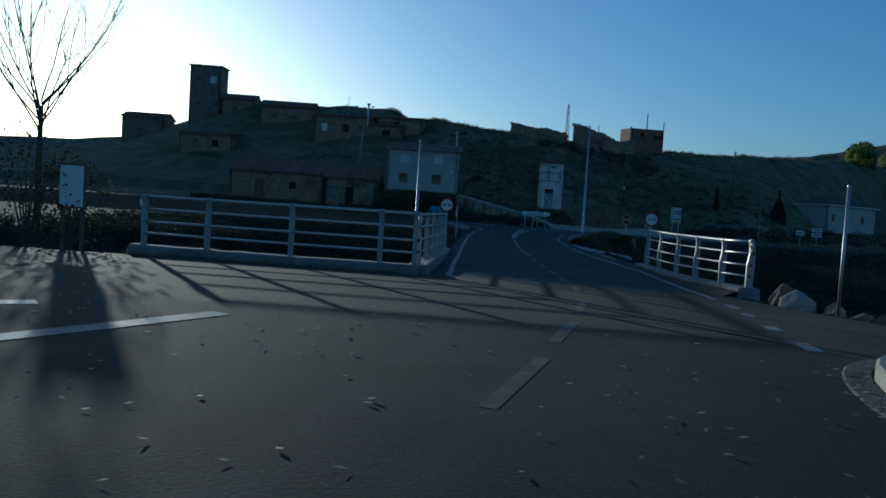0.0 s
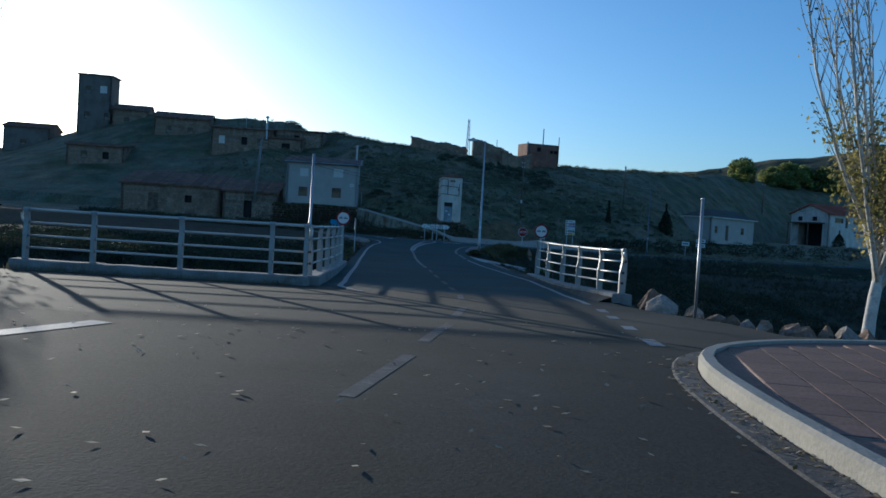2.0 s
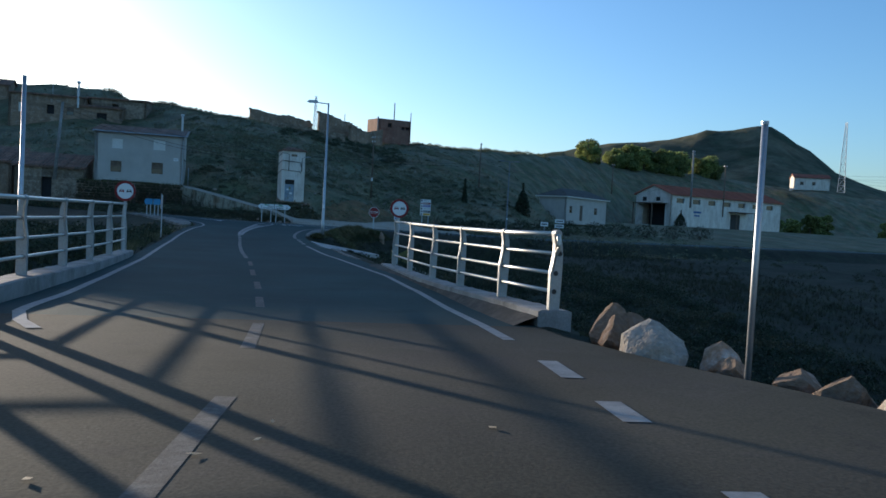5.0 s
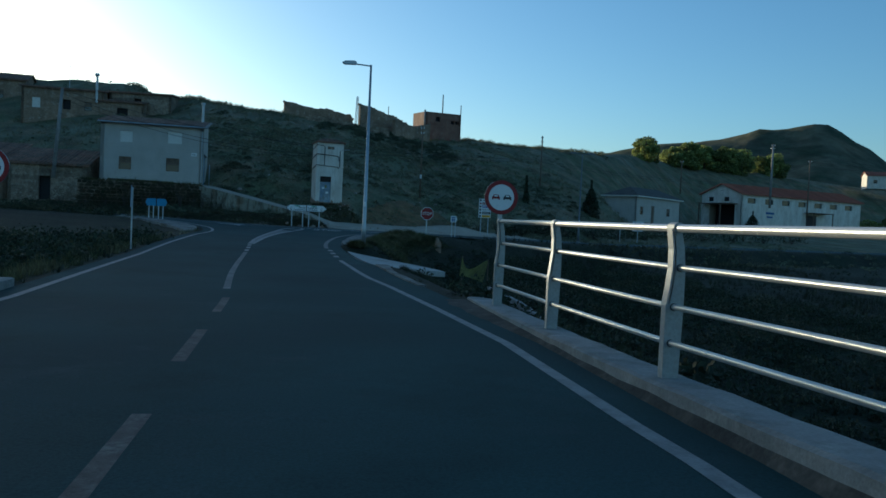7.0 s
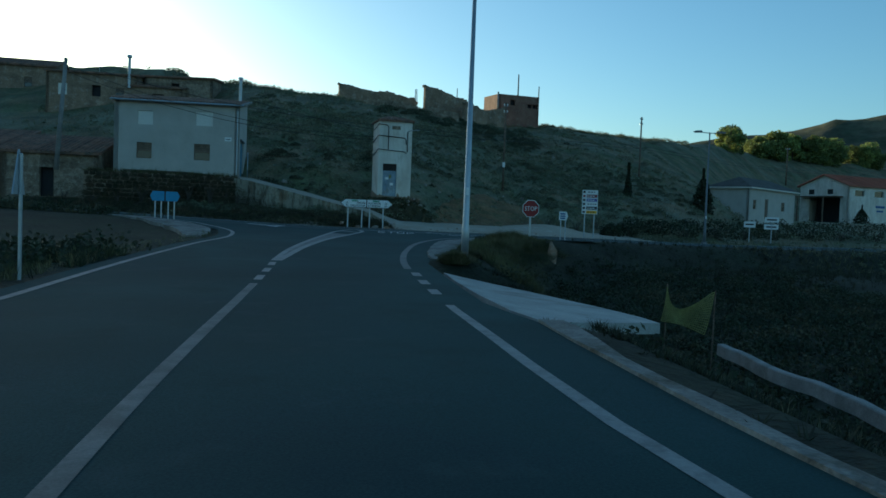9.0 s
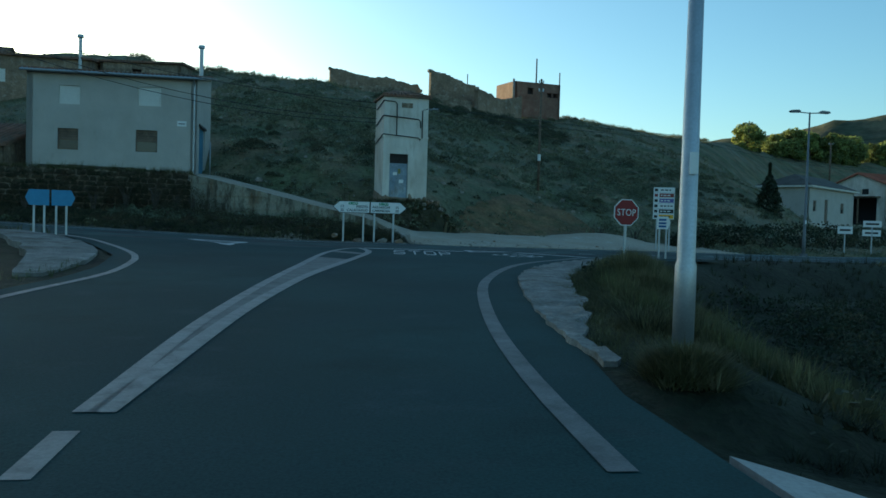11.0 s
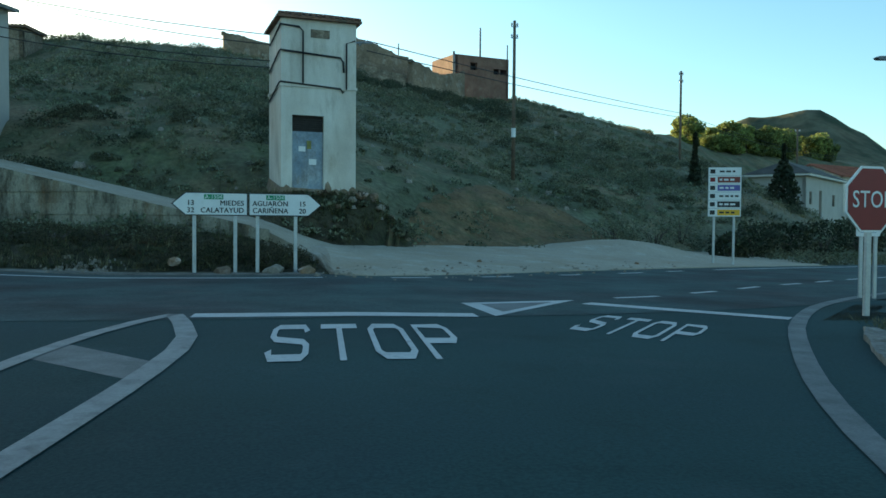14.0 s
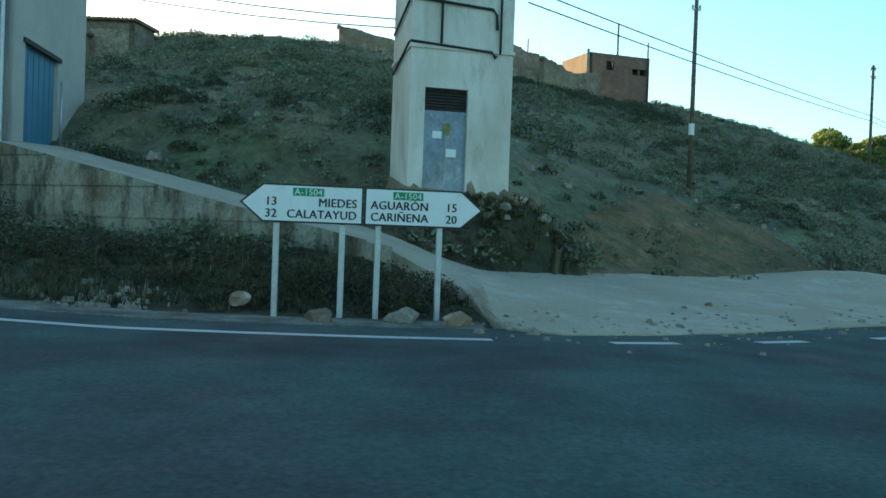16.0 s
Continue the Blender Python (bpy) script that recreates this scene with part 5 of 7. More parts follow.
def stone_courses(name, xa, ya, xb, yb, z0, z1, label, depth=.4, cap=298):
    """A rubble wall: irregular stones set in courses on a core."""
    w = tagged(new(name), label, "wall", kind="structure")
    L = math.hypot(xb - xa, yb - ya)
    ang = math.degrees(math.atan2(yb - ya, xb - xa))
    base = pose(xa, ya, 0, 0, 0, ang)
    part("core", Mesh().box(0, .05, z0, L, depth, z1).moved(base), ADOBE, w)
    r = random.Random(int(abs(xa * 13)))
    protos = []
    for k in range(6):
        mm = Mesh()
        q = [(-.5, -.42), (-.2, -.5), (.3, -.48), (.5, -.3), (.48, .35), (.2, .5), (-.35, .47), (-.5, .2)]
        q = [(a * r.uniform(.85, 1.05), b * r.uniform(.85, 1.05)) for a, b in q]
        front = [(a * .82, -.5, b * .82) for a, b in q]
        back = [(a, -.1, b) for a, b in q]
        n = len(q)
        mm.add(front + back, [tuple(range(n))] + [(i, n + i, n + (i + 1) % n, (i + 1) % n) for i in range(n)])
        me = mm.data("stone")
        me.materials.append(TERRACE)
        protos.append(me)
    z, count = z0, 0
    while z < z1 - .1:
        h = r.uniform(.2, .34)
        x = r.uniform(0, .2)
        while x < L - .15 and count < cap:
            l = r.uniform(.28, .62)
            ob = new("stone", r.choice(protos))
            ob.parent = w
            ob.matrix_world = base @ pose(x + l / 2, .06, z + h / 2) @ Matrix.Diagonal((l * .97, .12, h * .95, 1))
            x += l
            count += 1
        z += h


# ---- the house ----
def window_unit(parent, x, z, w, h, shutter, name="window"):
    wd = part(name, Mesh().box(x, -.015, z, x + w, .03, z + .05).box(x, -.015, z + h - .05, x + w, .03, z + h).box(x, -.015, z + .05, x + .05, .03, z + h - .05).box(x + w - .05, -.015, z + .05, x + w, .03, z + h - .05), WOOD if not shutter else SHUTTER, parent)
    if shutter:
        n = 9
        for k in range(n):
            a = z + .05 + (h - .1) * k / n
            part("slat", Mesh().box(x + .05, -.012, a + .006, x + w - .05, .012, a + (h - .1) / n), SHUTTER, wd)
        part("lintel", Mesh().box(x - .1, -.06, z + h, x + w + .1, .02, z + h + .12), SHUTTER, wd)
    else:
        part("pane", Mesh().box(x + .05, .012, z + .05, x + w - .05, .02, z + h - .05), GLASS_DK, wd)
        for k in range(4):
            a = z + h * .5 + (h * .46) * k / 4
            part("slat", Mesh().box(x + .05, -.01, a + .01, x + w - .05, .008, a + h * .11), WOOD, wd)
        part("bar", Mesh().box(x + .05, -.01, z + h * .46, x + w - .05, .01, z + h * .5), WOOD, wd)
        part("sill", Mesh().box(x - .06, -.07, z - .06, x + w + .06, .02, z), CONCRETE, wd)
    return wd


def wall_with_holes(x0, x1, z0, z1, holes, thick):
    """A wall in the x-z plane with rectangular openings through it."""
    xs = sorted({x0, x1, *[h[0] for h in holes], *[h[1] for h in holes]})
    zs = sorted({z0, z1, *[h[2] for h in holes], *[h[3] for h in holes]})
    m = Mesh()
    inside = lambda a, b: any(h[0] < a < h[1] and h[2] < b < h[3] for h in holes)
    for i in range(len(xs) - 1):
        for j in range(len(zs) - 1):
            a, b, c, d = xs[i], xs[i + 1], zs[j], zs[j + 1]
            if inside((a + b) / 2, (c + d) / 2):
                continue
            m.add([(a, 0, c), (b, 0, c), (b, 0, d), (a, 0, d)], [(0, 1, 2, 3)])
            m.add([(a, thick, c), (b, thick, c), (b, thick, d), (a, thick, d)], [(3, 2, 1, 0)])
    for h in holes:
        a, b, c, d = h
        for p, q in (((a, c), (b, c)), ((b, c), (b, d)), ((b, d), (a, d)), ((a, d), (a, c))):
            m.add([(p[0], 0, p[1]), (q[0], 0, q[1]), (q[0], thick, q[1]), (p[0], thick, p[1])], [(0, 1, 2, 3)])
    for p, q in (((x0, z0), (x1, z0)), ((x1, z0), (x1, z1)), ((x1, z1), (x0, z1)), ((x0, z1), (x0, z0))):
        m.add([(p[0], 0, p[1]), (q[0], 0, q[1]), (q[0], thick, q[1]), (p[0], thick, p[1])], [(0, 1, 2, 3)])
    return m


def house():
    t = thing("house", "two-storey house of pale grey plaster with rolled-down shutters", "house")
    W, D, H = 8.1, 5.6, 4.75
    wins = [(1.45, 2.42, .95, 2.0), (5.15, 6.2, .98, 2.08), (1.5, 2.48, 3.2, 4.12), (5.25, 6.35, 3.3, 4.25)]
    front = part("wall", wall_with_holes(0, W, -.6, H, wins, .3), RENDERW, t)
    for i, (a, b, c, d) in enumerate(wins):
        w = window_unit(t, a, c, b - a, d - c, i > 1)
        w.location.y = .1
    side = Mesh().prism([(0, -.6), (1.0, -.6), (1.0, 2.5), (3.3, 2.5), (3.3, -.6), (D, -.6), (D, H + 1.0), (0, H)], .3)
    part("wall", side.moved(Matrix.Translation((W, .0, 0)) @ pose(0, 0, 0, 0, 0, 90)), RENDERW, t)
    part("wall", Mesh().prism([(0, -.6), (D, -.6), (D, H + 1.0), (0, H)], .3).moved(Matrix.Translation((.3, 0, 0)) @ pose(0, 0, 0, 0, 0, 90)), RENDERW, t)
    part("wall", Mesh().box(.3, D - .3, -.6, W - .3, D, H + .9), RENDERW, t)
    door = part("garage_door", Mesh().box(W - .16, 1.0, -.3, W - .1, 3.3, 2.5), GARAGE_BLUE, t, "blue metal garage door")
    for k in range(6):
        part("rib", Mesh().box(W - .1, 1.0 + .38 * k + .02, -.3, W - .08, 1.0 + .38 * k + .06, 2.48), GARAGE_BLUE, door)
    part("lintel", Mesh().box(W - .05, .85, 2.5, W + .06, 3.45, 2.62), VENT, t)
    roof = part("roof", Mesh().prism([(-.35, H - .05), (D + .3, H + 1.0), (D + .3, H + 1.12), (-.35, H + .1)], W + .55).moved(Matrix.Translation((W + .3, 0, 0)) @ pose(0, 0, 0, 0, 0, 90)), CONCRETE, t, "low-pitched roof slab")
    tiles = Mesh()
    for k in range(40):
        x = -.2 + k * .213
        tiles.tube([(x, -.36, H + .1), (x, D + .3, H + 1.14)], .07, 6)
    part("tile_cover", tiles, TILE, roof)
    part("gutter", Mesh().tube([(-.2, -.4, H + .0), (W + .3, -.4, H - .0)], .06, 8), GALV, t)
    part("downpipe", Mesh().tube([(W - .12, -.38, H), (W - .12, -.07, H - .35), (W - .12, -.07, -.4)], .05, 8), GALV, t)
    part("nameplate", Mesh().box(W - .95, -.02, 2.35, W - .5, -.001, 2.62), SIGN_WHITE, t, "small white wall plate")
    part("bar", Mesh().box(W - .88, -.026, 2.46, W - .57, -.021, 2.5), SIGN_BLACK, t)
    ch = part("chimney", Mesh().tube([(0, 0, 0), (0, 0, 1.75)], .11, 12).moved(Matrix.Translation((W - .45, 4.7, H + .75))), GALV, t, "thin metal flue")
    part("cowl", Mesh().tube([(0, 0, 1.75), (0, 0, 1.8), (0, 0, 1.95)], [.11, .19, .17], 12).moved(Matrix.Translation((W - .45, 4.7, H + .75))), GALV, ch)
    t.matrix_world = pose(-14.5, 83.45, 3.15, 0, 0, 4)


house()
stone_courses("wall_terrace", -15.4, 80.6, -6.2, 82.4, .3, 3.05, "rough rubble terrace wall under the house, half overgrown")


# ---- transformer tower ----
def tower():
    t = thing("transformer_tower", "tall whitewashed transformer tower with stained walls and conduits", "tower")
    W, D, H = 2.2, 2.2, 4.95
    d0, d1, dz = .32, 1.24, 2.2
    body = part("wall", wall_with_holes(0, W, -.8, H, [(d0, d1, .05, dz)], .25), WHITEWASH, t)
    part("wall", Mesh().box(0, .25, -.8, .25, D, H), WHITEWASH, t)
    part("wall", Mesh().box(W - .25, .25, -.8, W, D, H), WHITEWASH, t)
    part("wall", Mesh().box(.25, D - .25, -.8, W - .25, D, H), WHITEWASH, t)
    part("plinth", Mesh().add([(-.3, -.06, -1.0), (W + .06, -.06, -1.0), (W + .06, D, -1.0), (-.3, D, -1.0), (-.02, -.03, .12), (W + .02, -.03, .02), (W + .02, D, .02), (-.02, D, .5)], [(0, 1, 5, 4), (1, 2, 6, 5), (2, 3, 7, 6), (3, 0, 4, 7)]), ADOBE, t, "eroded ochre footing")
    r = random.Random(12)
    for k in range(9):            # plaster broken away above the footing
        x, w, h = .02 + k * .245, .25, r.uniform(.06, .34)
        if d0 - .1 < x < d1:
            h = .05
        part("patch", Mesh().prism([(x, -.1), (x + w, -.1), (x + w * r.uniform(.8, 1), h * r.uniform(.3, .8)), (x + w * .5, h), (x + w * r.uniform(0, .2), h * r.uniform(.3, .8))], .03).moved(pose(0, -.012, 0)), ADOBE, t, "bare ochre patch")
    part("moulding", Mesh().box(-.035, -.035, 3.0, W + .035, D + .035, 3.08), WHITEWASH, t)
    door = part("door", Mesh().box(d0, .1, .05, d1, .16, dz - .46).box((d0 + d1) / 2 - .012, .09, .05, (d0 + d1) / 2 + .012, .1, dz - .46), DOOR_BLUE, t, "grey-blue metal double door")
    for x, z, w, h in ((d0 + .2, 1.16, .2, .15), (d0 + .5, .78, .22, .17)):
        part("notice", Mesh().box(x, .08, z, x + w, .09, z + h), SIGN_WHITE, door)
    part("warning_plate", Mesh().box(d0 + .44, .08, 1.24, d0 + .57, .09, 1.48), NET, door, "faded yellow warning plate")
    vent = part("vent", Mesh().box(d0, .14, dz - .46, d1, .16, dz), VENT, t)
    for k in range(7):
        z = dz - .44 + k * .062
        part("slat", Mesh().add([(d0, .09, z), (d1, .09, z), (d1, .14, z + .05), (d0, .14, z + .05)], [(0, 1, 2, 3)]), VENT, vent)
    part("grille", Mesh().box(.85, -.02, 4.45, 1.4, .0, 4.68), STONEWALL, t, "small ventilation grille")
    zs = (3.1, 4.0, 4.72)
    for z in zs[:2]:
        part("conduit", Mesh().tube([(-.04, D * .9, z - .3), (-.045, .1, z), (-.03, -.045, z + .02), (1.72, -.045, z - .08), (1.8, -.045, z - .2), (1.82, -.045, z - .5 if z > 3.5 else z - .15)], .028, 6), CABLE, t, smooth=True)
    part("conduit", Mesh().tube([(.62, -.045, 3.12), (.62, -.045, 4.6), (.5, -.045, 4.72), (-.03, -.045, 4.75), (-.045, D * .8, 4.5)], .026, 6), CABLE, t, smooth=True)
    part("conduit", Mesh().tube([(1.9, -.045, 3.0), (1.9, -.045, 4.35), (2.15, -.045, 4.45)], .024, 6), CABLE, t, smooth=True)
    part("bracket", Mesh().tube([(W, .4, 4.5), (W + .6, .4, 4.55)], .03, 6).tube([(W + .3, .1, 4.53), (W + .3, .75, 4.53)], .025, 6), GALV, t)
    o, zt = .14, H
    roof = part("roof", Mesh().add([(-o, -o, zt), (W + o, -o, zt), (W + o, D + o, zt), (-o, D + o, zt), (-o, -o, zt + .07), (W + o, -o, zt + .07), (W + o, D + o, zt + .07), (-o, D + o, zt + .07), (W / 2 - .3, D / 2, zt + .42), (W / 2 + .3, D / 2, zt + .42)], [(3, 2, 1, 0), (0, 1, 5, 4), (1, 2, 6, 5), (2, 3, 7, 6), (3, 0, 4, 7), (4, 5, 9, 8), (5, 6, 9), (6, 7, 8, 9), (7, 4, 8)]), TILE, t)
    rows = Mesh()
    for k in range(13):
        x = -o + .05 + k * .197
        u = max(0, 1 - abs(x - W / 2) / (W / 2 + o))
        rows.tube([(x, -o - .03, zt + .09), (W / 2 + (x - W / 2) * .3, D / 2 - .02, zt + .44)], .05, 6)
    part("tile_cover", rows, TILE, roof)
    t.matrix_world = pose(3.06, 81.05, 2.1, 0, 0, 10)


tower()


# ---- sheds, upper houses, ruins ----
# Plaster of the skyline houses, darkened in colour because their near side is backlit.
BACKLIT = mat("backlit_plaster", (0.20, 0.175, 0.15), 0.92, var=0.12, scale=0.7, fine=14, bump=0.3, spots=[((0.13, 0.11, 0.09), 0.5, 0.56)])
def simple_building(name, label, x, y, z, turn, W, D, H, wall, roof_mat, wins=(), rise=1.0, kind_="mono", cat="house", tiles=True, roof=True, wall_low=0.8):
    """Walls with openings and a mono-pitch or gable roof; origin at the front left corner."""
    t = thing(name, label, cat)
    part("wall", wall_with_holes(0, W, -wall_low, H, [(a, a + w, c, c + h) for a, c, w, h, _ in wins], .3), wall, t)
    for a, c, w, h, k in wins:
        if k == "hole":
            part("opening", Mesh().box(a - .1, .5, c - .1, a + w + .1, .55, c + h + .1), DARK, t, "dark opening")
        elif k == "door":
            part("door", Mesh().box(a, .12, c, a + w, .18, c + h), WOOD, t)
        else:
            wd = window_unit(t, a, c, w, h, k == "shutter")
            wd.location.y = .1
    if kind_ == "mono":
        prof = [(0, -wall_low), (D, -wall_low), (D, H + rise), (0, H)]
        rp = [(-.3, H - .02), (D + .3, H + rise * (1 + .3 / D)), (D + .3, H + rise * (1 + .3 / D) + .15), (-.3, H + .13)]
    else:
        prof = [(0, -wall_low), (D, -wall_low), (D, H), (D / 2, H + rise), (0, H)]
        rp = [(-.35, H - .1), (D / 2, H + rise), (D + .35, H - .1), (D + .35, H + .06), (D / 2, H + rise + .17), (-.35, H + .06)]
    for xx in (W, .3):
        part("wall", Mesh().prism(prof, .3).moved(Matrix.Translation((xx, 0, 0)) @ pose(0, 0, 0, 0, 0, 90)), wall, t)
    part("wall", Mesh().box(.3, D - .3, -wall_low, W - .3, D, H + (rise if kind_ == "mono" else 0) - .05), wall, t)
    if roof:
        rf = part("roof", Mesh().prism(rp, W + .5).moved(Matrix.Translation((W + .25, 0, 0)) @ pose(0, 0, 0, 0, 0, 90)), roof_mat, t)
        if tiles:
            rows = Mesh()
            n = int(W / .27)
            for k in range(n + 1):
                xx = -.2 + (W + .4) * k / n
                if kind_ == "mono":
                    rows.tube([(xx, -.33, H + .13), (xx, D + .3, H + rise + .2)], .08, 5)
                else:
                    rows.tube([(xx, -.36, H + .06), (xx, D / 2, H + rise + .17), (xx, D + .36, H + .06)], .08, 5)
            part("tile_cover", rows, roof_mat, rf)
    t.matrix_world = pose(x, y, z, 0, 0, turn)
    return t


simple_building("stone_shed", "low stone shed with a sagging dark tile roof", -21.2, 82.6, 1.6, 2, 5.9, 5.0, 2.5, STONEWALL, TILE, [(2.3, -.3, .9, 1.9, "hole")], 1.4, cat="shed")
simple_building("stone_shed", "old adobe shed beside the road with tile roof", -33, 84, 1.8, 4, 11, 6, 2.6, ADOBE, TILE, [(3, -.3, 1.1, 2.0, "door"), (7, .8, .8, .8, "hole")], 1.6, cat="shed")
simple_building("house", "old plastered house high on the slope with chimney pipe", -32.5, 117.5, 10.9, 6, 9.2, 8, 4.0, ADOBE, TILE, [(1.2, 1.6, .9, 1.2, "shutter"), (4.6, 1.6, .9, 1.2, "hole"), (7, 1.6, .9, 1.1, "glass")], .9)
simple_building("house", "low stone house with one dark window on the slope", -24, 118.4, 11.3, 4, 5.4, 6, 2.5, ADOBE, TILE, [(2.2, .9, 1.3, .95, "hole")], 1.0)
simple_building("house", "old house in the shade on the upper slope", -45, 128, 13.2, 8, 9, 8, 4.0, ADOBE, TILE, [(2, 1.4, .9, 1.2, "glass"), (5.5, 1.4, .9, 1.2, "glass")], 1.2, "gable")
simple_building("house", "tall narrow house standing out on the skyline", -62.2, 138, 15.2, 10, 5.6, 7, 9.9, BACKLIT, TILE, [(1.2, 6.6, 1.0, 1.3, "glass"), (3.7, 6.8, 1.2, 1.3, "shutter"), (1.2, 2, 1.0, 1.3, "glass"), (4.6, 2, 1.0, 1.3, "glass")], .4)
simple_building("house", "house with tiled roof beside the tall one", -55.5, 137, 15.5, 10, 6, 7, 3.6, ADOBE, TILE, [(2, 1.2, .9, 1.1, "glass")], 1.2, "gable")
simple_building("house", "low house on the skyline below the sun", -77, 141.5, 11.2, 8, 8, 7, 4.2, BACKLIT, TILE, [(3, .8, 1, 1.1, "glass")], 1.0, "gable")
simple_building("house", "small tiled house lower on the slope", -52, 112, 7.6, 10, 8, 7, 2.9, ADOBE, TILE, [(2, 1.0, .9, 1.1, "glass"), (5, 1.0, .9, 1.1, "hole")], .8)
wood_pole(-6.2, 86.5, 3, 5.0, "short stub post behind the house", 0, .04, GALV)
fl = thing("flue", "slim chimney flue of the upper house", "chimney")
part("pipe", Mesh().tube([(-24.1, 118.2, 13.6), (-24.1, 118.2, 16.8)], .16, 10), GALV, fl)
part("cowl", Mesh().tube([(-24.1, 118.2, 16.8), (-24.1, 118.2, 16.9), (-24.1, 118.2, 17.15)], [.16, .3, .26], 10), GALV, fl)
an = thing("antenna", "thin television antenna mast on the upper house", "antenna")
part("mast", Mesh().tube([(-27.5, 119, 14.5), (-27.5, 119, 18.2)], .03, 6), GALV, an)
part("crossbar", Mesh().tube([(-27.9, 119, 17.9), (-27.1, 119, 17.9)], .02, 6), GALV, an)


def ruin_wall(name, label, xa, ya, xb, yb, z0, tops, material, depth=.45):
    """A broken wall: its top follows the heights in tops."""
    w = thing(name, label, "ruin", "ruins on the hill")
    L = math.hypot(xb - xa, yb - ya)
    n = 26
    prof = [(0, z0 - 2.5)] + [(L, z0 - 2.5)]
    r = random.Random(int(xa * 7 + 3))
    up = []
    for k in range(n + 1):
        u = k / n
        up.append((L * u, float(np.interp(u, [q[0] for q in tops], [q[1] for q in tops])) + r.uniform(-.07, .06) + (.12 if r.random() < .1 else 0)))
    prof += up[::-1]
    part("masonry", Mesh().prism(prof, depth).moved(pose(xa, ya, 0, 0, 0, math.degrees(math.atan2(yb - ya, xb - xa)))), material, w)
    m = Mesh()
    for x, z in up[::2]:
        m.box(x - r.uniform(.1, .3), .05, z - .2, x + r.uniform(.1, .3), depth - .05, z + r.uniform(.01, .1), .03)
    part("coping", m.moved(pose(xa, ya, 0, 0, 0, math.degrees(math.atan2(yb - ya, xb - xa)))), STONEWALL, w, "loose coping stones")


ruin_wall("ruined_wall", "long ruined adobe wall along the hilltop", -1.6, 120.5, 7.4, 122.5, 13.2, [(0, 15.75), (.1, 15.6), (.45, 15.1), (.6, 15.2), (.9, 14.7), (.95, 14.95), (1, 14.2)], ADOBE)
ruin_wall("ruined_wall", "ruined adobe wall with a sloping top", 8.3, 121.5, 14.2, 124, 13.0, [(0, 16.1), (.3, 15.8), (.7, 15.1), (.9, 14.8), (1, 14.6)], ADOBE)
ruin_wall("ruined_wall", "low ruined wall below the hilltop", 1.5, 116.5, 12.0, 118.0, 11.8, [(0, 13.4), (.35, 13.5), (.55, 13.0), (.6, 12.3), (.68, 13.1), (1, 12.6)], STONEWALL)
ruin_wall("ruined_wall", "low ruined wall joining the brick house", 13.0, 121, 18.5, 126.5, 12.0, [(0, 14.4), (.5, 13.8), (1, 14.6)], ADOBE)
RZ = ground_z(-18, 121)
simple_building("stone_hut", "ruined rubble hut with a ragged tile edge on the slope", -23.4, 121.4, RZ, -3, 7.6, 4.0, 2.7, STONEWALL, TILE, [(3.0, -.5, .9, 2.6, "hole")], .25, cat="ruin", wall_low=2.0)
simple_building("brick_ruin", "roofless brick house shell on the hilltop", 18.0, 128.5, 13.3, 14, 5.6, 5.0, 3.4, BRICKWALL, TILE, [(1.6, 2.1, .7, .7, "hole"), (4.0, 1.9, .6, .5, "hole"), (4.7, 1.9, .6, .5, "hole")], .2, roof=False, cat="ruin", wall_low=2.2)
for x, y, z0, z1, r_ in ((17.9, 128.4, 14, 16.9, .16), (20.6, 129.5, 14, 19.4, .11), (23.5, 130.6, 13.5, 18.2, .09), (12.3, 124.3, 13, 16.4, .07)):
    wood_pole(x, y, z0, z1, "thin bare mast among the ruins", 0, r_, CONCRETE)


# ---- valley houses ----
def hip_house():
    W, D, H = 14.0, 4.8, 3.3
    t = simple_building("small_house", "small cream house with a dark hipped roof and dark door", 46.3, 118.0, 2.35, 40.7, W, D, H, RENDERW, TILE, [(1.2, .9, .9, 1.1, "glass"), (4.6, -.2, 1.0, 2.4, "door"), (9.6, .9, 1.1, 1.1, "glass")], .02, tiles=False, roof=False)
    part("eave", Mesh().box(-.45, -.45, H, W + .45, D + .45, H + .16), SHUTTER, t, "pale eave board")
    o, zt = .5, H + .16
    part("roof", Mesh().add([(-o, -o, zt), (W + o, -o, zt), (W + o, D + o, zt), (-o, D + o, zt), (2.6, D / 2, zt + 1.35), (W - 2.6, D / 2, zt + 1.35)], [(3, 2, 1, 0), (0, 1, 5, 4), (1, 2, 5), (2, 3, 4, 5), (3, 0, 4)]), ROOF_DARK, t, "dark hipped roof")


ROOF_DARK = mat("dark_roof", (0.075, 0.07, 0.062), 0.85, var=0.2, scale=0.9, fine=8, bump=0.4, spots=[((0.05, 0.05, 0.04), 0.8, 0.55)])
hip_house()


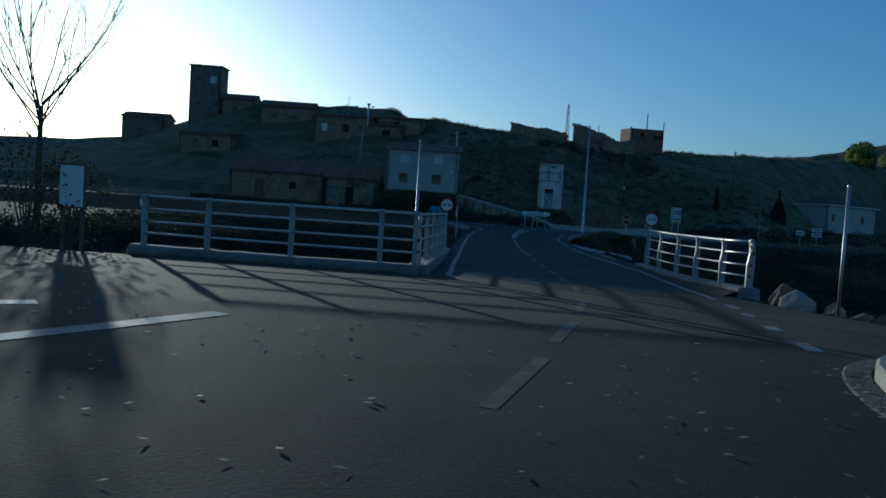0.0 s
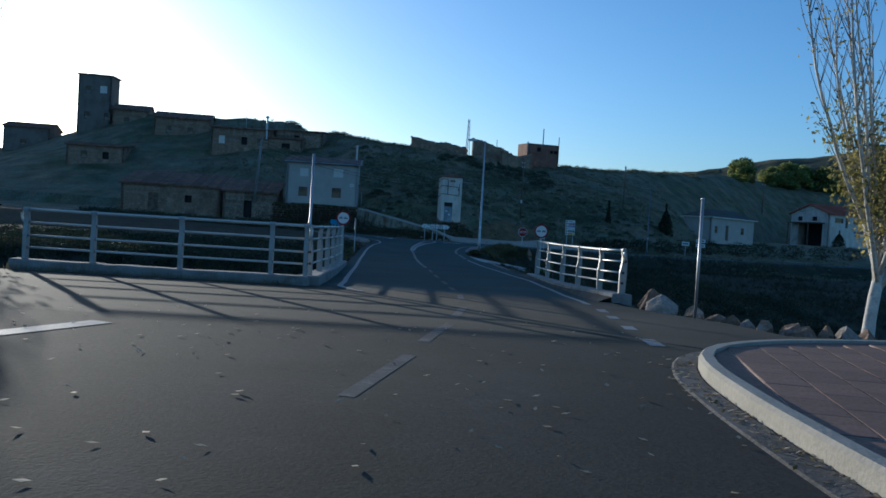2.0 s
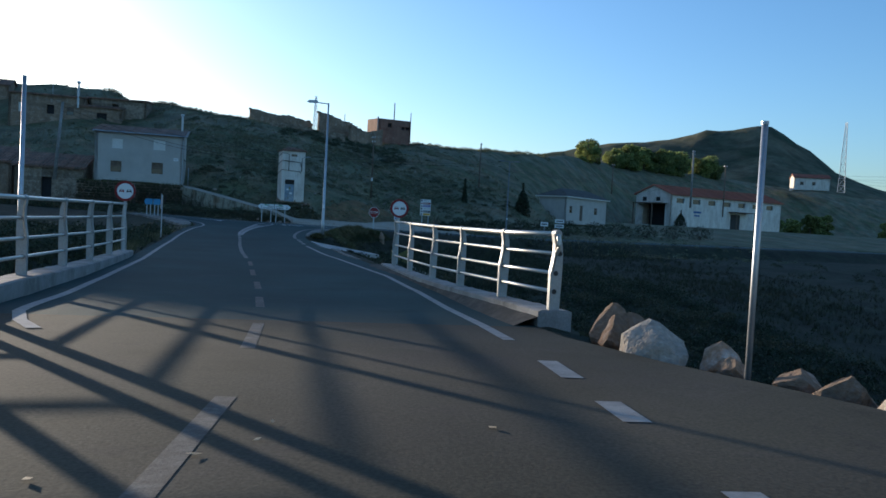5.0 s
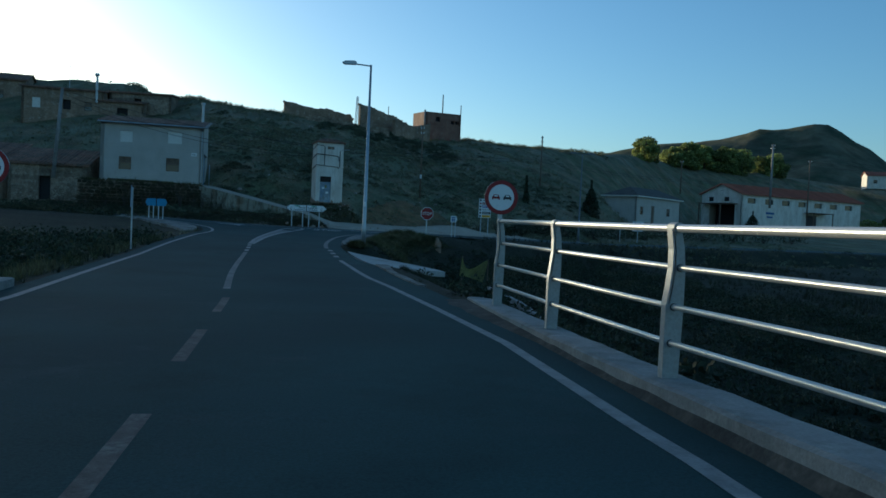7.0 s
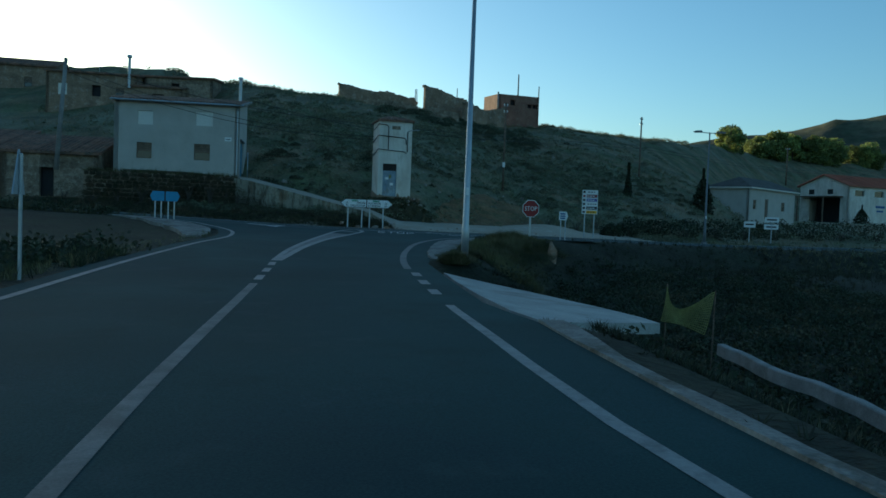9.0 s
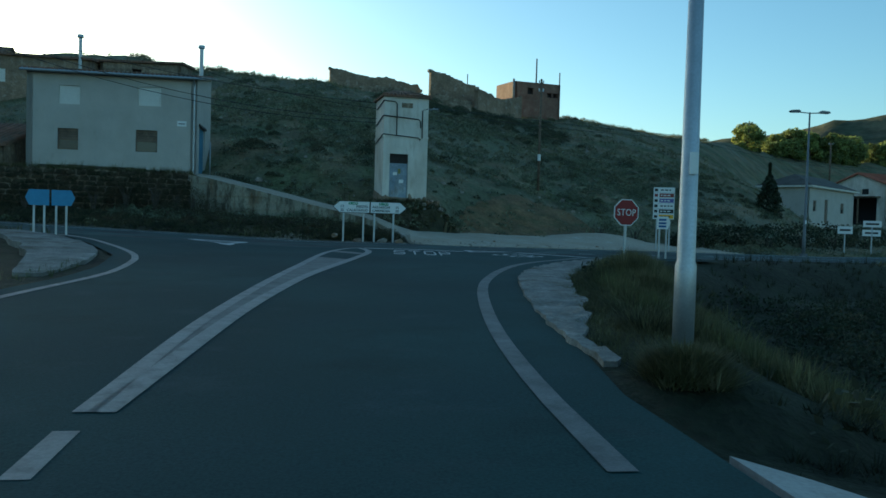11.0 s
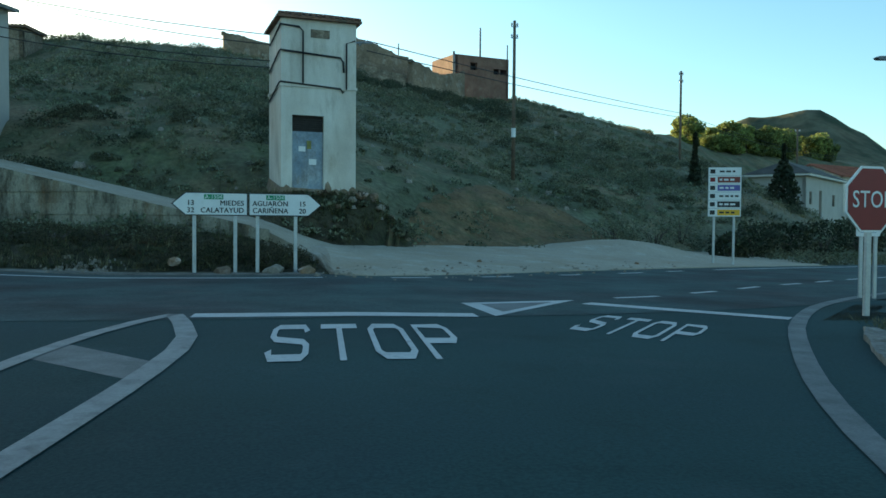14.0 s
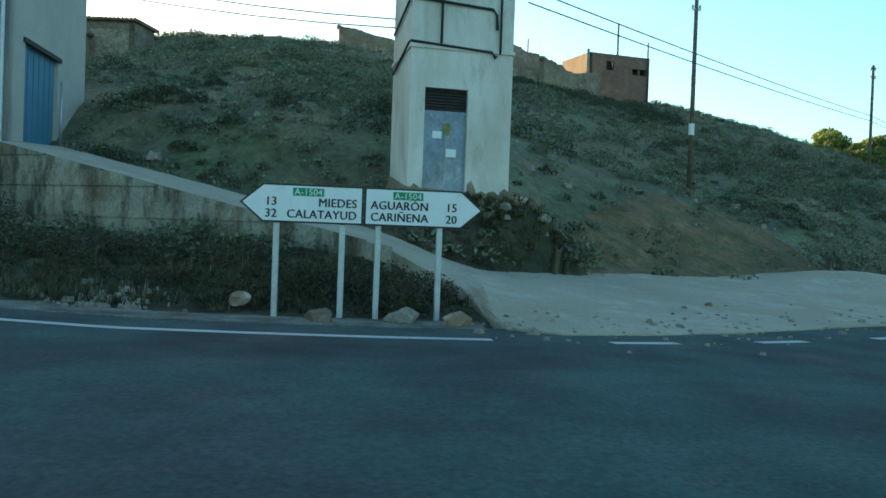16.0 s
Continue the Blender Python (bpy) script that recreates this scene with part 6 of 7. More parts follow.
def barn():
    t = thing("barn", "long whitewashed barn with a red tile roof and high vents", "barn")
    W, L, H, R = 10, 37, 6.3, 1.9
    yard = part("wall", wall_with_holes(0, W, -.6, H, [(2.0, 8.4, -.6, 4.3), (1.7, 3.0, 4.85, 5.75), (5.6, 6.9, 4.85, 5.75)], .35), WHITEWASH, t)
    part("gable", Mesh().prism([(0, H), (W, H), (W / 2, H + R)], .35), WHITEWASH, t)
    part("gable", Mesh().prism([(0, -.6), (W, -.6), (W, H), (W / 2, H + R), (0, H)], .35).moved(pose(0, L - .35, 0)), WHITEWASH, t)
    part("opening", Mesh().box(1.6, 2.5, -.6, 8.8, 2.6, 4.4), DARK, t, "dark barn entrance")
    for x in (1.7, 5.6):
        part("window", Mesh().box(x, .2, 4.85, x + 1.3, .25, 5.75), GLASS_DK, t)
    part("canopy", Mesh().box(.6, -2.0, 4.35, 9.0, 0, 4.5), WOOD, t)
    for x in (1.0, 6.4):
        part("canopy_post", Mesh().box(x - .1, -1.9, -.6, x + .1, -1.7, 4.34), WOOD, t)
    holes = [(1.6 + k * 5.0, 4.0 + k * 5.0, 4.6, 5.6) for k in range(7)]
    sd = wall_with_holes(0, L, -.6, H, holes, .35).moved(Matrix.Translation((W, 0, 0)) @ pose(0, 0, 0, 0, 0, 90))
    part("wall", sd, WHITEWASH, t)
    for a, b, c, d in holes:
        part("window", Mesh().box(W - .3, a, c, W - .25, b, d), GLASS_DK, t)
    part("wall", Mesh().box(0, .35, -.6, .35, L - .35, H), WHITEWASH, t)
    roof = part("roof", Mesh().prism([(-.5, H - .15), (W / 2, H + R), (W + .5, H - .15), (W + .5, H + .05), (W / 2, H + R + .2), (-.5, H + .05)], L + .8).moved(pose(0, -.4, 0)), ROOF_RED, t)
    rows = Mesh()
    for k in range(90):
        y = -.3 + k * (L + .6) / 89
        rows.tube([(-.5, y, H + .05), (W / 2, y, H + R + .2), (W + .5, y, H + .05)], .1, 5)
    part("tile_cover", rows, ROOF_RED, roof)
    part("lean_to", Mesh().box(W, 18.5, 3.4, W + 2.2, 25, 3.55), WOOD, t, "dark lean-to roof")
    for y in (18.7, 24.8):
        part("canopy_post", Mesh().box(W + 2.0, y - .08, -.6, W + 2.16, y + .08, 3.39), WOOD, t)
    part("gate", Mesh().box(W - .06, 19.2, -.6, W + .05, 22.4, 3.0), VENT, t, "dark barn gate")
    part("bar", Mesh().box(W + .01, 7, 2.7, W + .03, 9.4, 3.1), SIGN_BLUE, t)
    part("bar", Mesh().box(W + .01, 7.3, 2.0, W + .03, 9.0, 2.3), SIGN_BLUE, t)
    t.matrix_world = pose(91.2, 187.6, 2.9, 0, 0, -70) @ Matrix.Scale(1.14, 4)


ROOF_RED = mat("red_tile", (0.32, 0.12, 0.075), 0.9, var=0.2, scale=0.8, fine=8, bump=0.4, spots=[((0.18, 0.09, 0.06), 0.8, 0.58)], island=0.15)
barn()
simple_building("white_house", "white house far off on the slope", 186, 258, 19.5, -25, 12, 8, 3.6, WHITEWASH, ROOF_RED, [(2, 1, 1.2, 1.2, "glass"), (6, 1, 1.2, 1.2, "glass")], 1.4, "gable")
# ---- far hills ----
FAR = mat("far_hill", (0.09, 0.095, 0.065), 0.95, var=0.3, scale=0.012, fine=0.09, bump=0.6, dist=2.0, spots=[((0.14, 0.12, 0.075), 0.01, 0.55), ((0.045, 0.06, 0.035), 0.03, 0.52)], spec=0.1)


def far_hill(name, cx, cy, ridge, r_along, r_across, turn, label, seed):
    """A long hill: a ridge profile swept down to both sides."""
    nx, ny = 90, 40
    vs = []
    for j in range(ny + 1):
        for i in range(nx + 1):
            u, v = i / nx, j / ny * 2 - 1
            h = float(np.interp(u, [q[0] for q in ridge], [q[1] for q in ridge]))
            f = max(0, 1 - abs(v)) ** 1.15
            x, y = (u - .5) * 2 * r_along, v * r_across
            z = h * f + f * h * .10 * noise.noise((x * .012 + seed, y * .012, 1)) + .05 * f * h * noise.noise((x * .05, y * .05, seed))
            vs.append((x, y, z - 2))
    n = nx + 1
    me = bpy.data.meshes.new(name)
    me.from_pydata(vs, [], [(j * n + i, j * n + i + 1, (j + 1) * n + i + 1, (j + 1) * n + i) for j in range(ny) for i in range(nx)])
    ob = part(name, me, FAR, smooth=True)
    ob.matrix_world = pose(cx, cy, 0, 0, 0, turn)
    tagged(ob, label, "hill", kind="structure")


far_hill("far_hill", 398, 712, [(0, 8), (.15, 42), (.29, 66), (.37, 80), (.47, 95), (.53, 102), (.56, 110), (.58, 99), (.62, 66), (.7, 34), (1, 8)], 520, 260, -32, "distant dark wooded hill with a pointed top", 3)
far_hill("far_hill", 900, 700, [(0, 6), (.3, 24), (.6, 30), (1, 10)], 500, 240, -60, "distant low hill", 8)


# ---- plants ----
rng = np.random.default_rng(5)


def cards(centres, sizes, tilt=1.0):
    """Small leaf-shaped quads with random turn; returns vertices and faces."""
    n = len(centres)
    a = rng.normal(size=(n, 3))
    a /= np.linalg.norm(a, axis=1)[:, None]
    b = np.cross(a, rng.normal(size=(n, 3)))
    b /= np.linalg.norm(b, axis=1)[:, None]
    s = sizes[:, None]
    v = np.stack([centres - a * s, centres + b * s * .55, centres + a * s, centres - b * s * .55], 1).reshape(-1, 3)
    f = np.arange(4 * n).reshape(-1, 4)
    return v, f


def blades(bases, heights, per, spread, width):
    """Tufts of thin upright blades."""
    n = len(bases) * per
    p = np.repeat(bases, per, 0)
    h = np.repeat(heights, per) * rng.uniform(.5, 1.1, n)
    ang = rng.uniform(0, 2 * np.pi, n)
    d = np.stack([np.cos(ang), np.sin(ang), 0 * ang], 1)
    root = p + d * (rng.uniform(0, 1, n) * spread * .4)[:, None]
    tip = root + d * (rng.uniform(.1, 1, n) * spread)[:, None] + np.stack([0 * h, 0 * h, h], 1)
    side = np.stack([-np.sin(ang), np.cos(ang), 0 * ang], 1) * (width * rng.uniform(.6, 1.3, n))[:, None]
    v = np.stack([root - side, root + side, tip], 1).reshape(-1, 3)
    return v, np.arange(3 * n).reshape(-1, 3)


def mesh_np(name, v, f):
    me = bpy.data.meshes.new(name)
    k = f.shape[1]
    me.vertices.add(len(v))
    me.vertices.foreach_set("co", v.astype(np.float32).ravel())
    me.loops.add(f.size)
    me.loops.foreach_set("vertex_index", f.astype(np.int32).ravel())
    me.polygons.add(len(f))
    me.polygons.foreach_set("loop_start", (np.arange(len(f)) * k).astype(np.int32))
    me.update(calc_edges=True)
    return me


def free_of_things(x, y):
    """Whether wild plants may stand here."""
    if on_road(x, y) or (abs(y - main_y(x)) < 4.9):
        return False
    if -10 < x < 22 and dirt_low(x) - .5 < y < dirt_up(x) + .15:
        return False
    if 11 < y < 30.5 and x < lerp(y, RIGHT_LINE) + 1.5 and x > 0:
        return False
    if 2.6 < x < 5.8 and 81.0 < y < 84 or -15.2 < x < -6 and 82.3 < y < 92 or -21.5 < x < -15 and 82.4 < y < 88:
        return False
    if x > 3.8 and y < 5.8 or y < 12 and x < 6 or (4 < x < 8.4 and 39.8 < y < 47.3):
        return False
    if 4 < x < 13 and y > 63.8 and y < main_y(x) + 4.9:
        return False
    if x < 11 and 49 < y < 66 and x < lerp(y, RIGHT_LINE) + (1.9 if y < 52.5 else 2.0):
        return False
    return True


def scatter(n, x0, x1, y0, y1, dens=None):
    out = []
    xs, ys = rng.uniform(x0, x1, n), rng.uniform(y0, y1, n)
    for x, y in zip(xs, ys):
        if dens is not None and rng.random() > dens(x, y):
            continue
        if free_of_things(x, y):
            out.append((x, y, ground_z(x, y) - .03))
    return np.array(out)


def patchy(x, y):
    return .35 + .65 * sstep(-.15, .25, noise.noise((x * .12, y * .12, 11)))


def bare_slope(x, y):
    """Fewer plants on the ochre cutting right of the tower."""
    if 5.5 < x < 16.5 and y < 91:
        return .13
    return patchy(x, y)


def build_grass():
    b = scatter(26000, -34, 46, 75, 128, bare_slope)
    v, f = blades(b, rng.uniform(.15, .45, len(b)), 7, .22, .012)
    tagged(part("hill_grass", mesh_np("hill_grass", v, f), GRASS), "dry tufted grass over the hillside", "grass", kind="stuff")
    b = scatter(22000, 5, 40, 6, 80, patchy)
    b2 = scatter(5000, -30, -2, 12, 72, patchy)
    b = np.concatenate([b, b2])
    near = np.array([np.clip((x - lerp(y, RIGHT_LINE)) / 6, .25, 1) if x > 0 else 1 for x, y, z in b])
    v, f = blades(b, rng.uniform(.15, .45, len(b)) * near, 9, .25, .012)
    tagged(part("field_grass", mesh_np("field_grass", v, f), SHADED_GRASS), "dry grass in the ditch and fields, shade put into its colour", "grass", kind="stuff")
    # verges close to the road
    pts = []
    for y in np.arange(53.5, 62.5, .06):
        x = lerp(y, RIGHT_LINE) + 2.1 + abs(rng.normal()) * .9
        pts.append((x, y, ground_z(x, y) - .03))
    for y in np.arange(29.5, 58, .1):
        x = lerp(y, LEFT_LINE) - .62 - abs(rng.normal()) * .6
        pts.append((x, y, ground_z(x, y) - .03))
    for y in np.arange(29.5, 40, .08):
        x = lerp(y, RIGHT_LINE) + 1.9 + abs(rng.normal()) * .5
        pts.append((x, y, ground_z(x, y) - .03))
    for x in np.arange(-7.6, -1.3, .05):
        pts.append((x, 11.5 - rng.uniform(0, .06), road_z(x, 11.5) - .02))
    pts = np.array(pts)
    v, f = blades(pts, rng.uniform(.08, .22, len(pts)), 9, .12, .006)
    tagged(part("verge_grass", mesh_np("verge_grass", v, f), GRASS), "rough grass along the road edges", "grass", kind="stuff")

    # olive tussocks on the banks beside the junction, and on the bank under the walls
    pts = []
    for _ in range(4200):
        y = rng.uniform(48.5, 65.5)
        x = lerp(y, RIGHT_LINE) + rng.uniform(lerp(y, [(48, 2.6), (53, 1.9), (58, 2.1)]), 3.5)
        if free_of_things(x, y):
            pts.append((x, y, ground_z(x, y) - .04))
    for _ in range(6000):
        y = rng.uniform(29.5, 67)
        x = lerp(y, LEFT_LINE) - rng.uniform(.65, 9)
        if free_of_things(x, y):
            pts.append((x, y, ground_z(x, y) - .04))
    pts = np.array(pts)
    v, f = blades(pts, rng.uniform(.14, .42, len(pts)), 10, .26, .012)
    tagged(part("bank_grass", mesh_np("bank_grass", v, f), OLIVE), "olive tussock grass on the road banks", "grass", kind="stuff")
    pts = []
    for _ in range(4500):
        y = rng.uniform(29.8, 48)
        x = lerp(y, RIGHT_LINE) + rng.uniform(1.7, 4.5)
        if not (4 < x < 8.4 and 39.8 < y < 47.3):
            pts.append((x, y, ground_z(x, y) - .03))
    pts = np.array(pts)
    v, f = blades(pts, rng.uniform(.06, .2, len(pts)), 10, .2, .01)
    tagged(part("ditch_grass", mesh_np("ditch_grass", v, f), SHADED_GRASS), "short grass beside the road edge, darkened by shade in its colour", "grass", kind="stuff")


def shrub_cloud(spots, r0, r1, per, leaf, squash=.75):
    cs, ss = [], []
    for x, y, z in spots:
        r = rng.uniform(r0, r1)
        d = rng.normal(size=(per, 3))
        d /= np.linalg.norm(d, axis=1)[:, None]
        rad = r * rng.uniform(.35, 1, per) ** .6
        p = d * rad[:, None] * [1, 1, squash]
        p[:, 2] = np.abs(p[:, 2]) * 1.1
        cs.append(p + [x, y, z])
        ss.append(rng.uniform(.6, 1.3, per) * leaf)
    return cards(np.concatenate(cs), np.concatenate(ss))


PALE_SCRUB = mat("pale_scrub", (0.21, 0.22, 0.17), 0.85, trans=0.2, var=0.25, scale=0.3, fine=3, bump=0.0, island=0.4)
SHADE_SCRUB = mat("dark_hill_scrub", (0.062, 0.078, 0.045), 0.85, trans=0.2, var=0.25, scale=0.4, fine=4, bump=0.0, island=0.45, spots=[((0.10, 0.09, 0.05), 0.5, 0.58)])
BRAMBLE = mat("bramble", (0.065, 0.062, 0.034), 0.8, trans=0.2, var=0.3, scale=0.5, fine=5, bump=0.0, island=0.5, spots=[((0.10, 0.055, 0.03), 0.5, 0.56), ((0.035, 0.05, 0.02), 0.8, 0.55)])


def build_scrub():
    b = np.concatenate([scatter(3400, -34, 60, 77, 150, bare_slope), scatter(5200, -10, 26, 78, 110, bare_slope)])
    v, f = shrub_cloud(b, .14, .55, 64, .06)
    tagged(part("hill_scrub", mesh_np("hill_scrub", v, f), SCRUB), "low grey-green scrub dotted over the hill", "shrubs", kind="stuff")
    b = scatter(2400, -14, 30, 79, 116, bare_slope)
    v, f = shrub_cloud(b, .1, .32, 36, .05)
    tagged(part("hill_scrub", mesh_np("hill_scrub", v, f), PALE_SCRUB), "pale grey herb clumps over the hill", "shrubs", kind="stuff")
    # Dense brambles whose dark colour also carries the ditch's shade.
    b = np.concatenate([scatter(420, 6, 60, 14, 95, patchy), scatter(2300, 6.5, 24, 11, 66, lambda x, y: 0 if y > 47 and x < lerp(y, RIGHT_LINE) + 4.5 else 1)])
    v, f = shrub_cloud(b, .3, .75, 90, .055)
    tagged(part("field_scrub", mesh_np("field_scrub", v, f), LEAF_DK), "dark brambles in the ditch and field, deepened for shade", "shrubs", kind="stuff")
    b = np.concatenate([scatter(150, 3, 20, 111, 121), scatter(22, -6, 3, 85, 91), scatter(60, 14, 34, 92, 118), scatter(30, -18, -2, 92, 118)])
    v, f = shrub_cloud(b, .4, 1.0, 420, .045, .6)
    tagged(part("hill_scrub", mesh_np("hill_scrub", v, f), SHADE_SCRUB), "dark green bushes scattered over the hill", "shrubs", kind="stuff")
    b = []
    for _ in range(900):
        x = rng.uniform(-19, 4.0)
        y = rng.uniform(main_y(x) + 5.5, 82)
        if y < (dirt_low(x) - .7 if x > -6.2 else lerp(x, [(-15.4, 80.4), (-6.2, 82.2)])):
            b.append((x, y, bank_z(x, y) - .05))
    v, f = shrub_cloud(np.array(b), .1, .34, 130, .022)
    tagged(part("bank_scrub", mesh_np("bank_scrub", v, f), BRAMBLE), "dark brown-green brambles on the bank below the walls", "shrubs", kind="stuff")
    b = np.concatenate([scatter(1100, -30, -3, 13, 66, patchy), scatter(1700, -24, -3.5, 33, 64), scatter(900, -30, -9, 60, 70)])
    v, f = shrub_cloud(b, .3, .9, 90, .07)
    tagged(part("field_scrub", mesh_np("field_scrub", v, f), LEAF_DK), "dark brambles left of the road", "shrubs", kind="stuff")


def bush(x, y, z, r, h, label, material=None, leaf=.06, per=900, group="bushes", sparse=False):
    t = thing("bush", label, "bush", group)
    rr = random.Random(int(x * 100) % 997)
    br = Mesh()
    for k in range(9):
        a, l = rr.uniform(0, 6.3), rr.uniform(.4, .9)
        br.tube([(0, 0, -.15), (math.cos(a) * r * .3 * l, math.sin(a) * r * .3 * l, h * .45), (math.cos(a) * r * .7 * l, math.sin(a) * r * .7 * l, h * .9 * l)], [.03, .02, .006], 5)
    part("twig_frame", br, BARK_DK, t)
    d = rng.normal(size=(per, 3))
    d /= np.linalg.norm(d, axis=1)[:, None]
    lump = np.array([1 + .35 * noise.noise((q[0] * 1.7 + x, q[1] * 1.7, q[2] * 1.7)) for q in d])
    p = d * (rng.uniform(.3, 1, per) ** .5 * lump)[:, None] * [r, r, h * .5] + [0, 0, h * .5]
    v, f = cards(p, rng.uniform(.6, 1.3, per) * leaf)
    part("foliage", mesh_np("foliage", v, f), material or LEAF_DK, t)
    t.matrix_world = pose(x, y, z)
    return t


def tussock(x, y, z, r, h):
    """A mound of long fine grass."""
    t = thing("tussock", "soft straw and olive grass tussock above the ditch", "grass", "tussocks by the curve")
    for nm, mt, n in (("straw", GRASS, 110), ("green_tuft", OLIVE, 190)):
        d, a = r * np.sqrt(rng.uniform(0, 1, n)), rng.uniform(0, 6.283, n)
        b = np.stack([d * np.cos(a), d * np.sin(a), h * .45 * (1 - (d / r) ** 2)], 1)
        v, f = blades(b, rng.uniform(.3, .55, n) * h, 22, .3, .007)
        part(nm, mesh_np(nm, v, f), mt, t)
    t.matrix_world = pose(x, y, z)


def limb(m, p, d, length, r, depth, rr, tips, up=.12, kids=(2, 3), spread=.5):
    """A branch that bends upwards and forks."""
    pts, rad = [p], [r]
    n = 5
    q, dd = Vector(p), Vector(d).normalized()
    for k in range(n):
        dd = (dd + Vector((rr.uniform(-.1, .1), rr.uniform(-.1, .1), up))).normalized()
        q = q + dd * length / n
        pts.append(q.copy())
        rad.append(r * (1 - .6 * (k + 1) / n))
        if depth <= 1:
            tips.append(q.copy())
    m.tube(pts, rad, 7 if r > .03 else 5)
    if depth:
        for _ in range(rr.randint(*kids)):
            k = rr.randint(2, n)
            nd = (dd + Vector((rr.gauss(0, spread), rr.gauss(0, spread), rr.uniform(0, .4)))).normalized()
            limb(m, pts[k], nd, length * rr.uniform(.5, .75), rad[k] * .7, depth - 1, rr, tips, up, kids, spread)


def poplar():
    t = thing("poplar_tree", "pale-barked young poplar with sparse yellowing leaves", "tree")
    rr = random.Random(12)
    trunk = Mesh()
    trunk.tube([(-.08, 0, -.3), (-.06, 0, .0), (-.03, .01, .4), (.02, .02, .8), (.06, .02, 1.05), (.09, .02, 1.3)], [.14, .115, .1, .098, .092, .075], 12)
    part("trunk", trunk, BARK, t, smooth=True)
    stems, br, tips = Mesh(), Mesh(), []
    for k in range(17):
        a = 3.0 + k * 2.4 + rr.uniform(-.25, .25)
        lean = .08 + 1.0 * ((k * .618 + .1) % 1)
        p = Vector((.06, .02, .85 + .045 * k))
        d = Vector((math.cos(a) * lean, math.sin(a) * lean * .8, 1)).normalized()
        length, r0, n = rr.uniform(4.6, 6.6), rr.uniform(.03, .052), 11
        pts, rad = [p.copy()], [r0]
        for i in range(n):
            d = (d + Vector((rr.uniform(-.05, .05) - .05 * d.x, rr.uniform(-.05, .05) - .05 * d.y, .05))).normalized()
            p = p + d * length / n
            pts.append(p.copy())
            rad.append(r0 * (1 - .8 * (i + 1) / n))
            if i > 0:                         # short upright shoots all along the stem
                for _ in range(3):
                    q = rr.uniform(0, 6.3)
                    limb(br, p - d * rr.uniform(0, .4), d + Vector((math.cos(q) * .55, math.sin(q) * .55, .1)), rr.uniform(.35, 1.0), rr.uniform(.006, .011), 0, rr, tips, .1)
        stems.tube(pts, rad, 8)
    part("branchwork", stems, BARK, t, "pale rising stems", smooth=True)
    part("twig_frame", br, LIMB, t)
    pts = np.array([tuple(q) for q in tips])
    low = pts[:, 2]
    keep = rng.random(len(pts)) < np.clip(1.25 - np.abs(low - 2.3) * .62, .05, 1) * .85
    pts = np.repeat(pts[keep], 8, 0)
    pts = pts + rng.normal(size=pts.shape) * .12
    v, f = cards(pts, rng.uniform(.022, .055, len(pts)))
    part("foliage", mesh_np("foliage", v, f), LEAF_Y, t)
    t.matrix_world = pose(9.15, 7.0, -.05)


def bare_tree(x, y, z, h, seed, label):
    t = thing("bare_tree", label, "tree", "leafless trees")
    rr = random.Random(seed)
    br, tips = Mesh(), []
    part("trunk", Mesh().tube([(0, 0, -.4), (.03, 0, h * .3), (.0, .05, h * .42)], [.2, .14, .11], 10), BARK_DK, t, smooth=True)
    for k in range(13):
        a = k * 2.4
        limb(br, Vector((0, .03, h * rr.uniform(.32, .46))), Vector((math.cos(a) * .9, math.sin(a) * .9, 1)), h * rr.uniform(.3, .46), .05, 3, rr, tips, .06, (3, 4), .45)
    part("branchwork", br, BARK_DK, t)
    t.matrix_world = pose(x, y, z)


def cypress(x, y, z, h, r, label):
    t = thing("cypress", label, "tree", "cypresses")
    part("trunk", Mesh().tube([(0, 0, -.5), (0, 0, h * .5)], [.12, .05], 8), BARK_DK, t)
    n = 2600
    u = rng.uniform(0.02, 1, n)
    prof = np.sin(np.clip(u * 1.15 + .06, 0, 1) ** .6 * np.pi) ** .6 * (1 - u * .35)
    a = rng.uniform(0, 2 * np.pi, n)
    rad = r * prof * rng.uniform(.4, 1.05, n)
    p = np.stack([np.cos(a) * rad, np.sin(a) * rad, u * h], 1)
    v, f = cards(p, rng.uniform(.08, .2, n))
    part("foliage", mesh_np("foliage", v, f), LEAF_DK, t)
    t.matrix_world = pose(x, y, z)


def pine(x, y, z, h, r, seed, label):
    t = thing("pine_tree", label, "tree", "pines on the hill")
    rr = np.random.default_rng(seed)
    part("trunk", Mesh().tube([(0, 0, -1), (rr.uniform(-.2, .2), 0, h * .75)], [.22, .1], 8), BARK_DK, t)
    blobs = 26
    cs = []
    for k in range(blobs):
        a, q, w = rr.uniform(0, 6.3), rr.uniform(.2, 1) ** .5, rr.uniform(.04, .9)
        q *= math.sqrt(max(.05, 1 - (max(w - .35, 0) / .62) ** 2))
        c = np.array([math.cos(a) * q * r * .8, math.sin(a) * q * r * .8, h * w])
        d = rr.normal(size=(130, 3))
        d /= np.linalg.norm(d, axis=1)[:, None]
        cs.append(c + d * (rr.uniform(.3, 1, 130) ** .5)[:, None] * r * rr.uniform(.28, .48) * [1, 1, .7])
    p = np.concatenate(cs)
    v, f = cards(p, rr.uniform(.22, .46, len(p)))
    part("crown", mesh_np("crown", v, f), LEAF_G, t)
    t.matrix_world = pose(x, y, z)


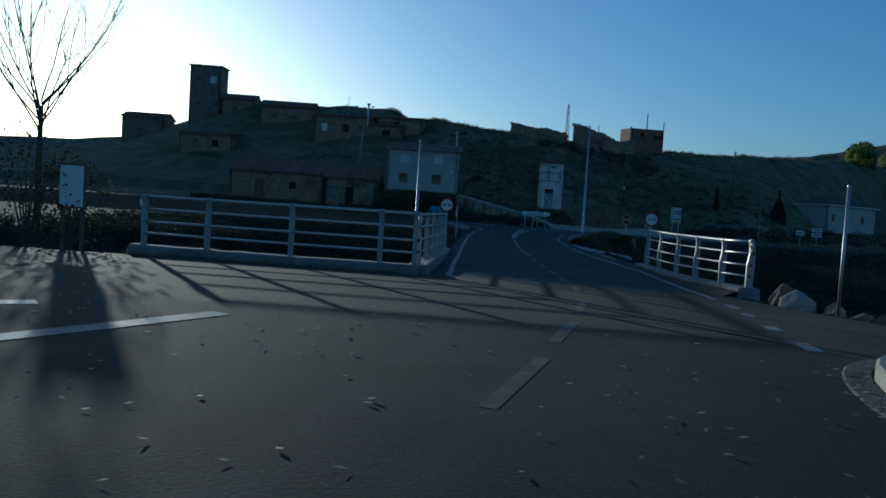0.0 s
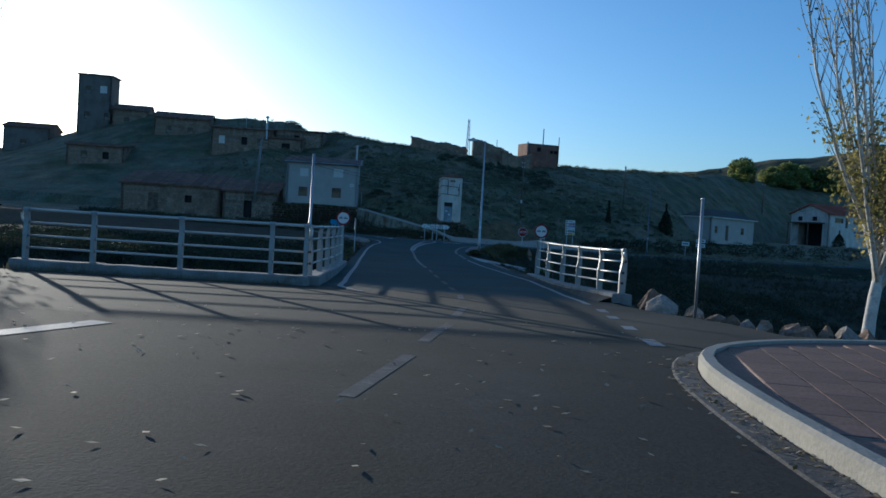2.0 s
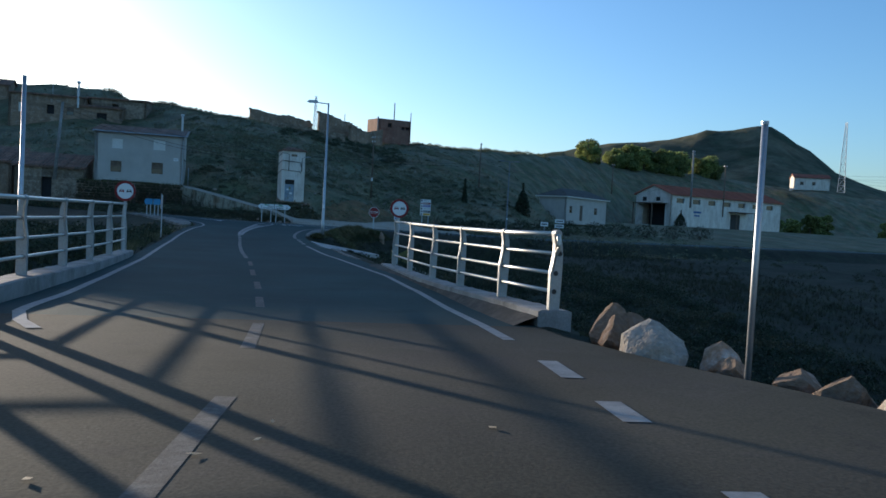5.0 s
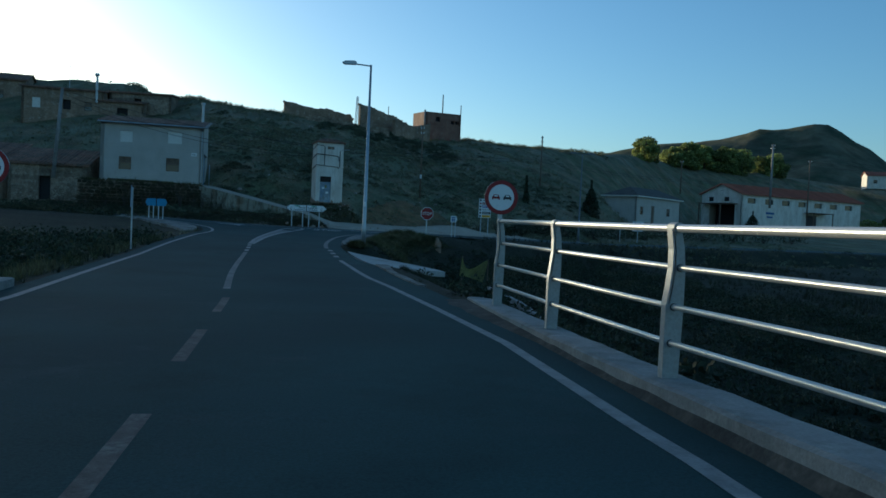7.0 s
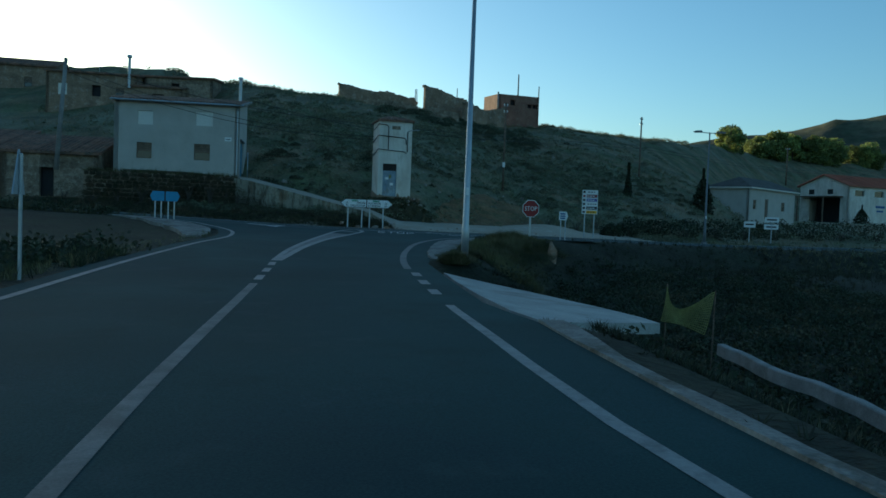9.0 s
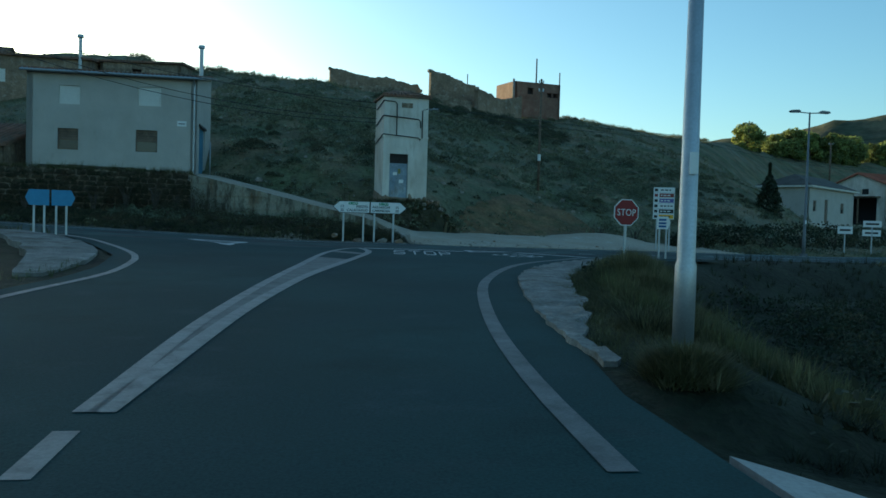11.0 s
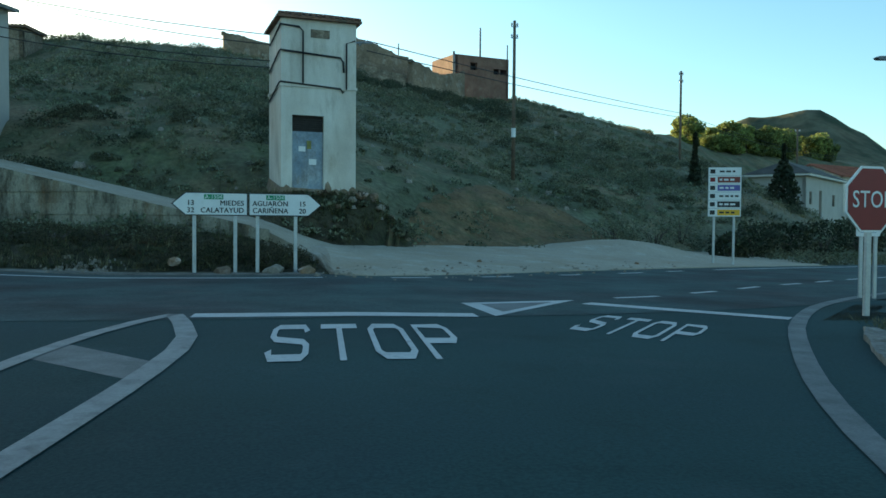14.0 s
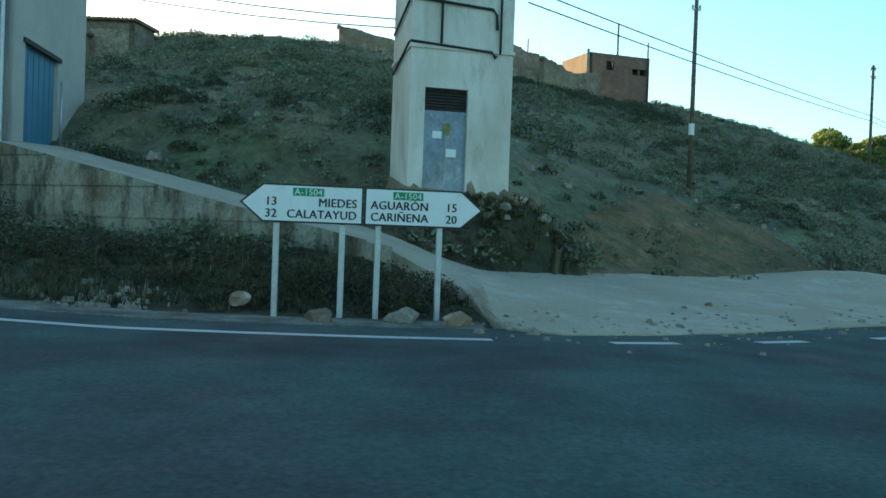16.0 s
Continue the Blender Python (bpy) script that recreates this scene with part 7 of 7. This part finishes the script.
def crest_growth():
    """Tufts and small shrubs that fray the skyline."""
    tufts, shrubs = [], []
    for _ in range(2600):
        x = rng.uniform(-24, 70)
        k = rng.normal() * 1.6
        y = float(np.interp(x, [r[0] for r in CREST], [r[1] for r in CREST])) + k
        tufts.append((x, y, ground_z(x, y) - .05))
        if rng.random() < .055 and not -4 < x < 20:
            shrubs.append((x, y - .8, ground_z(x, y - .8) - .1))
    v, f = blades(np.array(tufts), rng.uniform(.2, .6, len(tufts)), 7, .3, .02)
    tagged(part("crest_grass", mesh_np("crest_grass", v, f), GRASS), "dry grass fringe along the hilltop", "grass", kind="stuff")
    v, f = shrub_cloud(np.array(shrubs), .3, .95, 110, .09)
    tagged(part("crest_scrub", mesh_np("crest_scrub", v, f), SCRUB), "small shrubs along the hilltop", "shrubs", kind="stuff")


def tower_bank():
    """Rough grass on the small bank in front of the tower."""
    pts = []
    for _ in range(700):
        x, y = rng.uniform(1.8, 7.2), rng.uniform(79.6, 81.1)
        if y > dirt_up(x) + .1:
            pts.append((x, y, ground_z(x, y) - .03))
    pts = np.array(pts)
    v, f = blades(pts, rng.uniform(.1, .28, len(pts)), 10, .2, .01)
    tagged(part("bank_grass", mesh_np("bank_grass", v, f), OLIVE), "rough grass on the bank below the tower", "grass", kind="stuff")
    v, f = shrub_cloud(pts[::12], .12, .3, 60, .045)
    tagged(part("bank_scrub", mesh_np("bank_scrub", v, f), BRAMBLE), "small brambles on the bank below the tower", "shrubs", kind="stuff")


def curve_bank():
    """Long straw and olive grass that rises behind the broken shoulder of the curve."""
    for mt, n, h0, h1, lab in ((GRASS, 600, .1, .28, "long straw-coloured grass on the bank of the curve"), (OLIVE, 2100, .1, .3, "long olive grass on the bank of the curve"), (SHADED_GRASS, 900, .12, .3, "dark grass on the bank of the curve")):
        pts = []
        for _ in range(n):
            y = rng.uniform(51.0, 64.2)
            x = lerp(y, [(51, 5.3), (53.5, 5.75), (55, 6.0), (57, 6.5), (60, 7.6), (62, 8.6), (64, 9.6), (66, 11.0)]) + .2 + abs(rng.normal()) * (.5 if mt is GRASS else .75)
            pts.append((x, y, max(ground_z(x, y), road_z(x, y) - .55) - .05))
        v, f = blades(np.array(pts), rng.uniform(h0, h1, len(pts)), 24, .5, .008)
        tagged(part("bank_grass", mesh_np("bank_grass", v, f), mt), lab, "grass", kind="stuff")


def wall_bank():
    """Short dark grass over the bank below the walls, a little heap of pale chippings, and growth on the terrace wall."""
    for mt, n, h0, h1, lab in ((OLIVE, 1900, .06, .2, "short olive grass on the bank below the walls"), (SHADED_GRASS, 2400, .06, .22, "dark grass on the bank below the walls")):
        pts = []
        for _ in range(n):
            x = rng.uniform(-19, 4.0)
            y0 = main_y(x) + 4.75
            y = y0 + 6 * rng.uniform(0, 1) ** 1.3
            if y < (dirt_low(x) - .5 if x > -6.2 else lerp(x, [(-15.4, 80.4), (-6.2, 82.2)])):
                pts.append((x, y, bank_z(x, y) - .03))
        v, f = blades(np.array(pts), rng.uniform(h0, h1, len(pts)), 10, .2, .009)
        tagged(part("bank_grass", mesh_np("bank_grass", v, f), mt), lab, "grass", kind="stuff")
    r, m = random.Random(8), Mesh()
    for _ in range(110):
        x, y, q = r.gauss(-.9, .38), r.gauss(75.0, .3), r.uniform(.02, .06)
        z = bank_z(x, y)
        low = [(x + q * math.cos(1.257 * i) * r.uniform(.7, 1.2), y + q * math.sin(1.257 * i), z - .04) for i in range(5)]
        top = [(x + (a - x) * .6, y + (b - y) * .6, z + q * r.uniform(.3, .7)) for a, b, c in low]
        m.add(low + top, [tuple(range(5, 10))] + [(i, (i + 1) % 5, 5 + (i + 1) % 5, 5 + i) for i in range(5)])
    tagged(part("chippings", m, ROCK_PALE), "small heap of pale stone chippings on the bank", "gravel", kind="stuff")
    b = []
    for _ in range(430):
        u = rng.uniform(0, 1)
        b.append((-15.4 + 9.2 * u, 80.45 + 1.8 * u - rng.uniform(0, .15), rng.uniform(.6, 3.0)))
    v, f = shrub_cloud(np.array(b), .1, .34, 90, .024)
    tagged(part("wall_growth", mesh_np("wall_growth", v, f), BRAMBLE), "brown-green growth hanging over the terrace wall", "shrubs", kind="stuff")
    b = [(-15.4 + 9.2 * u, 80.75 + 1.8 * u + rng.uniform(-.2, .2), 3.0) for u in rng.uniform(0, 1, 420)]
    v, f = blades(np.array(b), rng.uniform(.1, .42, len(b)), 12, .2, .008)
    tagged(part("wall_grass", mesh_np("wall_grass", v, f), OLIVE), "dry grass along the top of the terrace wall", "grass", kind="stuff")


def shoulder_fringe():
    """Short grass that creeps up to the broken shoulder."""
    for mt, n, lab in ((OLIVE, 2200, "short olive grass behind the broken shoulder"), (GRASS, 1100, "short straw grass behind the broken shoulder")):
        pts = []
        for _ in range(n):
            y = rng.uniform(48.6, 66.0)
            a, b = lerp(y, [(48.6, 4.65), (50, 4.62), (52, 5.1), (53.5, 5.45), (55, 5.7), (57, 6.15), (60, 7.2), (62, 8.05), (63.8, 8.7), (66, 9.9)]), lerp(y, [(48.6, 5.6), (51, 5.8), (55, 6.4), (60, 8.0), (64, 10.0), (66, 11.6)])
            x = a + (b - a) * rng.uniform(0, 1)
            pts.append((x, y, max(ground_z(x, y), road_z(x, y) - .3 * sstep(a, b, x)) - .05))
        v, f = blades(np.array(pts), rng.uniform(.06, .16, len(pts)), 14, .22, .008)
        tagged(part("bank_grass", mesh_np("bank_grass", v, f), mt), lab, "grass", kind="stuff")


def hill_stones():
    """Pale stones and debris lying over the slope."""
    r = random.Random(17)
    m = Mesh()
    for x, y, z in scatter(420, -12, 24, 79, 114):
        s = r.uniform(.04, .14) if r.random() < .9 else r.uniform(.15, .3)
        k = 6
        low = [(x + s * math.cos(6.28 * i / k) * r.uniform(.7, 1.2), y + s * math.sin(6.28 * i / k) * r.uniform(.7, 1.2), z - .02) for i in range(k)]
        top = [(x + (a - x) * .55, y + (b - y) * .55, z + s * r.uniform(.5, .9)) for a, b, c in low]
        m.add(low + top, [tuple(range(k, 2 * k))] + [(i, (i + 1) % k, k + (i + 1) % k, k + i) for i in range(k)])
    tagged(part("hill_stones", m, ROCK_PALE), "pale loose stones scattered on the slope", "stones", kind="stuff")


def gravel():
    """Pebbles strewn over the dirt and onto the edge of the asphalt."""
    r = random.Random(23)
    for mt, n, lab in ((ROCK_PALE, 170, "pale pebbles strewn over the dirt apron"), (ROCK, 26, "brown pebbles strewn over the dirt apron")):
        m = Mesh()
        for _ in range(n):
            x = r.uniform(3.6, 15) if r.random() < .6 else r.uniform(3.6, 8)
            y = lerp(x, APRON_NEAR) + r.gauss(.35, .75)
            s = r.uniform(.015, .05) if r.random() < .93 else r.uniform(.05, .1)
            z = max(road_z(x, y) + .006, dirt_z(x, y) + .01 if y > lerp(x, APRON_NEAR) and x > 4.2 else -9)
            k = 5
            low = [(x + s * math.cos(6.28 * i / k) * r.uniform(.7, 1.2), y + s * math.sin(6.28 * i / k) * r.uniform(.7, 1.2), z - .01) for i in range(k)]
            top = [(x + (a - x) * .6, y + (b - y) * .6, z + s * r.uniform(.4, .8)) for a, b, c in low]
            m.add(low + top, [tuple(range(k, 2 * k))] + [(i, (i + 1) % k, k + (i + 1) % k, k + i) for i in range(k)])
        tagged(part("gravel", m, mt), lab, "gravel", kind="stuff")


gravel()
build_grass()
build_scrub()
crest_growth()
tower_bank()
curve_bank()
wall_bank()
shoulder_fringe()
hill_stones()
poplar()
bare_tree(-24.3, 34, -.8, 15.0, 4, "tall leafless tree with fine twigs against the low sun")
for x, y, r, h in ((-10.2, 13.6, 1.1, 2.6), (-12.0, 14.5, 1.4, 3.2), (-14.2, 13.5, 1.5, 3.0), (-17, 14.5, 1.6, 3.4)):
    bush(x, y, -.3, r, h, "dense dark shrub beside the bridge")
for x, y, r, h in ((-14.5, 79.9, .9, 1.5), (-13.2, 80.2, .8, 1.8), (-11.8, 80.6, .9, 1.4), (-10.4, 80.9, .8, 1.7), (-9.0, 81.2, .9, 1.9), (-7.7, 81.2, .8, 2.1), (-6.7, 81.3, .8, 2.0), (-5.9, 80.9, .7, 1.5), (-5.0, 80.2, .7, .9), (-6.6, 79.6, .7, .9), (-5.4, 79.2, .7, .6), (-4.2, 78.4, .8, .55), (-3.0, 77.8, .8, .5), (-1.9, 77.2, .7, .55), (-.8, 77.4, .8, .5), (.4, 77.0, .7, .45), (1.4, 76.2, .8, .6), (2.4, 76.4, .6, .5), (3.2, 75.6, .6, .5), (1.0, 75.4, .5, .35), (2.9, 74.9, .45, .35), (-16.5, 80.5, .9, 1.6)):
    bush(x, y, max(ground_z(x, y), .3) - .1, r, h, "dark tangled bush at the foot of the wall", BRAMBLE, .024, 2000)
for x, y, r, h in ((6.6, 81.0, .6, .5), (16, 87.5, 1.2, 1.2), (18.5, 89, 1.3, 1.4), (20.5, 90.5, 1.3, 1.5)):
    bush(x, y, ground_z(x, y) - .05, r, h, "low scrubby bush on the slope", SCRUB, .06, 700)
for x, y, r, h in ((20.5, 86.5, .9, 1.2), (22.5, 88, 1.2, 1.5), (25, 89.5, 1.3, 1.7), (28, 91, 1.4, 1.8), (31.5, 93, 1.5, 1.9), (35, 95, 1.6, 2.0), (39, 97.5, 1.7, 2.0), (43.5, 99.5, 1.8, 2.0), (48, 102, 1.9, 2.1), (53, 104, 1.9, 2.1), (58.5, 106.5, 2.0, 2.1), (64, 109, 2.0, 2.2)):
    bush(x, y, ground_z(x, y) - .1, r, h, "dark hedge bush beside the main road", group="hedge along the road", per=900, leaf=.1)
for x, y, r, h in ((7.2, 55.6, .6, .7), (7.6, 57.6, .7, .8), (8.5, 60.2, .65, .8), (6.9, 53.4, .5, .5), (5.0, 48.6, .3, .4)):
    tussock(x, y, ground_z(x, y) - .05, r, h)
def lattice_mast(x, y, z0, z1, w, label):
    """A tapering three-legged mast of thin bars."""
    t = thing("lattice_mast", label, "mast")
    n = 10
    def leg(k, u):
        a, r = 2.1 * k + .4, w * (1 - .75 * u)
        return (r * math.cos(a), r * math.sin(a), (z1 - z0) * u)
    for k in range(3):
        part("leg", Mesh().tube([leg(k, 0), leg(k, 1)], w * .07, 5), GALV, t)
    m = Mesh()
    for i in range(n):
        for k in range(3):
            m.tube([leg(k, i / n), leg((k + 1) % 3, (i + 1) / n)], w * .045, 4)
            m.tube([leg(k, i / n), leg((k + 1) % 3, i / n)], w * .045, 4)
    part("bracing", m, GALV, t)
    t.matrix_world = pose(x, y, z0)


lattice_mast(335, 420, 30, 72, 2.6, "far lattice mast on the valley side")
lattice_mast(15.5, 300, 22, 43.8, 1.3, "lattice mast standing behind the hilltop")
cypress(25.6, 98.8, 1.2, 5.2, .5, "slender dark cypress beside the track")
cypress(35.0, 104.5, 1.8, 4.8, 1.2, "dark conical conifer near the small house")
cypress(96.5, 174.5, 1.9, 4.4, 1.7, "dark round conifer beside the barn")
for x, y, r, h in ((62.5, 196, 1.6, 2.6),):
    bush(x, y, ground_z(x, y) - .2, r, h, "lone small tree on the skyline", LEAF_DK, .2, 500)
rp = random.Random(21)
for k in range(2, 30):
    u = k / 29
    x, y = 92 + 36 * u + rp.uniform(-2, 2), 222 + rp.uniform(-8, 10)
    s = 1.0
    while 29.5 + (y - 29.5) * s < float(np.interp(2.5 + (x - 2.5) * s, [r[0] for r in CREST], [r[1] for r in CREST])) - 3 + 4 * (k % 2):
        s += .01
    x, y = 2.5 + (x - 2.5) * s, 29.5 + (y - 29.5) * s
    pine(x, y, ground_z(x, y) - .6, rp.uniform(6.2, 8.4), rp.uniform(3.2, 4.4), 40 + k, "sunlit green pine on the hilltop")
for k in range(9):
    x, y = 126 + 6 * k + rp.uniform(-2, 2), 205 + rp.uniform(-12, 12)
    pine(x, y, ground_z(x, y) - .3, rp.uniform(5, 7), rp.uniform(2.4, 3.4), 70 + k, "dark pine on the slope beyond the barn")
